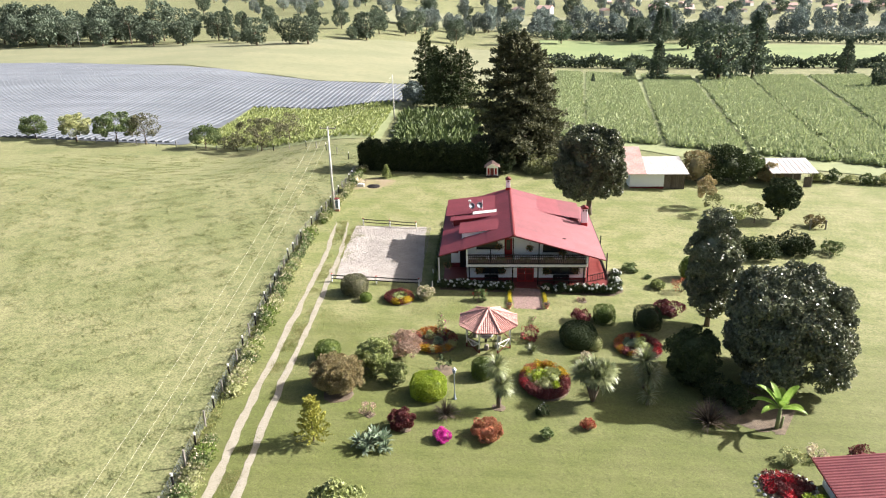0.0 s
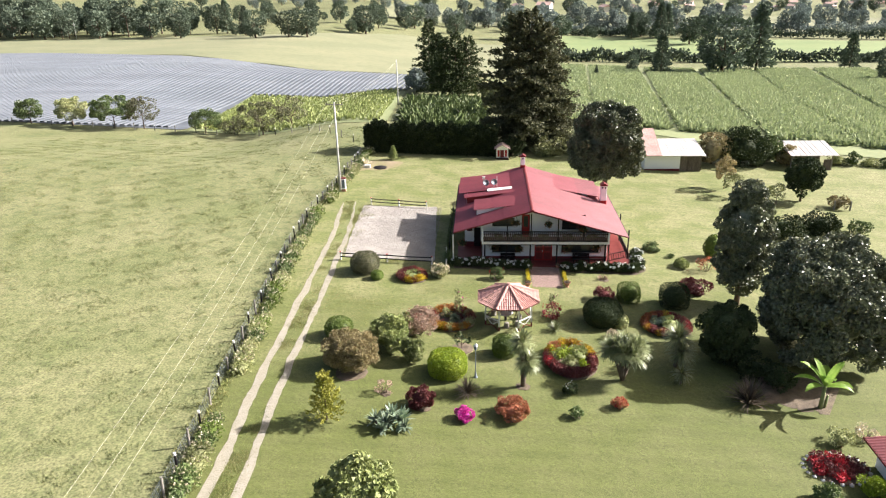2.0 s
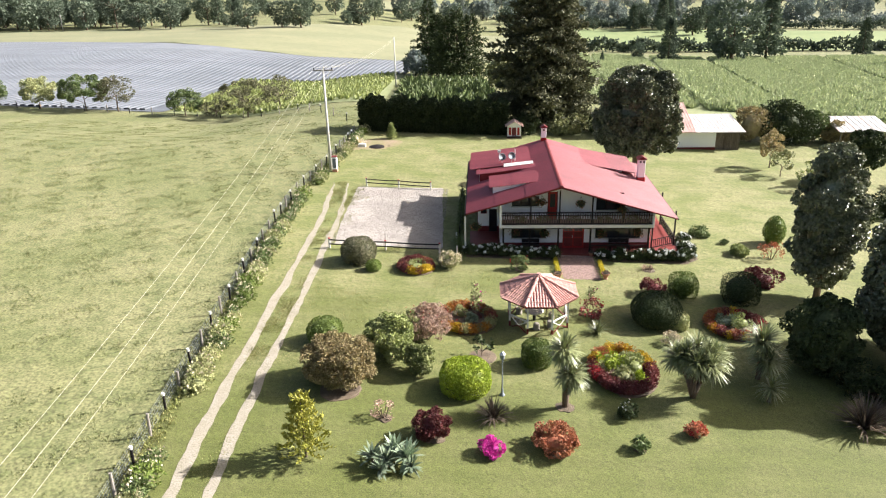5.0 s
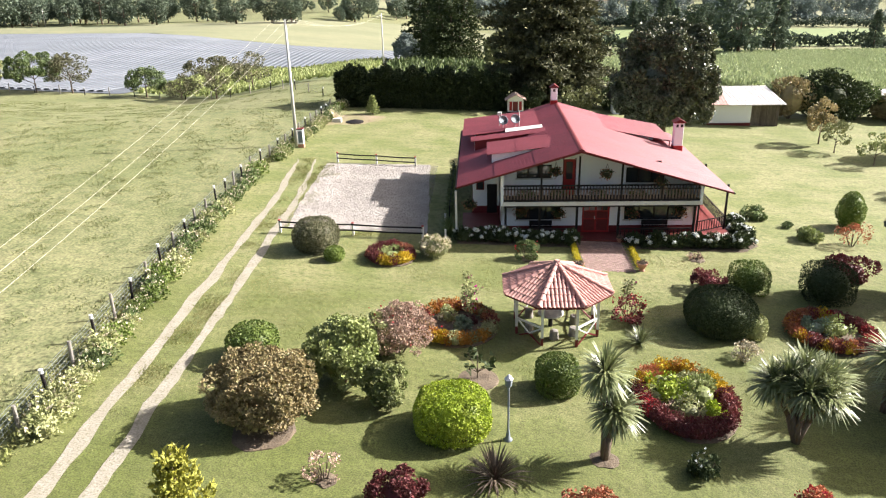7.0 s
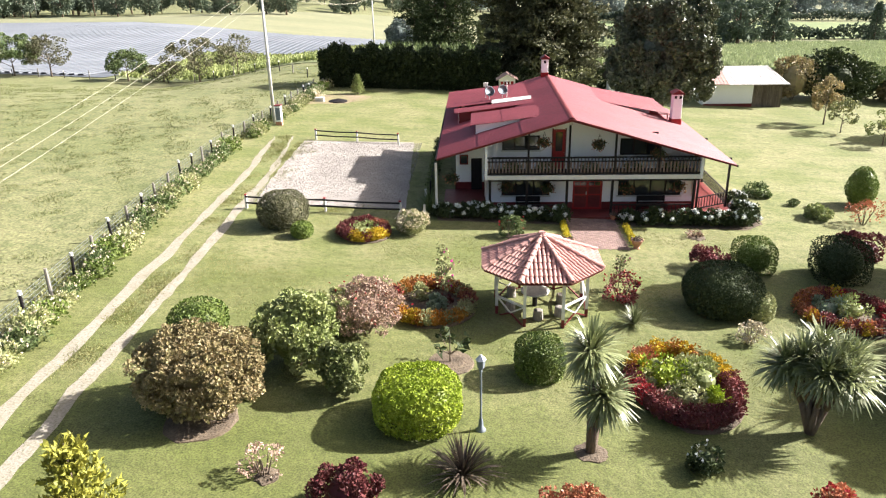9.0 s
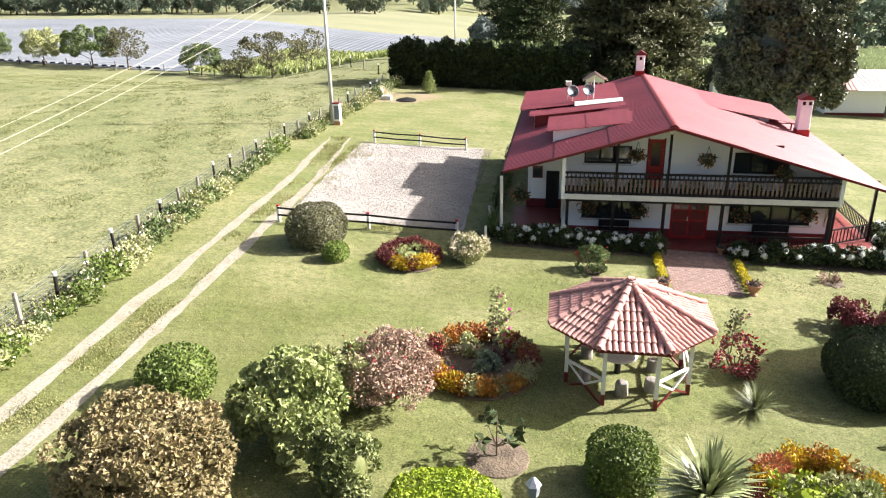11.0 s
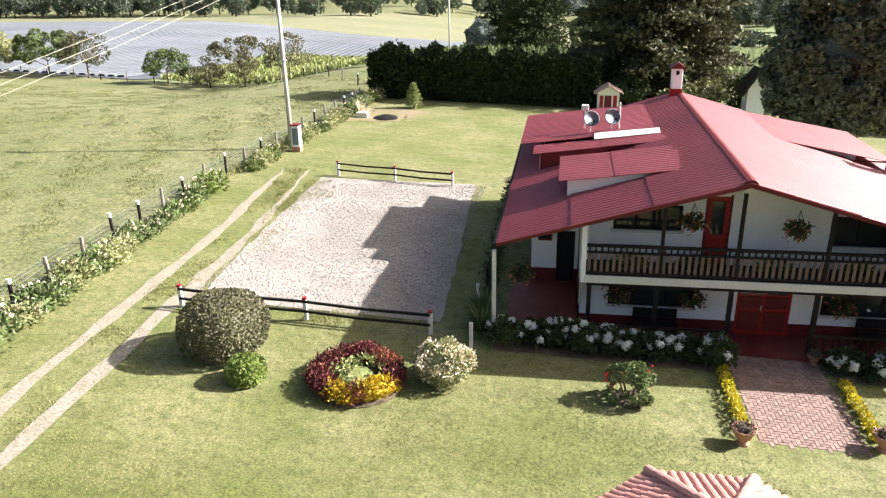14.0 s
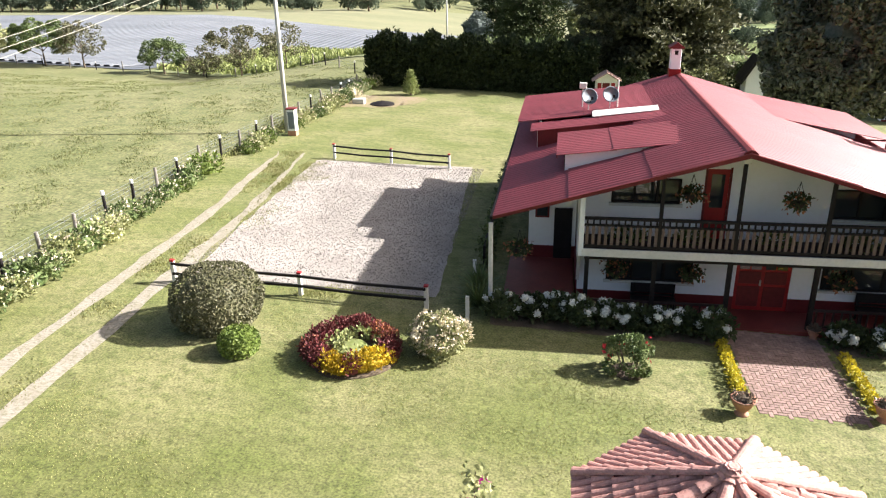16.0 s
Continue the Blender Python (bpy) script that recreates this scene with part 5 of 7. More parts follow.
def field_fence(line, gap, group, label, tall=1.25, mesh=True, tip=True):
    """Wooden posts with wires, each post a part of one fence."""
    t = thing("wire_fence", 0, 0, 0, label, "fence", group)
    rng = random.Random(9)
    pts = along(line, gap)
    kinds = []
    for r, m in ((0.075, M_BLACK), (0.085, M_WOODPOST)):
        bm = bmesh.new()
        rod(bm, (0, 0, -0.2), (0, 0, tall), r, r * 0.9, 8)
        kinds.append((bm, m))
    data = []
    for i, (x, y) in enumerate(pts):
        k = i % 2 if rng.random() < 0.8 else (i + 1) % 2
        if len(data) < 2:
            k = i
            o = part("post", kinds[k][0], kinds[k][1], t)
            data.append(o.data)
        else:
            o = link("post", data[k], t)
        o.location = (x, y, ground(x, y))
        o.rotation_euler = (rng.uniform(-0.05, 0.05), rng.uniform(-0.05, 0.05), 0)
        o.scale = (1, 1, rng.uniform(0.85, 1.1))
        if tip and k == 0:
            bm = bmesh.new()
            rod(bm, (0, 0, tall - 0.16), (0, 0, tall + 0.02), 0.09, 0.09, 8)
            part("post_tip", bm, M_FASCIA, o)
    levels = (0.15, 0.35, 0.55, 0.75, 0.95, 1.1) if mesh else (0.4, 0.75, 1.05)
    for h in levels:
        bm = bmesh.new()
        for a, b in zip(pts, pts[1:]):
            beam(bm, (a[0] - 0.08, a[1], ground(*a) + h * tall / 1.25), (b[0] - 0.08, b[1], ground(*b) + h * tall / 1.25), 0.012, 0.012)
        part("wire", bm, M_FENCEWIRE, t)
    if mesh:
        bm = bmesh.new()
        for x, y in along(line, 0.45):
            if 25 < y < 100:
                z = ground(x, y)
                beam(bm, (x - 0.08, y, z + 0.15), (x - 0.08, y, z + 1.1), 0.008, 0.008)
        part("mesh_stay", bm, M_FENCEWIRE, t)["kind"] = "stuff"


field_fence(FENCE[1:], 2.3, "", "mixed white-tipped and weathered posts with wire mesh along the pasture")
field_fence([(-130, 153), (-94, 148.2), (-71, 146.5), (-45, 143), (-33, 136), (-20, 118.5)], 4.5, "", "thin wooden posts with wire at the far side of the pasture", 1.3, False, True)


def border():
    """Shrubs in cream and pink bloom along the fence, each a bush of its own."""
    rng = np.random.default_rng(51)
    protos = []
    for i in range(5):
        t = thing("border_shrub", 0, 0, 0, "leafy border shrub with cream blossoms beside the fence", "shrub", "shrubs along the fence")
        r = 0.62 + 0.1 * (i % 3)
        P, N = ball_points(rng, 420, (0, 0, 0.42), (r, 0.95, 0.62), 0.3, 0.5, low=-0.4)
        foliage("leaves", P, way(N, rng), 0.2, 0.07, (L_MID, L_OLIVE, L_CLIP)[i % 3], t, rng, ((0, 0, 0.25), (r * 0.6, 0.6, 0.35), 6))
        P, N = ball_points(rng, 55, (0, 0, 0.45), (r * 1.04, 1.0, 0.66), 0.3, 0.15, low=-0.1)
        foliage("blossom", P, way(N, rng), 0.14, 0.08, L_CREAM, t, rng, label="pale cream blossoms")
        protos.append(t)
    spots = along([(x + 1.05, y) for x, y in FENCE[1:]], 1.15)
    used = set()
    for k, (x, y) in enumerate(spots):
        gapy = math.sin(y * 0.31) + math.sin(y * 0.13 + 2)
        if gapy > 1.45 or 93.2 < y < 96:
            continue
        i = int(rng.integers(0, 5))
        s = float(rng.uniform(0.6, 1.08))
        m = pose(x + float(rng.normal(0, 0.12)), y, ground(x, y), 0, 0, float(rng.uniform(-40, 40)))
        if i not in used:
            used.add(i)
            protos[i].matrix_basis = m
            o = protos[i]
        else:
            o = copy_thing(protos[i], m)
        o.scale = (s, s, s)
    for i, p in enumerate(protos):
        if i not in used:
            p.matrix_basis = pose(-18.6, 30 + i, ground(-18.6, 30 + i))


border()


# ---- power line ----
def pole(x, y, h, arm=True, name="utility_pole", label="tall pale concrete utility pole with a crossarm"):
    t = thing(name, x, y, ground(x, y), label, "utility pole", "power line")
    bm = bmesh.new()
    rod(bm, (0, 0, -0.3), (0, 0, h), 0.17, 0.1, 12)
    part("shaft", bm, M_CONCRETE, t, smooth=True)
    if arm:
        part("crossarm", boxes((-1.1, 1.1, -0.06, 0.06, h - 0.35, h - 0.22)), M_WOODPOST, t)
        for k in (-1.0, 0.1, 1.0):
            bm = bmesh.new()
            lathe(bm, [(0.04, h - 0.22), (0.07, h - 0.15), (0.05, h - 0.1), (0.07, h - 0.05), (0.03, h)], 8, k, 0)
            part("insulator", bm, M_BLACK, t)
        for a, b in (((0.3, 0.12), (1.0, 0.3)),):
            part("clamp", boxes((-0.16, 0.16, -0.16, 0.16, h * 0.5, h * 0.5 + 0.08)), M_METAL, t)
    return t


pole(-19.75, 94.9, 11.6)
pole(-20.7, 171.3, 10.4, False)
pole(-251, 455, 10, False)
pole(-18.8, -26, 5.5)


def cable(p, q, sag, r, label):
    """One continuous round cable hanging in a sagging line."""
    p, q = Vector(p), Vector(q)
    across = (q - p).cross(Vector((0, 0, 1))).normalized()
    vs, qs, n, s = [], [], 28, 5
    for i in range(n + 1):
        t = i / n
        v = p.lerp(q, t) - Vector((0, 0, 4 * sag * t * (1 - t)))
        for j in range(s):
            a = 2 * math.pi * j / s
            vs.append(tuple(v + across * r * math.cos(a) + Vector((0, 0, r * math.sin(a)))))
    for i in range(n):
        for j in range(s):
            k = (j + 1) % s
            qs.append((i * s + j, i * s + k, i * s + s + k, i * s + s + j))
    return tagged(link("power_cable", mesh_np("power_cable", vs, qs, M_WIRE)), label, "cable", "power line cables")


for k in (-1.0, 0.1, 1.0):
    z = ground(-19.75, 94.9) + 11.6
    cable((-19.75 + k, 94.9, z), (-18.8 + 1.15 * k, -26, ground(-18.8, -26) + 5.5), 3.3, 0.0068, "thin pale overhead cable sagging between poles")
    cable((-19.75 + k, 94.9, z), (-20.7 + 0.05 * k, 171.3, ground(-20.7, 171.3) + 10.2), 1.2, 0.0075, "thin pale overhead cable sagging between poles")
t = thing("meter_cabinet", -19.15, 94.4, ground(-19.15, 94.4), "white metering cabinet with a red foot beside the pole", "cabinet")
part("body", boxes((-0.26, 0.26, -0.26, 0.26, 0.35, 1.75), bevel=0.02), M_WHITE, t)
part("foot", boxes((-0.28, 0.28, -0.28, 0.28, -0.1, 0.35)), M_POT, t)
part("cap", boxes((-0.32, 0.32, -0.32, 0.32, 1.75, 1.84), bevel=0.02), M_REDTRIM, t)
part("door", boxes((-0.2, 0.2, -0.28, -0.26, 0.5, 1.6)), M_DISH, t)


# ---- shrubs and beds ----
def clipped(name, label, x, y, r, h, material, seed, n=2600, leaf=0.14, box_=2.3, ry=None, cat="bush", group="clipped bushes"):
    """A tightly clipped rounded bush over a dense heart."""
    rng = np.random.default_rng(seed)
    t = thing(name, x, y, ground(x, y), label, cat, group)
    rr = (r, ry or r, h * 0.55)
    P, N = ball_points(rng, n, (0, 0, h * 0.46), rr, 0.035, 0.1, box_=box_)
    P = P[P[:, 2] > 0.02]
    N = N[:len(P)]
    D = P - np.array((0, 0, h * 0.4))
    D /= np.linalg.norm(D, axis=1, keepdims=True)
    foliage("leaves", P, spread_way(D, rng, 0.6, 0.1), leaf, leaf * 0.38, material, t, rng, ((0, 0, h * 0.45), (r * 0.88, (ry or r) * 0.88, h * 0.48), 8), face=D)
    bm = bmesh.new()
    rod(bm, (0, 0, -0.1), (0, 0, h * 0.3), 0.09, 0.07)
    part("stem", bm, M_BARK, t)
    return t


def shrub(name, label, x, y, r, h, material, seed, n=1800, leaf=0.2, clumps=22, ry=None, flowers=None, group="garden shrubs", fl_n=120, fl=0.12, heart=0.55, tuft_r=0.34):
    """A loose many-stemmed shrub with an uneven outline."""
    rng = np.random.default_rng(seed)
    t = thing(name, x, y, ground(x, y), label, "shrub", group)
    bm = bmesh.new()
    for k in range(6):
        a = k * 1.05 + rng.uniform(-0.3, 0.3)
        rod(bm, (0.08 * math.cos(a), 0.08 * math.sin(a), -0.1), (r * 0.55 * math.cos(a), r * 0.55 * math.sin(a), h * 0.7), 0.04, 0.012, 5)
    part("stem", bm, M_BARK, t)
    P, N = clump_points(rng, (0, 0, h * 0.5), (r * 0.82, (ry or r) * 0.82, h * 0.42), clumps, tuft_r * r, n, low=-0.8, fill=0.45)
    keep = P[:, 2] > 0.03
    foliage("leaves", P[keep], spread_way(N[keep], rng, 0.8), leaf, leaf * 0.36, material, t, rng, ((0, 0, h * 0.42), (r * heart, (ry or r) * heart, h * heart * 0.6), 7) if heart else None, face=N[keep])
    if flowers:
        P, N = clump_points(rng, (0, 0, h * 0.52), (r * 0.86, (ry or r) * 0.86, h * 0.45), clumps, 0.36 * r, fl_n, low=-0.3)
        foliage("blossom", P, way(N, rng), fl, fl * 0.55, flowers, t, rng, label="scattered blossoms")
    return t


def spikes(parent, c, n, length, width, material, rng, name="leaves", low=-0.5, bend=0.35):
    """A rosette of long sword leaves, each of four bent segments."""
    vs, qs = [], []
    for i in range(n):
        a = rng.uniform(0, 2 * math.pi)
        e = rng.uniform(low, 1.45)
        d = np.array((math.cos(a) * math.cos(e), math.sin(a) * math.cos(e), math.sin(e)))
        s = np.array((-math.sin(a), math.cos(a), 0))
        L = length * rng.uniform(0.75, 1.15)
        k = len(vs)
        p = np.array(c, float)
        for j, w in enumerate((0.7, 1.0, 0.75, 0.08)):
            vs += [tuple(p - s * width * w), tuple(p + s * width * w)]
            d = d + np.array((0, 0, -bend * 0.28 * (j + 0.6)))
            d /= np.linalg.norm(d)
            p = p + d * L / 3
        qs += [(k + 2 * j, k + 2 * j + 1, k + 2 * j + 3, k + 2 * j + 2) for j in range(3)]
    return link(name, mesh_np(name, vs, qs, material), parent)


def flower_ring(x, y, rx, ry, seed, mats, inside, label, h=0.55, n=34, centre=None):
    """A round bed: an edging of flower clumps about a planted middle, each clump a part."""
    rng = np.random.default_rng(seed)
    t = thing("flower_bed", x, y, ground(x, y), label, "flower bed", "round flower beds")
    bm = bmesh.new()
    lathe(bm, [(1.0, -0.1), (1.0, 0.05), (0.75, 0.09), (0.1, 0.12)], 24)
    bmesh.ops.scale(bm, verts=bm.verts, vec=(rx * 1.02, ry * 1.02, 1))
    part("soil", bm, M_SOIL, t)
    for k in range(n):
        a = 2 * math.pi * k / n
        m = mats(a, rng)
        px, py = (rx - 0.32) * math.cos(a), (ry - 0.32) * math.sin(a)
        g = ground(x + px, y + py) - ground(x, y)
        hk = h * float(rng.uniform(0.8, 1.2))
        P, N = ball_points(rng, 240, (px, py, g + hk * 0.5), (0.36, 0.36, hk * 0.6), 0.22, 0.35, low=-0.3)
        foliage("edging_clump", P, way(N, rng, 1, 0.5), 0.11, 0.04, m, t, rng, ((px, py, g + hk * 0.4), (0.25, 0.25, hk * 0.42), 5))
    for dx, dy, r, hh, m, lf in inside:
        P, N = clump_points(rng, (dx, dy, hh * 0.5), (r * 0.8, r * 0.8, hh * 0.45), 12, r * 0.4, 420, low=-0.5)
        foliage("inner_plant", P, way(N, rng), lf, lf * 0.35, m, t, rng, ((dx, dy, hh * 0.4), (r * 0.55, r * 0.55, hh * 0.35), 6))
    return t


def mix_of(*mats):
    return lambda a, rng: mats[int(rng.integers(0, len(mats)))]


clipped("round_bush", "big clipped dome bush with grey-green leaves beside the yard fence", -12.35, 68.45, 1.4, 2.0, L_GREYGREEN, 201, 6500, 0.1)
clipped("round_bush", "small bright green clipped bush", -10.95, 66.8, 0.58, 0.82, L_CLIP, 202, 1600, 0.1)
clipped("round_bush", "green clipped dome bush on the lawn", -12.45, 55.1, 1.12, 1.6, L_CLIP, 203, 2600, 0.12)
clipped("round_bush", "bright yellow-green clipped ball bush", -3.35, 50.15, 1.44, 1.75, L_YELLOW, 204, 9000, 0.1, 2.7)
clipped("round_bush", "green clipped ball bush beside the gazebo", 0.95, 53.3, 0.9, 1.6, L_CLIP, 205, 4200, 0.1, 2.8)
clipped("round_bush", "large dark clipped dome bush", 9.55, 59.6, 1.68, 2.1, L_DARK, 206, 9500, 0.1)
clipped("round_bush", "pale sprouting bush at the foot of a dark dome", 10.95, 58.8, 0.6, 1.25, L_OLIVE, 207, 1500, 0.11)
clipped("round_bush", "dark clipped cube-like bush", 12.6, 64.4, 0.98, 1.6, L_CLIP, 208, 3400, 0.1, 4)
clipped("round_bush", "dark clipped block-shaped bush", 16.55, 63.7, 1.22, 2.0, L_DARK, 209, 4600, 0.1, 4)
shrub("low_shrub", "low dark reddish shrub beside a clipped bush", 10.4, 64.2, 1.0, 1.1, L_MAROON, 210, 1200, 0.16)
shrub("low_shrub", "spreading maroon-leaved shrub on the lawn", 19.3, 66.9, 1.4, 1.1, L_MAROON, 211, 2200, 0.18, ry=1.2)
shrub("hydrangea_ball", "rounded hydrangea with cream and pink heads", -4.98, 68.0, 0.84, 1.25, L_OLIVE, 212, 2200, 0.11, 40, flowers=L_CREAM, fl_n=1100, fl=0.09, heart=0.75)
shrub("bronze_shrub", "large bronze-leaved shrub with fine foliage", -10.7, 50.4, 2.35, 2.9, L_BROWN, 213, 15000, 0.145, 170, ry=2.0, tuft_r=0.18)
shrub("variegated_shrub", "tall pale green variegated shrub", -8.1, 53.3, 1.6, 3.0, L_LIGHT, 214, 6500, 0.19, 100, tuft_r=0.19)
shrub("variegated_shrub", "pale green shrub behind the bronze shrub", -7.3, 55.6, 1.15, 2.3, L_OLIVE, 215, 2400, 0.2, 50, tuft_r=0.2)
shrub("pink_shrub", "airy pinkish-brown shrub with some red flowers", -5.9, 56.1, 1.65, 2.3, L_PINK, 216, 7500, 0.11, 110, tuft_r=0.18, flowers=L_RED, fl_n=40, fl=0.1, heart=0.4)
shrub("upright_shrub", "narrow upright pale green shrub", -6.05, 51.7, 0.95, 2.1, L_LIGHT, 217, 3400, 0.14, 60, tuft_r=0.22)
shrub("maroon_shrub", "rounded maroon-brown shrub on the lawn", -5.0, 45.6, 1.05, 1.5, L_MAROON, 218, 4200, 0.12, 70, tuft_r=0.2)
shrub("flowering_mound", "low mound of magenta flowers", -1.9, 44.3, 0.66, 0.8, L_MAGENTA, 219, 1500, 0.11, 18)
shrub("russet_shrub", "low spreading shrub with russet leaves", 1.35, 45.0, 1.25, 1.2, L_RUSSET, 220, 4200, 0.12, 70, tuft_r=0.2)
shrub("rose_bush", "sparse rose bush in a soil circle", 0.62, 68.0, 0.75, 1.15, L_MID, 221, 1300, 0.12, 16, flowers=L_RED, fl_n=26, heart=0)
shrub("bare_shrub", "small leafless greyish shrub", -7.7, 47.0, 0.6, 1.1, L_PINK, 222, 260, 0.12, 12, heart=0)
shrub("red_flower_shrub", "red flowering shrub beside the gazebo", 5.2, 60.1, 0.85, 1.25, L_MAROON, 223, 460, 0.16, 14, flowers=L_RED, fl_n=90, heart=0)
shrub("low_shrub", "low flowering green bush on the lawn", 17.4, 77.2, 0.95, 0.75, L_MID, 224, 900, 0.17)
shrub("low_shrub", "pale green low bush on the lawn", 19.7, 73.0, 0.8, 0.75, L_LIGHT, 225, 900, 0.2)
shrub("bare_shrub", "twiggy reddish shrub on the lawn", 21.9, 72.2, 1.1, 1.5, L_RUSSET, 226, 420, 0.14, 16, heart=0)
shrub("bare_shrub", "small dry plant in a soil patch", 11.0, 68.7, 0.55, 0.5, L_PINK, 227, 240, 0.12, 10, heart=0)
shrub("low_shrub", "small red-flowered plant on the lawn", 8.8, 46.6, 0.5, 0.8, L_RUSSET, 228, 500, 0.14, flowers=L_RED, fl_n=60)
shrub("low_shrub", "small dark leafy plant in a soil patch", 5.65, 45.2, 0.4, 0.75, L_MID, 229, 300, 0.16)
shrub("low_shrub", "small white-flowered dark shrub", 5.6, 48.1, 0.55, 0.9, L_DARK, 230, 500, 0.16, flowers=L_WHITEFL, fl_n=16)
shrub("pale_shrub", "silvery dry shrub on the lawn", 9.9, 56.7, 0.6, 0.9, L_CREAM, 231, 500, 0.12, heart=0)
shrub("low_shrub", "dark shrub under the big tree", 19.6, 51.6, 1.5, 1.7, L_DARK, 234, 1300, 0.2)
shrub("low_shrub", "dark shrub at the bed edge", 21.0, 50.5, 1.3, 1.5, L_DARK, 232, 1200, 0.2)
shrub("low_shrub", "small tuft on the lawn", 19.0, 75.4, 0.35, 0.4, L_MID, 233, 200, 0.14)

flower_ring(-7.65, 67.4, 1.48, 1.48, 241, lambda a, rng: L_GOLD if (-1.9 < (a - 2 * math.pi if a > math.pi else a) < -0.1 and rng.random() < 0.75) else (L_MAROON if rng.random() < 0.85 else L_RUSSET), [(0, 0, 1.0, 0.5, L_LIGHT, 0.14), (-0.3, 0.2, 0.6, 0.4, L_OLIVE, 0.12)], "round bed edged in maroon and golden flowers", 0.55, 30)
flower_ring(-3.45, 58.75, 2.02, 2.15, 242, lambda a, rng: (L_GOLD, L_GOLD, L_ORANGE, L_OLIVE)[int(rng.integers(0, 4))] if math.sin(a) < 0.0 else (L_RUSSET, L_OLIVE, L_MAROON, L_ORANGE)[int(rng.integers(0, 4))], [(0.5, 0.2, 0.4, 0.35, L_MAROON, 0.12), (0.3, -0.4, 0.35, 0.55, L_AGAVE, 0.2), (-0.5, 0.7, 0.4, 0.7, L_OLIVE, 0.12)], "round bed edged in golden flowers over dark soil", 0.55, 36)
flower_ring(6.05, 52.6, 2.05, 2.6, 243, lambda a, rng: (L_GOLD, L_ORANGE, L_RUSSET)[int(rng.integers(0, 3))] if math.sin(a) > 0.25 else (L_MAROON if rng.random() < 0.9 else L_RED), [(-0.5, 0.3, 1.0, 1.15, L_YELLOW, 0.16), (0.7, 0.1, 0.9, 1.05, L_LIGHT, 0.16), (-0.1, -0.9, 0.8, 0.8, L_OLIVE, 0.16), (-0.8, -1.1, 0.5, 0.6, L_PINK, 0.12), (0.8, 1.1, 0.75, 0.8, L_OLIVE, 0.14), (-0.7, 1.3, 0.7, 0.75, L_LIGHT, 0.14), (0.9, -1.0, 0.6, 0.7, L_YELLOW, 0.12), (-1.1, 0.1, 0.55, 0.7, L_OLIVE, 0.12)], "oval bed edged in maroon and orange flowers with green shrubs inside", 0.7, 44)
flower_ring(14.9, 59.3, 2.1, 2.1, 244, lambda a, rng: (L_RED if rng.random() < 0.3 else L_MAROON) if math.cos(a) > 0.2 else (L_GOLD, L_ORANGE, L_RUSSET, L_MAROON)[int(rng.integers(0, 4))], [(0.4, 0.1, 0.8, 0.8, L_LIGHT, 0.15), (-0.6, 0.3, 0.7, 0.7, L_AGAVE, 0.15)], "round bed edged in red and orange flowers", 0.55, 36)


def tall_stalk(x, y, h, seed):
    rng = np.random.default_rng(seed)
    t = thing("tall_flower", x, y, ground(x, y), "tall slender flowering plant with pink blooms", "flower", "tall flowers")
    bm = bmesh.new()
    rod(bm, (0, 0, 0), (0.1, 0, h), 0.025, 0.008, 5)
    part("stalk", bm, M_BARK, t)
    z = rng.uniform(0.4, 1, 130) * h
    P = np.stack([0.1 * z / h + rng.normal(0, 0.16, 130), rng.normal(0, 0.16, 130), z], 1)
    D = rng.normal(0, 1, P.shape)
    foliage("leaves", P, D, 0.16, 0.06, L_OLIVE, t, rng)
    foliage("bloom", P[:14] + 0.05, D[:14], 0.13, 0.08, L_MAGENTA, t, rng, label="pink blooms")


tall_stalk(-3.0, 59.3, 2.7, 251)
tall_stalk(-2.8, 59.0, 2.0, 252)
tall_stalk(5.3, 61.4, 1.7, 253)


def yucca(x, y, heads, label, seed, length=1.25, trunk=0.14, n=150, low=-1.0):
    rng = np.random.default_rng(seed)
    t = thing("yucca", x, y, ground(x, y), label, "yucca", "yuccas")
    for hx, hy, hz in heads:
        bm = bmesh.new()
        rod(bm, (0, 0, -0.1), (hx * 0.4, hy * 0.4, hz * 0.5), trunk, trunk * 0.8, 8)
        rod(bm, (hx * 0.4, hy * 0.4, hz * 0.5 - 0.03), (hx, hy, hz), trunk * 0.78, trunk * 0.6, 8)
        part("trunk", bm, M_BARK, t, smooth=True)
    for hx, hy, hz in heads:
        spikes(t, (hx, hy, hz), n, length, 0.043, L_SPIKE, rng, "leaf_crown", low, 0.5)


yucca(2.2, 48.75, [(-0.15, 0.1, 3.55), (0.28, -0.1, 2.15)], "two-headed yucca with drooping sword leaves", 261, 1.12, 0.16, 380)
yucca(9.65, 50.3, [(-0.55, 0.2, 2.6), (0.5, 0.0, 2.7), (0.1, 0.5, 2.9), (1.05, 0.3, 2.5), (-0.1, -0.5, 2.5), (-1.0, 0.4, 2.4), (0.6, -0.6, 2.35)], "broad many-headed yucca on the lawn", 262, 1.1, 0.12, 260, -0.6)
yucca(14.1, 52.7, [(0, 0, 2.5), (0.25, -0.6, 1.6)], "shaded yucca with drooping leaves", 263, 1.35, 0.13, 240, -0.5)
yucca(13.9, 50.2, [(0, 0, 0.9)], "low shaded yucca under the trees", 264, 1.0, 0.12, 90)


def tuft(x, y, r, h, material, label, seed, n=150, width=0.03, cat="grass tuft"):
    rng = np.random.default_rng(seed)
    t = thing("sword_leaf_clump", x, y, ground(x, y), label, cat, "sword-leaved clumps")
    spikes(t, (0, 0, 0.05), n, h * 1.15, width, material, rng, "leaves", 0.35, 0.4)


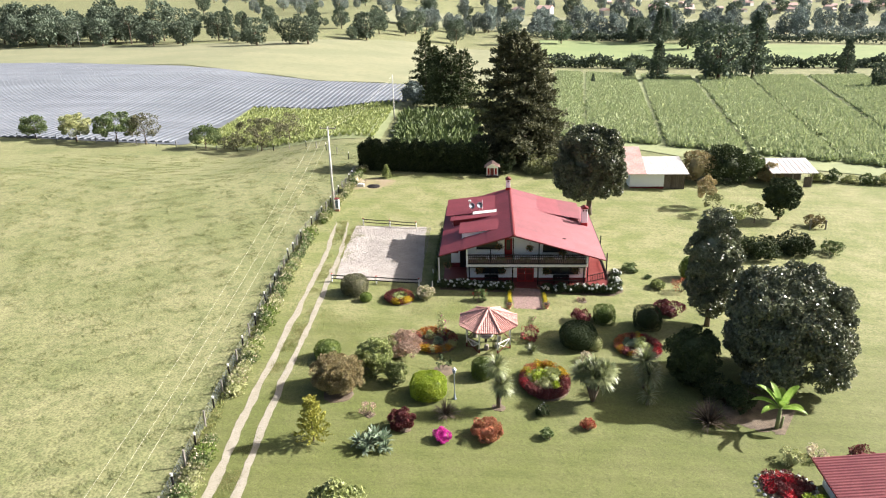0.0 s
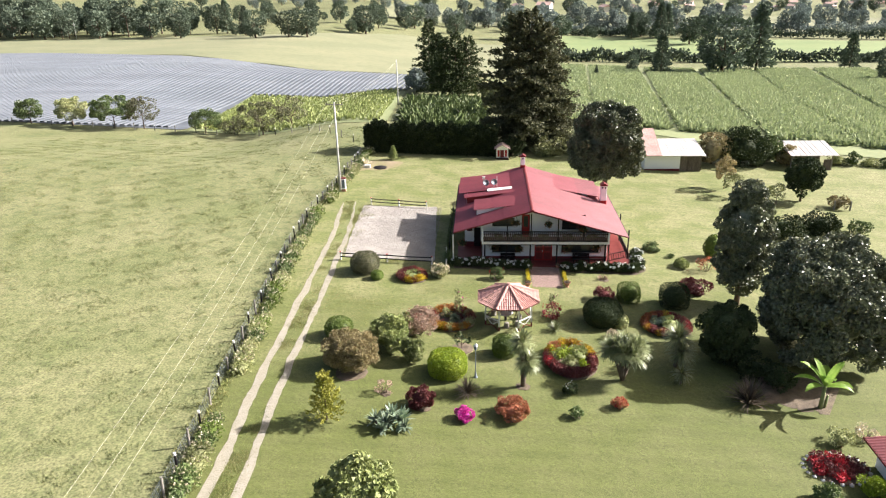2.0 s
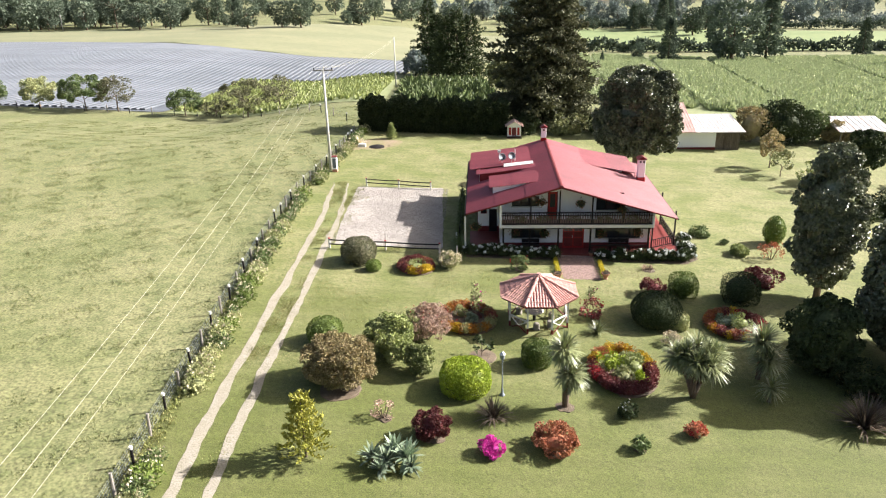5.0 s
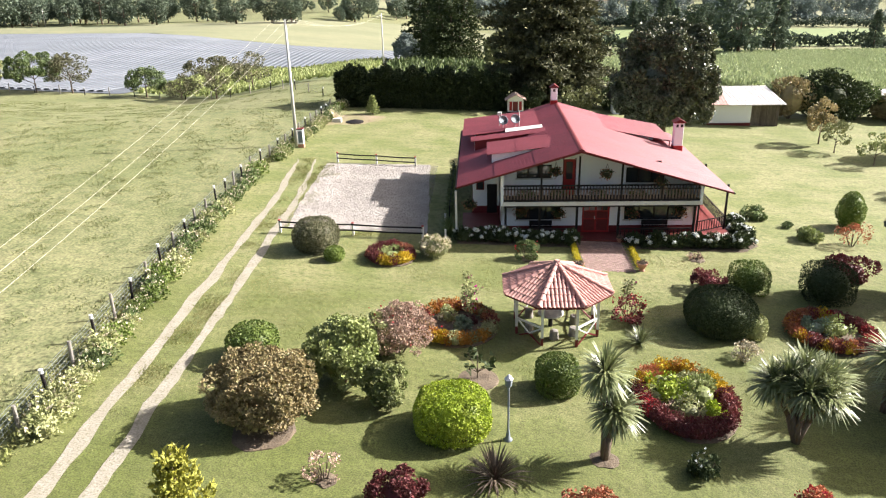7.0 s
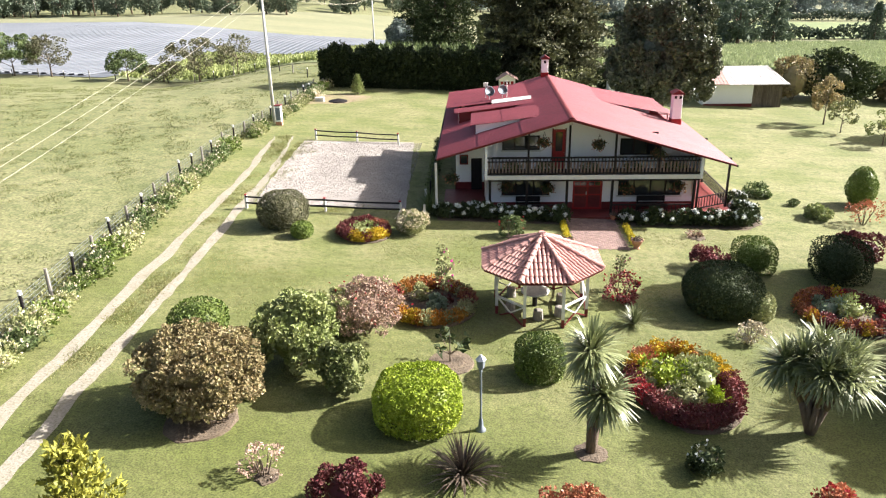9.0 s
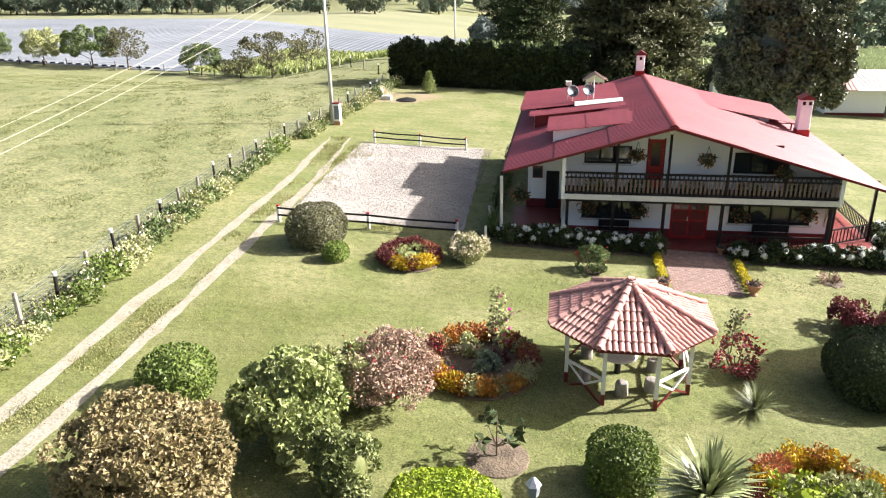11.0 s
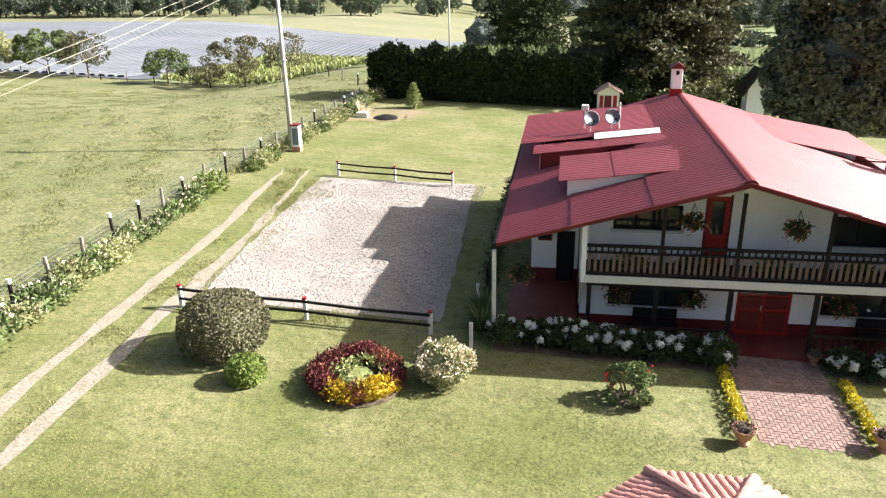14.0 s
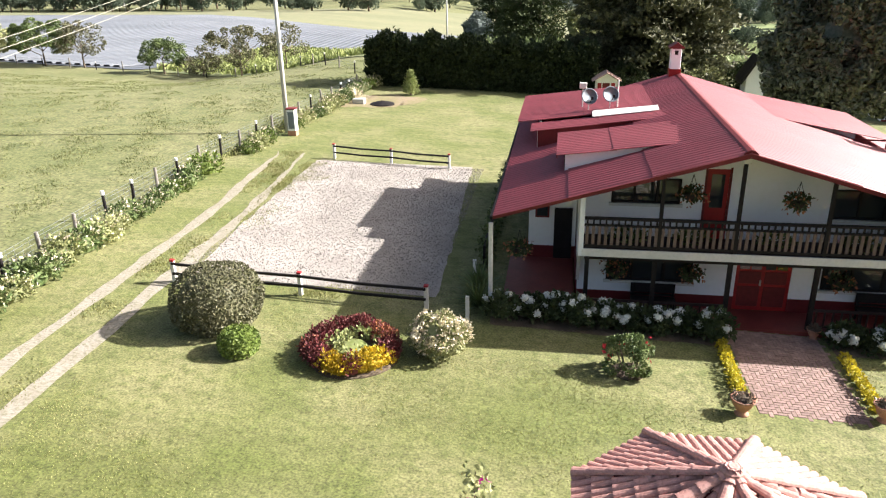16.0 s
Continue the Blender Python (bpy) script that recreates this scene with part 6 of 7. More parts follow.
tuft(18.1, 47.9, 1.6, 1.75, L_FLAX, "large bronze flax clump with splayed leaves", 271, 170, 0.045)
tuft(-1.8, 47.3, 1.0, 1.15, L_FLAX, "dark bronze flax clump on the lawn", 272, 130, 0.035)
tuft(5.35, 57.7, 0.7, 0.85, L_SPIKE, "grey-green strappy leaf clump on the lawn", 273, 140, 0.025)
tuft(-4.2, 71.3, 0.5, 1.0, L_MID, "strappy green clump at the drainpipe", 274, 120, 0.03)
tuft(-4.3, 72.6, 0.5, 1.0, L_MID, "strappy green clump beside the house", 275, 120, 0.03)
tuft(-18.4, 107.5, 0.5, 1.1, L_CREAM, "pale grassy clump by the stones", 276, 120, 0.02)


def agaves():
    rng = np.random.default_rng(281)
    for k, (dx, dy, s) in enumerate(((0, 0, 1.0), (0.9, 0.35, 1.0), (-0.75, 0.3, 0.85), (0.25, 0.85, 0.95), (1.2, -0.25, 0.7), (-0.3, -0.55, 0.7))):
        x, y = -7.0 + dx, 42.9 + dy
        t = thing("agave", x, y, ground(x, y), "blue-green agave rosette with broad pointed leaves", "agave", "agave group")
        spikes(t, (0, 0, 0.45 * s), 40, 0.95 * s, 0.1 * s, L_AGAVE, rng, "leaf_rosette", -0.3, 0.15)
        bm = bmesh.new()
        rod(bm, (0, 0, -0.1), (0, 0, 0.5 * s), 0.08, 0.07)
        part("stem", bm, M_BARK, t)


agaves()


def banana(x, y):
    rng = np.random.default_rng(291)
    t = thing("banana_plant", x, y, ground(x, y), "banana plant with broad arching sunlit leaves", "banana plant")
    bm = bmesh.new()
    rod(bm, (0, 0, -0.1), (0.05, 0, 1.9), 0.17, 0.12, 10)
    rod(bm, (0.3, 0.1, -0.1), (0.45, 0.15, 1.0), 0.12, 0.08, 8)
    part("stem", bm, M_CROPSOIL, t, smooth=True)
    for k in range(10):
        a = k * 2.4 + 0.3
        e = 1.25 - 0.16 * (k % 6)
        d = np.array((math.cos(a) * math.cos(e), math.sin(a) * math.cos(e), math.sin(e)))
        s = np.array((-math.sin(a), math.cos(a), 0))
        up = np.cross(d, s)
        L, W = 2.3 + 0.3 * math.sin(k), 0.3
        vs, qs = [], []
        p = np.array((0.05, 0, 1.75))
        for j in range(9):
            w = W * (0.12, 0.5, 0.9, 1.0, 1.0, 0.95, 0.8, 0.5, 0.05)[j]
            vs += [tuple(p - s * w + np.array((0, 0, 0.3 * w))), tuple(p), tuple(p + s * w + np.array((0, 0, 0.3 * w)))]
            d = d + np.array((0, 0, -0.075 - 0.02 * j))
            d /= np.linalg.norm(d)
            p = p + d * L / 8
        for j in range(8):
            b = 3 * j
            qs += [(b, b + 1, b + 4, b + 3), (b + 1, b + 2, b + 5, b + 4)]
        link("leaf", mesh_np("leaf", vs, qs, L_BANANA), t)


banana(23.05, 47.8)


def young_conifer(x, y, h, r, material, label, seed, n=2600):
    rng = np.random.default_rng(seed)
    t = thing("young_conifer", x, y, ground(x, y), label, "conifer")
    bm = bmesh.new()
    rod(bm, (0, 0, -0.1), (0, 0, h * 0.95), 0.07, 0.015, 7)
    part("trunk", bm, M_BARK, t)
    tiers = 9
    vs = []
    for k in range(tiers):
        z = h * (0.1 + 0.85 * k / tiers)
        rr = r * (1 - k / (tiers + 0.6)) ** 0.8
        for b in range(8):
            a = 2 * math.pi * b / 8 + k * 0.5
            m = n // (tiers * 8)
            s = rng.uniform(0.15, 1, m)
            vs.append(np.stack([np.cos(a) * rr * s + rng.normal(0, 0.05, m), np.sin(a) * rr * s + rng.normal(0, 0.05, m), z + 0.22 * s * s * r + rng.normal(0, 0.04, m)], 1))
    P = np.concatenate(vs)
    N = P * np.array((1, 1, 0)) + np.array((0, 0, 0.4))
    foliage("crown", P, way(N, rng, 1, 0.5, 0.4), 0.24, 0.05, material, t, rng)


young_conifer(-11.1, 43.4, 3.8, 1.3, L_CYPRESS, "young golden-green conifer with open tiers", 301, 2100)
clipped("cypress_bush", "dark conical clipped cypress", 23.4, 75.9, 0.95, 2.6, L_CLIP, 302, 2600, 0.12, 1.7)
young_conifer(-14.6, 111.2, 2.2, 0.75, L_LIGHT, "small young conifer before the hedge", 303, 1200)


def young_magnolia(x, y):
    rng = np.random.default_rng(311)
    t = thing("young_tree", x, y, ground(x, y), "young broad-leaved sapling in a soil circle", "sapling")
    bm = bmesh.new()
    rod(bm, (0, 0, -0.05), (0, 0, 1.5), 0.03, 0.012, 6)
    for a in (0.3, 2.2, 4.0, 5.4):
        rod(bm, (0, 0, 0.4), (0.7 * math.cos(a), 0.7 * math.sin(a), 1.0), 0.02, 0.01, 5)
    part("stem", bm, M_BARK, t)
    P = np.array([(0.7 * math.cos(a) * s, 0.7 * math.sin(a) * s, 0.4 + 0.6 * s) for a in (0.3, 2.2, 4.0, 5.4) for s in np.linspace(0.6, 1.1, 8)] + [(0, 0, z) for z in np.linspace(0.9, 1.55, 10)])
    D = rng.normal(0, 1, P.shape)
    foliage("leaves", P, D, 0.34, 0.09, L_DARK, t, rng)
    bm = bmesh.new()
    lathe(bm, [(0.95, -0.05), (0.9, 0.06), (0.5, 0.12), (0.1, 0.1)], 16)
    part("soil", bm, M_SOIL, t)


young_magnolia(-2.4, 53.9)


def soil_disc(x, y, r):
    r *= 0.6
    bm = bmesh.new()
    rng = random.Random(int(x * 10))
    lathe(bm, [(r, -0.05), (r * 0.96, 0.06), (r * 0.6, 0.1), (r * 0.1, 0.1)], 18, 0, 0)
    for v in bm.verts:
        v.co += Vector((rng.uniform(-0.08, 0.08), rng.uniform(-0.08, 0.08), 0))
    bmesh.ops.translate(bm, verts=bm.verts, vec=(x, y, ground(x, y)))
    solo("soil_circle", bm, M_SOIL, "round patch of bare soil about a plant", "soil patch", "soil circles", "structure")


for x, y, r in ((0.62, 68.0, 0.85), (5.65, 45.2, 0.5), (11.0, 68.7, 0.8), (2.2, 48.75, 0.9), (-7.6, 46.9, 0.6), (1.4, 44.9, 1.2), (-4.9, 45.5, 1.1), (-10.6, 49.6, 2.2), (8.8, 46.6, 0.45)):
    soil_disc(x, y, r)


def hydrangea_bed(line, width, seed, label):
    """White-headed hydrangeas in a row, each a plant of its own."""
    rng = np.random.default_rng(seed)
    for x, y in along(line, 0.85):
        x, y = x + float(rng.normal(0, 0.08)), y + float(rng.normal(0, 0.1))
        t = thing("hydrangea", x, y, ground(x, y), label, "hydrangea", "hydrangeas before the house")
        h = float(rng.uniform(0.62, 1.0))
        P, N = ball_points(rng, 420, (0, 0, h * 0.5), (0.55, width, h * 0.55), 0.25, 0.5, low=-0.5)
        foliage("leaves", P, way(N, rng), 0.18, 0.07, L_DARK, t, rng, ((0, 0, h * 0.4), (0.38, width * 0.7, h * 0.38), 6))
        k = int(rng.integers(5, 10))
        C, N = ball_points(rng, k * 2, (0, 0, h * 0.52), (0.56, width * 1.02, h * 0.58), 0.2, 0.1, low=0.05)
        for p in C[:k]:
            Q, M = ball_points(rng, 34, p, (0.12, 0.12, 0.11), 0.02, 0.05)
            foliage("flower_head", Q, way(M, rng, 1, 0.2, 0.4), 0.05, 0.05, L_WHITEFL, t, rng, (tuple(p), (0.11, 0.11, 0.1), 4))


hydrangea_bed([(-3.3, 70.75), (3.5, 70.75)], 0.55, 321, "bushy hydrangea with white and pale blue heads")
hydrangea_bed([(7.5, 70.85), (14.2, 70.95), (15.0, 71.8), (15.3, 76.5)], 0.5, 322, "bushy hydrangea with cream-white heads")
drape("bed_soil", [(-3.7, 70.1), (3.75, 70.15)], [(-3.7, 71.35), (3.75, 71.35)], M_SOIL, 0.05, 30, 4, "dark soil of the front bed", "ground", wobble=0.05)
drape("bed_soil", [(7.15, 70.25), (14.4, 70.3), (15.6, 71.4), (15.95, 77)], [(7.15, 71.35), (13.9, 71.4), (14.3, 72.2), (14.45, 77)], M_SOIL, 0.05, 40, 4, "dark soil of the front bed", "ground", wobble=0.05)


def flower_edge(x, y0, y1, seed):
    rng = np.random.default_rng(seed)
    y = y0
    while y < y1:
        t = thing("edging_plant", x, y, ground(x, y), "low golden flowering edging plant beside the path", "flower", "path edging")
        P, N = ball_points(rng, 170, (0, 0, 0.18), (0.16, 0.26, 0.2), 0.3, 0.5, low=-0.2)
        foliage("blossom", P, way(N, rng, 1, 0.4), 0.09, 0.035, L_LEMON, t, rng, ((0, 0, 0.1), (0.09, 0.18, 0.1), 5))
        y += 0.42


flower_edge(3.62, 66.9, 69.9, 331)
flower_edge(7.2, 67.2, 70.1, 332)


def lamp_post(x, y):
    t = thing("garden_lamp", x, y, ground(x, y), "slim pale garden lamp post with a lantern", "lamp post")
    bm = bmesh.new()
    lathe(bm, [(0.17, -0.05), (0.17, 0.06), (0.09, 0.14), (0.07, 0.4), (0.04, 0.5), (0.035, 2.2), (0.055, 2.25), (0.03, 2.32)], 10)
    part("post", bm, M_DISH, t, smooth=True)
    bm = bmesh.new()
    lathe(bm, [(0.06, 2.32), (0.12, 2.4), (0.15, 2.66), (0.12, 2.68)], 6)
    part("lantern", bm, M_DISH, t)
    bm = bmesh.new()
    lathe(bm, [(0.18, 2.68), (0.1, 2.78), (0.02, 2.86)], 6)
    part("cap", bm, M_METAL, t)


lamp_post(-1.25, 49.7)
for x, y, h in ((-4.45, 70.2, 0.95), (-4.6, 73.5, 0.9)):
    solo("marker_post", boxes((x - 0.06, x + 0.06, y - 0.06, y + 0.06, ground(x, y) - 0.1, ground(x, y) + h), bevel=0.01), M_FASCIA, "short white wooden post beside the flower bed", "post", "marker posts")

# tall climbing fence between house and yard
t = thing("side_trellis", -4.35, 74.5, ground(-4.35, 74.5), "dark trellis with climbers along the house side", "trellis")
for k in range(9):
    part("post", boxes((-0.04, 0.04, k * 1.5 - 0.04, k * 1.5 + 0.04, -0.1, 1.1)), M_BLACK, t)
for z in (0.35, 0.8, 1.05):
    part("rail", boxes((-0.03, 0.03, 0, 12, z, z + 0.05)), M_BLACK, t)
rng_ = np.random.default_rng(341)
P = np.stack([rng_.normal(0, 0.12, 1600), rng_.uniform(0, 12, 1600), rng_.uniform(0, 1.15, 1600)], 1)
foliage("climber", P, rng_.normal(0, 1, P.shape), 0.2, 0.07, L_MID, t, rng_)

# buried tank cover and stone pots at the end of the track
t = thing("tank_cover", -16.0, 106.4, ground(-16, 106.4), "dark round conical cover lying on bare earth", "tank cover")
bm = bmesh.new()
lathe(bm, [(1.0, 0), (1.0, 0.12), (0.6, 0.24), (0.05, 0.36)], 14)
part("lid", bm, M_BLACK, t)
t = thing("stone_trough", -17.9, 106.3, ground(-17.9, 106.3), "pale stone block on bare earth", "stone")
part("block", boxes((-0.5, 0.5, -0.3, 0.3, -0.05, 0.45), bevel=0.05), M_CONCRETE, t)


# ---- red flower bed and tin roof at the near edge ----
def near_shed():
    x, y = 23.2, 39.9
    z = ground(x, y)
    t = thing("garden_shed", x, y, z, "low shed with a ribbed dark red roof beside red flowers", "shed")
    part("wall", boxes((0.6, 9, -5.5, 1.6, -0.4, 1.5)), M_WHITE, t)
    vs, qs = corrugated(0, 1.6, 9.6, 2.6, -6, 2.4)
    part("fascia", boxes((-0.05, 0.0, -6, 2.4, 1.5, 1.62)), M_REDTRIM, t)
    link("roof", mesh_np("roof", vs, qs, M_ROOFDARK), t)


near_shed()
rng_ = np.random.default_rng(351)
t = thing("flower_bed", 21.2, 41.0, ground(21.2, 41.0), "bed of red flowers edged with grey stones", "flower bed")
bm = bmesh.new()
lathe(bm, [(1.0, -0.1), (1.0, 0.08), (0.6, 0.14), (0.1, 0.15)], 20)
bmesh.ops.scale(bm, verts=bm.verts, vec=(1.9, 1.5, 1))
part("soil", bm, M_SOIL, t)
for k in range(16):
    a, s = k * 2.4, math.sqrt((k + 0.5) / 16)
    px, py = 1.5 * s * math.cos(a), 1.15 * s * math.sin(a)
    P, N = ball_points(rng_, 160, (px, py, 0.3), (0.42, 0.42, 0.32), 0.25, 0.4, low=-0.2)
    foliage("flower_clump", P, way(N, rng_, 1, 0.5), 0.14, 0.06, L_RED if k % 3 == 0 else L_MAROON, t, rng_, ((px, py, 0.2), (0.3, 0.3, 0.2), 5))
for k in range(22):
    a = 2 * math.pi * k / 22
    bm = bmesh.new()
    bmesh.ops.create_icosphere(bm, subdivisions=1, radius=0.16, matrix=Matrix.Translation((1.95 * math.cos(a), 1.55 * math.sin(a), 0.05)))
    part("edging_stone", bm, M_CONCRETE, t)
shrub("low_shrub", "grey dry shrub beside the shed", 22.6, 43.6, 0.8, 1.0, L_OLIVE, 352, 600, 0.14)
shrub("low_shrub", "pale shrub beside the shed path", 24.6, 44.4, 0.7, 1.0, L_CREAM, 353, 400, 0.14, heart=0)
shrub("low_shrub", "reddish shrub behind the shed roof", 27.6, 44.0, 0.9, 1.2, L_MAROON, 354, 700, 0.16)
shrub("low_shrub", "golden shrub at the shed corner", 22.2, 38.6, 0.8, 1.4, L_YELLOW, 355, 900, 0.16)
shrub("low_shrub", "grassy green shrub before the bed", 19.4, 38.0, 0.8, 0.9, L_MID, 356, 700, 0.18)


# ---- trees ----
def great_tree(name, label, x, y, c, r, trunk, material, seed, leaves, leaf, clumps, rc, low=-0.75, core=0.62, fill=0.3, up=0.2, square=2.0):
    """A large crown of leafy tufts on a limbed trunk."""
    rng = np.random.default_rng(seed)
    t = thing(name, x, y, ground(x, y), label, "tree", "garden trees")
    limbs(t, trunk, c[2] * 0.9, r[0] * 0.7, 6, rng)
    P, N = clump_points(rng, c, tuple(0.85 * k for k in r), clumps, rc, leaves, low=low, fill=fill, square=square)
    keep = P[:, 2] > 0.1
    foliage("crown", P[keep], spread_way(N[keep], rng, 0.45, up - 0.2), leaf, leaf * 0.36, material, t, rng, (c, tuple(core * k for k in r), 9) if core else None, face=N[keep])
    return t


great_tree("broadleaf_tree", "big round tree with glossy clustered leaves", 26.0, 55.0, (0, 0, 4.9), (4.9, 4.9, 5.3), 0.35, L_GLOSS, 401, 52000, 0.3, 360, 0.72, core=0.62, fill=0.3, square=2.9)
great_tree("broadleaf_tree", "tall oval dark green garden tree", 22.4, 64.4, (0, 0, 6.4), (2.5, 2.5, 6.0), 0.25, L_GLOSS, 402, 26000, 0.27, 210, 0.52, core=0.58, low=-0.97, fill=0.4)
great_tree("broadleaf_tree", "dark low tree in shade", 18.2, 54.1, (0, 0, 2.5), (2.3, 2.2, 2.5), 0.15, L_DARK, 403, 8000, 0.25, 80, 0.5, core=0.75, low=-0.95)
great_tree("broadleaf_tree", "large dense tree behind the house, leaves coloured for shade", 15.2, 96.8, (0, 0, 6.9), (5.1, 5.1, 6.1), 0.4, L_SHADED, 404, 46000, 0.34, 300, 0.78, core=0.6, fill=0.35)
great_tree("broadleaf_tree", "light-leaved tree with pale foliage", -6.0, 27.7, (0, 0, 5.7), (2.4, 2.4, 3.5), 0.22, L_LIGHT, 405, 9000, 0.3, 110, 0.5)
great_tree("broadleaf_tree", "round dark tree beside the lawn", 41.1, 97.6, (0, 0, 3.4), (2.2, 2.2, 2.9), 0.16, L_DARK, 406, 4200, 0.34, 50, 0.55)
great_tree("young_tree", "slim tree with orange-tipped foliage", 32.5, 102.2, (0, 0, 2.9), (1.4, 1.4, 2.0), 0.08, L_BROWN, 407, 1400, 0.28, 26, 0.4, core=0)
great_tree("young_tree", "open young fruit tree on the lawn", 32.4, 98.4, (0, 0, 2.0), (1.3, 1.3, 1.3), 0.06, L_OLIVE, 408, 700, 0.24, 22, 0.4, core=0)
great_tree("young_tree", "open young fruit tree on the lawn", 34.0, 93.9, (0, 0, 1.9), (1.5, 1.5, 1.2), 0.06, L_LIGHT, 409, 600, 0.24, 20, 0.4, core=0)
great_tree("young_tree", "open young fruit tree on the lawn", 37.2, 95.6, (0, 0, 1.8), (1.2, 1.2, 1.2), 0.06, L_OLIVE, 410, 500, 0.24, 20, 0.4, core=0)
shrub("lawn_bush", "large dark rounded bush on the lawn", 33.8, 83.6, 2.2, 2.3, L_DARK, 411, 2600, 0.26, 40)
shrub("lawn_bush", "large dark rounded bush on the lawn", 38.6, 85.4, 2.1, 2.2, L_DARK, 412, 2600, 0.26, 40)
shrub("lawn_bush", "sparse green bush on the lawn", 43.0, 85.2, 1.3, 1.5, L_MID, 413, 800, 0.22, 22, heart=0.3)
shrub("lawn_bush", "reddish bush beside short posts", 44.9, 95.2, 1.2, 1.7, L_BROWN, 414, 900, 0.22, 22)
shrub("tall_shrub", "brownish tall shrub beside the shed", 34.6, 115.6, 2.4, 5.2, L_BROWN, 415, 2000, 0.36, 40)
shrub("tall_shrub", "dense dark green shrub beside the shed", 39.5, 116.5, 3.6, 5.4, L_DARK, 416, 4200, 0.4, 60)
shrub("tall_shrub", "dark shrub near the open hut", 44.0, 118.5, 2.6, 4.0, L_MID, 417, 2200, 0.38, 40)
shrub("tall_shrub", "overgrown shrub against the hut", 46.3, 116.3, 1.8, 3.0, L_BROWN, 418, 1400, 0.34, 30)
for k, (x, y) in enumerate(along([(54.5, 118), (66, 117.5), (90, 113)], 2.6)):
    shrub("edge_shrub", "rough shrub along the maize edge", x, y, 1.4, 1.3 + 0.5 * math.sin(k * 2.1), L_MID if k % 2 else L_OLIVE, 420 + k, 420, 0.34, 16, group="shrubs along the maize")


def pine(x, y, h, r, seed, tops, label, n=22000, material=L_PINE):
    """A huge dark conifer with layered drooping boughs and several tops."""
    rng = np.random.default_rng(seed)
    t = thing("pine_tree", x, y, ground(x, y), label, "pine", "tall conifers")
    bm = bmesh.new()
    for dx, dy, k in tops:
        rod(bm, (dx * 0.2, dy * 0.2, -0.2), (dx, dy, h * k * 0.96), 0.4, 0.05, 9)
    Ps, Ds = [], []
    for dx, dy, k in tops:
        boughs = 74
        for b in range(boughs):
            s = b / boughs
            z = h * k * (0.03 + 0.95 * s)
            a = b * 2.399 + rng.uniform(-0.3, 0.3)
            L = r * (1 - s) ** 0.72 * rng.uniform(0.45, 1.2) + 0.35
            m = max(20, int(n / len(tops) / boughs * (0.4 + 1.1 * (1 - s))))
            u = rng.uniform(0.15, 1, m)
            cx, cy = math.cos(a), math.sin(a)
            twig = rng.integers(0, 7, m)
            u = np.clip(0.2 + 0.12 * twig + rng.normal(0, 0.045, m), 0.1, 1.05)
            side = rng.normal(0, 0.13, m) * L * (1.15 - 0.6 * u)
            P = np.stack([dx + cx * L * u - cy * side, dy + cy * L * u + cx * side, z + 0.35 * L * u * (0.75 - u * 0.55) + rng.normal(0, 0.22, m)], 1)
            D = np.stack([np.full(m, cx), np.full(m, cy), np.full(m, 0.35)], 1) + rng.normal(0, 0.5, (m, 3))
            Ps.append(P)
            Ds.append(D)
            if b % 3 == 0:
                rod(bm, (dx, dy, z), (dx + cx * L * 0.8, dy + cy * L * 0.8, z + 0.2 * L), 0.07, 0.02, 5)
    part("trunk", bm, M_BARK, t)
    P, D = np.concatenate(Ps), np.concatenate(Ds)
    keep = P[:, 2] > 0.2
    foliage("crown", P[keep], D[keep], 0.75, 0.17, material, t, rng)


pine(6.1, 123.2, 22.2, 8.6, 431, [(0.6, 0, 1.0), (-1.8, 0.6, 0.97), (2.6, 0.4, 0.9)], "huge dark many-topped pine behind the garden", 30000)
pine(-16.5, 214, 20, 6.5, 432, [(0, 0, 1.0), (2.2, 0.5, 0.8)], "dark ragged conifer beyond the vegetable plot", 9000, L_DARK)
pine(-8.5, 200, 17, 7.5, 433, [(0, 0, 1.0), (-3.0, 1, 0.9), (3.4, 1, 0.92)], "dark ragged conifer beyond the vegetable plot", 11000, L_DARK)
great_tree("broadleaf_tree", "silvery shrub-like tree beyond the vegetable plot", -19.5, 205, (0, 0, 3.4), (3.0, 3.0, 3.2), 0.15, L_FARBLUE, 434, 1800, 0.6, 30, 0.8)
great_tree("broadleaf_tree", "pale willow-like tree by the hedge", 1.5, 150, (0, 0, 4.2), (3.0, 3.0, 3.6), 0.15, L_OLIVE, 435, 2600, 0.5, 40, 0.7)

# orchard-like trees at the far pasture fence
for k, (x, y, h, r, m, n) in enumerate(((-112, 150.5, 5.4, 3.2, L_MID, 2200), (-95, 149.2, 4.8, 2.6, L_MID, 1700), (-85.5, 148.2, 5.4, 3.4, L_OLIVE, 2400), (-76.2, 147.2, 6.6, 4.4, L_MID, 3600), (-70.3, 147.6, 6.6, 3.4, L_GREYGREEN, 1000), (-56.7, 145.4, 4.6, 3.1, L_MID, 1500), (-44.4, 143.4, 6.6, 5.6, L_GREYGREEN, 2000), (-39.7, 148, 6.0, 3.2, L_GREYGREEN, 500), (-51, 145.6, 2.6, 3.2, L_GREYGREEN, 500))):
    great_tree("field_tree", "spreading open-crowned tree at the pasture fence", x, y, (0, 0, h * 0.6), (r * 1.1, r * 1.0, h * 0.42), 0.14, m, 440 + k, int(n * 2.6), 0.28, 60, 0.75, core=0, fill=0.6)


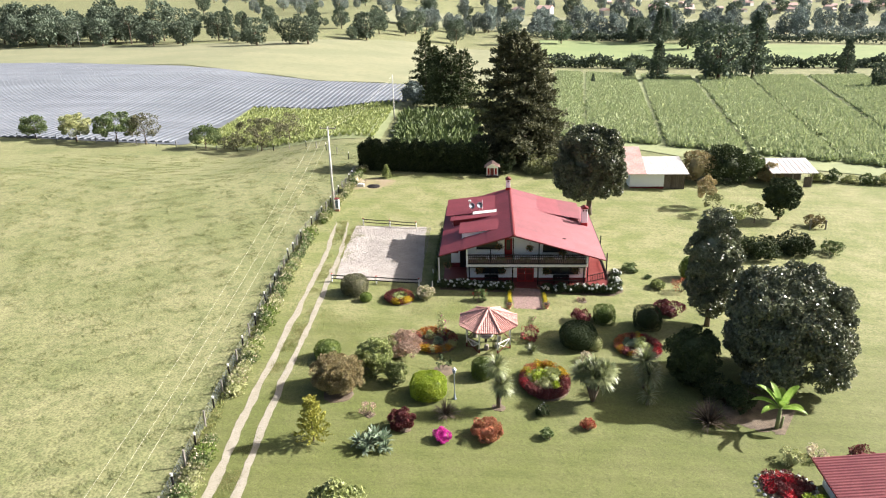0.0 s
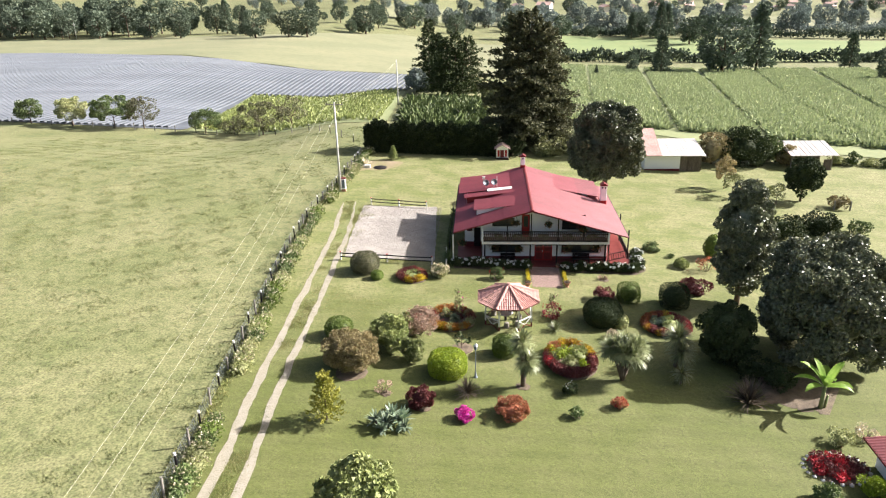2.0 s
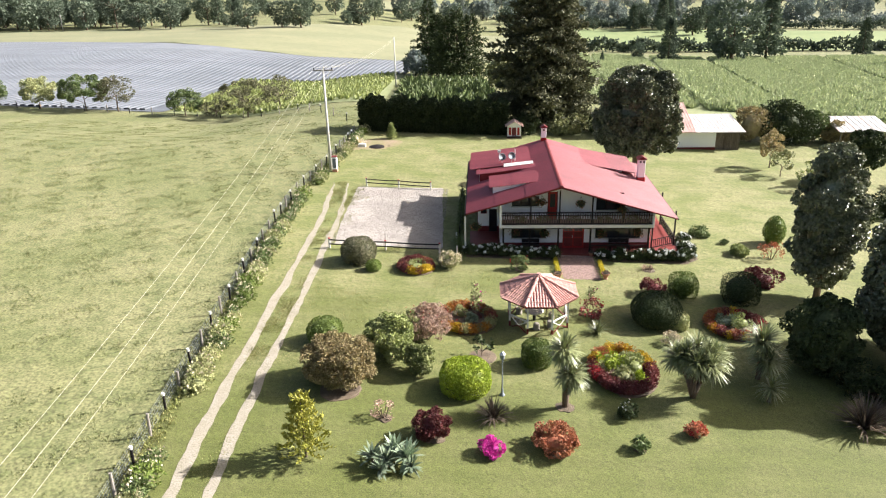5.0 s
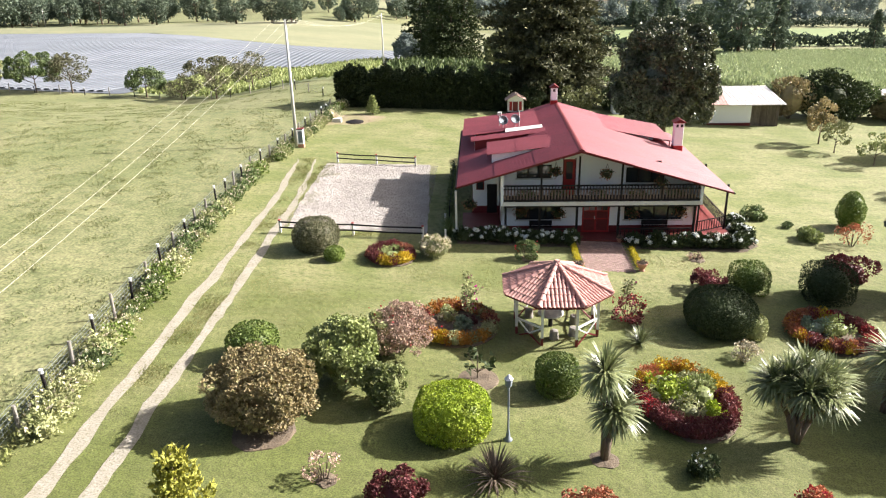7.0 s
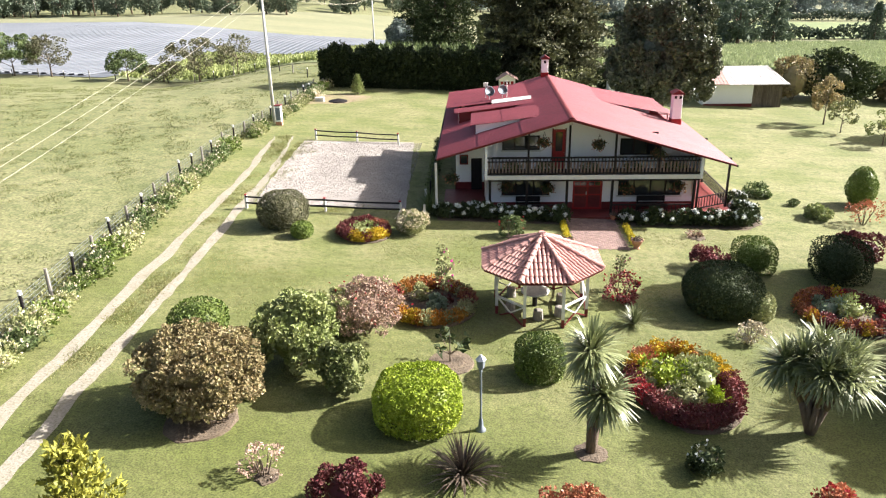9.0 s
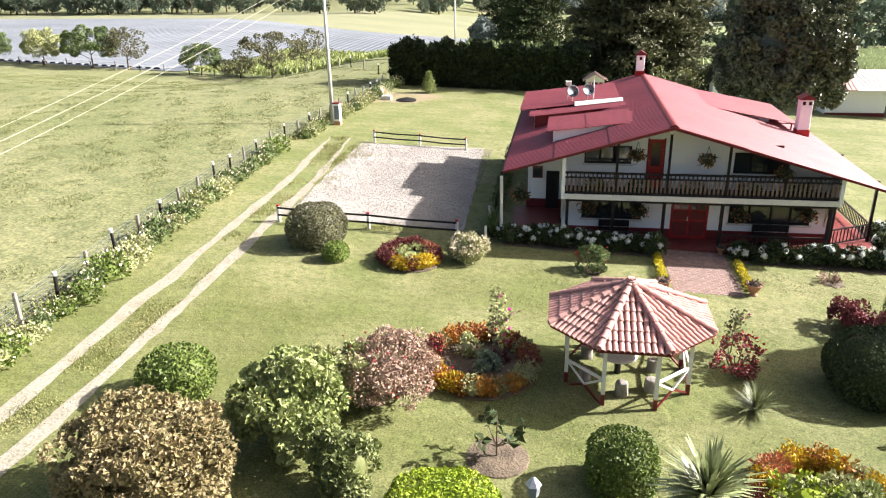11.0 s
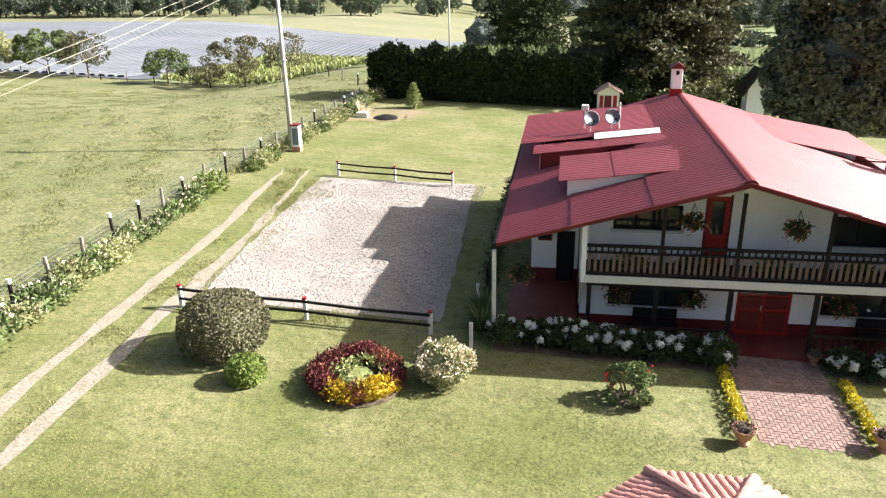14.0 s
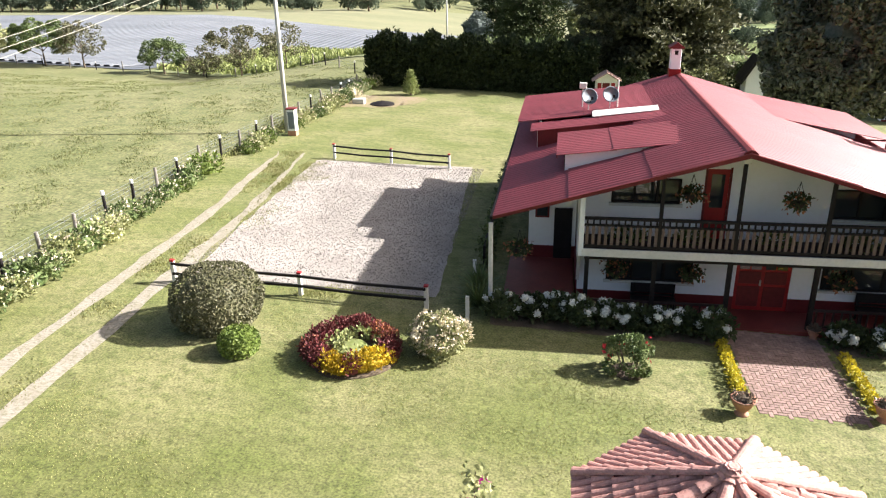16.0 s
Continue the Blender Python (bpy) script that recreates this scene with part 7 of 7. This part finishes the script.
def hedge():
    rng = np.random.default_rng(461)
    n = 30000
    x = rng.uniform(-19.6, 1.2, n)
    face = rng.integers(0, 4, n)
    y = np.where(face < 2, 115.6 + rng.normal(0, 0.22, n), rng.uniform(115.5, 118.8, n))
    top = 3.7 + 0.35 * np.sin(x * 1.7) + 0.25 * np.sin(x * 4.1 + 1)
    z = np.where(face < 2, rng.uniform(0, 1, n) ** 0.8 * top, top + rng.normal(0, 0.25, n))
    P = np.stack([x, y, z + np.array([ground(a, 116) for a in x])], 1)
    D = rng.normal(0, 0.6, P.shape)
    D[:, 1] -= np.where(face < 2, 0.7, 0)
    D[:, 2] += 0.3
    t = tagged(new("tall_hedge"), "tall dark overgrown hedge along the garden's end", "hedge")
    v, q = leaf_arrays(P, D, 0.42, 0.14, rng)
    link("foliage", mesh_np("foliage", v, q, L_DARK), t)
    part("heart", boxes((-19.3, 0.9, 115.9, 118.5, -0.2, 3.6)), L_DARK, t)


hedge()
shrub("tall_shrub", "dark shrub at the end of the hedge", 3.6, 117.0, 2.0, 2.6, L_DARK, 465, 1600, 0.3, 26)
shrub("tall_shrub", "leafy undergrowth beneath the pine", 9.5, 119.0, 3.0, 2.4, L_OLIVE, 466, 2200, 0.34, 34)
shrub("tall_shrub", "dark undergrowth beneath the pine", 15.6, 119.0, 2.6, 2.8, L_DARK, 467, 1800, 0.34, 34)


# ---- small buildings behind ----
def playhouse():
    t = thing("playhouse", 2.05, 114.7, ground(2.05, 114.7), "small white playhouse with red shutters under a tiled roof", "playhouse")
    part("wall", boxes((-1.0, 1.0, -0.8, 0.8, 0.35, 2.0)), M_WHITE, t)
    for x in (-0.8, 0.45):
        part("shutter", boxes((x, x + 0.35, -0.84, -0.8, 0.5, 1.75)), M_REDDOOR, t)
    part("door", boxes((-0.35, 0.3, -0.83, -0.8, 0.4, 1.75)), M_REDTRIM, t)
    part("base", boxes((-1.1, 1.1, -1.2, 0.9, -0.1, 0.35)), M_DARKWOOD, t)
    for x in (-1.0, 0.9):
        part("post", boxes((x, x + 0.1, -1.15, -1.05, 0.35, 1.95)), M_FASCIA, t)
    bm = bmesh.new()
    prism(bm, [(-1.35, 1.95), (0, 2.75), (1.35, 1.95), (1.35, 2.03), (0, 2.85), (-1.35, 2.03)], "y", -1.35, 1.0)
    part("roof", bm, M_RUSTTIN, t)
    bm = bmesh.new()
    prism(bm, [(-1.0, 2.0), (1.0, 2.0), (0, 2.65)], "y", -0.8, 0.8)
    part("gable", bm, M_WHITE, t)
    t.scale = (0.92, 0.92, 0.84)


playhouse()


def outbuilding(x, y):
    t = thing("outbuilding", x, y, ground(x, y), "tall narrow white outbuilding under a steep dark roof", "outbuilding")
    part("wall", boxes((-0.75, 0.75, -1.0, 1.0, -0.2, 2.5)), M_WHITE, t)
    part("gable", prism(bmesh.new(), [(-0.75, 2.5), (0.75, 2.5), (0, 3.8)], "y", -1.0, 1.0), M_WHITE, t)
    for k in (-1, 1):
        part("roof", prism(bmesh.new(), [(0, 3.75), (0, 4.14), (k * 1.25, 2.1), (k * 1.2, 1.75)], "y", -1.4, 1.2), M_BLACK, t)


outbuilding(14.6, 116.5)


def barn():
    t = thing("barn", 23.2, 110.6, ground(27, 110.6), "white barn with a rusty and a pale tin roof", "barn")
    part("wall", boxes((0, 5.2, 0, 6, -0.6, 2.6)), M_WHITE, t)
    part("base_band", boxes((-0.02, 5.2, -0.03, 0, -0.6, 0.35)), M_REDTRIM, t)
    part("back_wall", boxes((5.2, 8.4, 0.3, 6, -0.6, 2.4)), M_DARKWOOD, t)
    for k in range(12):
        part("plank", boxes((5.25 + k * 0.26, 5.48 + k * 0.26, 0.2, 0.27, -0.5, 2.35 - 0.02 * (k % 3))), M_PLANK, t)
    bm = bmesh.new()
    prism(bm, [(-0.6, 2.45), (7.0, 4.9), (7.0, 4.98), (-0.6, 2.53)], "x", -0.6, 2.4)
    part("roof", bm, M_RUSTTIN, t, "rust-streaked ribbed roof")
    for k in range(9):
        part("roof_rib", prism(bmesh.new(), [(-0.6, 2.53), (7.0, 4.98), (7.0, 5.02), (-0.6, 2.57)], "x", -0.6 + k * 0.36, -0.54 + k * 0.36), M_RUSTTIN, t)
    bm = bmesh.new()
    prism(bm, [(-0.6, 2.4), (6.4, 3.4), (6.4, 3.47), (-0.6, 2.47)], "x", 2.4, 8.8)
    part("roof", bm, M_TIN, t, "pale tin roof")
    for k in range(14):
        part("roof_rib", prism(bmesh.new(), [(-0.6, 2.47), (6.4, 3.47), (6.4, 3.5), (-0.6, 2.5)], "x", 2.45 + k * 0.46, 2.5 + k * 0.46), M_TIN, t)


barn()
t = thing("open_hut", 46.0, 114.2, ground(49, 114.2), "open dark hut with a weathered tin roof", "hut")
for x in (0.2, 3.2, 6.2):
    for y in (0.2, 4.5):
        part("post", boxes((x - 0.08, x + 0.08, y - 0.08, y + 0.08, -0.4, 2.4)), M_WOODPOST, t)
part("back_wall", boxes((0.2, 6.2, 4.5, 4.6, -0.4, 2.5)), M_PLANK, t)
part("side_wall", boxes((5.0, 6.3, 0.15, 0.22, -0.4, 1.6)), M_PLANK, t)
bm = bmesh.new()
prism(bm, [(-0.6, 2.35), (5.2, 3.3), (5.2, 3.36), (-0.6, 2.41)], "x", -0.4, 6.8)
part("roof", bm, M_TIN, t)
for k in range(9):
    part("roof_rib", prism(bmesh.new(), [(-0.6, 2.41), (5.2, 3.36), (5.2, 3.4), (-0.6, 2.45)], "x", -0.35 + k * 0.8, -0.27 + k * 0.8), M_RUSTTIN if k % 3 == 0 else M_TIN, t)
for x in (44.0, 46.0):
    solo("short_post", boxes((x - 0.08, x + 0.08, 94.1, 94.26, ground(x, 94) - 0.1, ground(x, 94) + 1.3)), M_WOODPOST, "short weathered post beside a bush", "post", "short posts")


# ---- grass tufts ----
def tussocks(name, n, xr, yr, size, material, seed, label, test=None, blades=5, tall=0.7, patchy=True):
    rng = np.random.default_rng(seed)
    x, y = rng.uniform(*xr, n), rng.uniform(*yr, n)
    if patchy:
        k = rng.normal(0, 0.5, n)
        for a in rng.uniform(0, 2 * math.pi, 9):
            s = rng.uniform(0.35, 2.2)
            k = k + 0.4 * np.sin((x * math.cos(a) + y * math.sin(a)) * s + rng.uniform(0, 6))
        x, y = x[k > 0.55], y[k > 0.55]
    if test is not None:
        ok = np.array([test(a, b) for a, b in zip(x, y)])
        x, y = x[ok], y[ok]
    P = np.array([(a, b, ground(a, b)) for a, b in zip(x, y)])
    P = np.repeat(P, blades, 0) + np.c_[rng.normal(0, 0.12, (len(P) * blades, 2)), np.zeros(len(P) * blades)]
    D = rng.normal(0, 0.6, P.shape)
    D[:, 2] = np.abs(D[:, 2]) + tall
    v, q = leaf_arrays(P, D, size, size * 0.16, rng, 0.2)
    return tagged(link(name, mesh_np(name, v, q, material)), label, "grass", "", "stuff")


def fence_x(y):
    for (a, b), (c, d) in zip(FENCE, FENCE[1:]):
        if b <= y <= d:
            return a + (c - a) * (y - b) / (d - b)
    return FENCE[-1][0]


tussocks("pasture_tussocks", 90000, (-80, -17), (28, 135), 0.14, L_TUSSOCK, 471, "scattered rough grass tussocks in the pasture", lambda a, b: a < fence_x(b) - 0.3, 5, 0.35)
RUT_Y = (10, 37, 52, 70, 77, 84, 90)
RUT_L = (-15.95, -16.55, -17.15, -17.35, -17.4, -17.9, -18.5)
RUT_R = (-14.15, -14.75, -15.35, -15.65, -15.85, -16.3, -16.9)
tussocks("track_grass", 40000, (-18.6, -14.6), (25, 92), 0.1, L_GRASSY, 472, "rough grass between the wheel tracks", lambda a, b: np.interp(b, RUT_Y, RUT_L) + 0.2 < a < np.interp(b, RUT_Y, RUT_R) - 0.2, 4, 0.7, True)
tussocks("fence_grass", 7000, (-21.5, -17.5), (25, 112), 0.22, L_GRASSY, 473, "longer grass at the fence foot", lambda a, b: abs(a - fence_x(b)) < 0.7, 5, 0.8, False)
tussocks("lawn_grass", 70000, (-15, 14), (52, 72), 0.07, L_GRASSY, 474, "short uneven mown grass of the lawn", None, 3, 0.5, True)


tussocks("yard_grass", 16000, (-16.2, -12.6), (71.2, 89.6), 0.1, L_GRASSY, 475, "grass creeping over the edge of the gravel yard", lambda a, b: (a + 15.6) * 0.9 < 0.55 + 0.6 * math.sin(b * 0.9) + 0.5 * math.sin(b * 2.3), 4, 0.6, True)
tussocks("bare_patch_grass", 9000, (-14.5, -6), (70.9, 73.0), 0.1, L_GRASSY, 476, "thin grass at the front of the gravel yard", lambda a, b: b < 71.9 + 0.5 * math.sin(a * 1.3), 4, 0.6, True)


def pebbles():
    rng = np.random.default_rng(481)
    n = 26000
    x, y = rng.uniform(-15.5, -5.9, n), rng.uniform(71.8, 88.9, n)
    P = np.array([(a, b, ground(a, b) + 0.065) for a, b in zip(x, y)])
    D = rng.normal(0, 1, P.shape)
    D[:, 2] = np.abs(D[:, 2]) * 0.35
    v, q = leaf_arrays(P, D, 0.055, 0.026, rng, 0.3)
    tagged(link("loose_gravel", mesh_np("loose_gravel", v, q, M_PEBBLE)), "loose pale gravel stones on the yard", "gravel", "", "stuff")


pebbles()
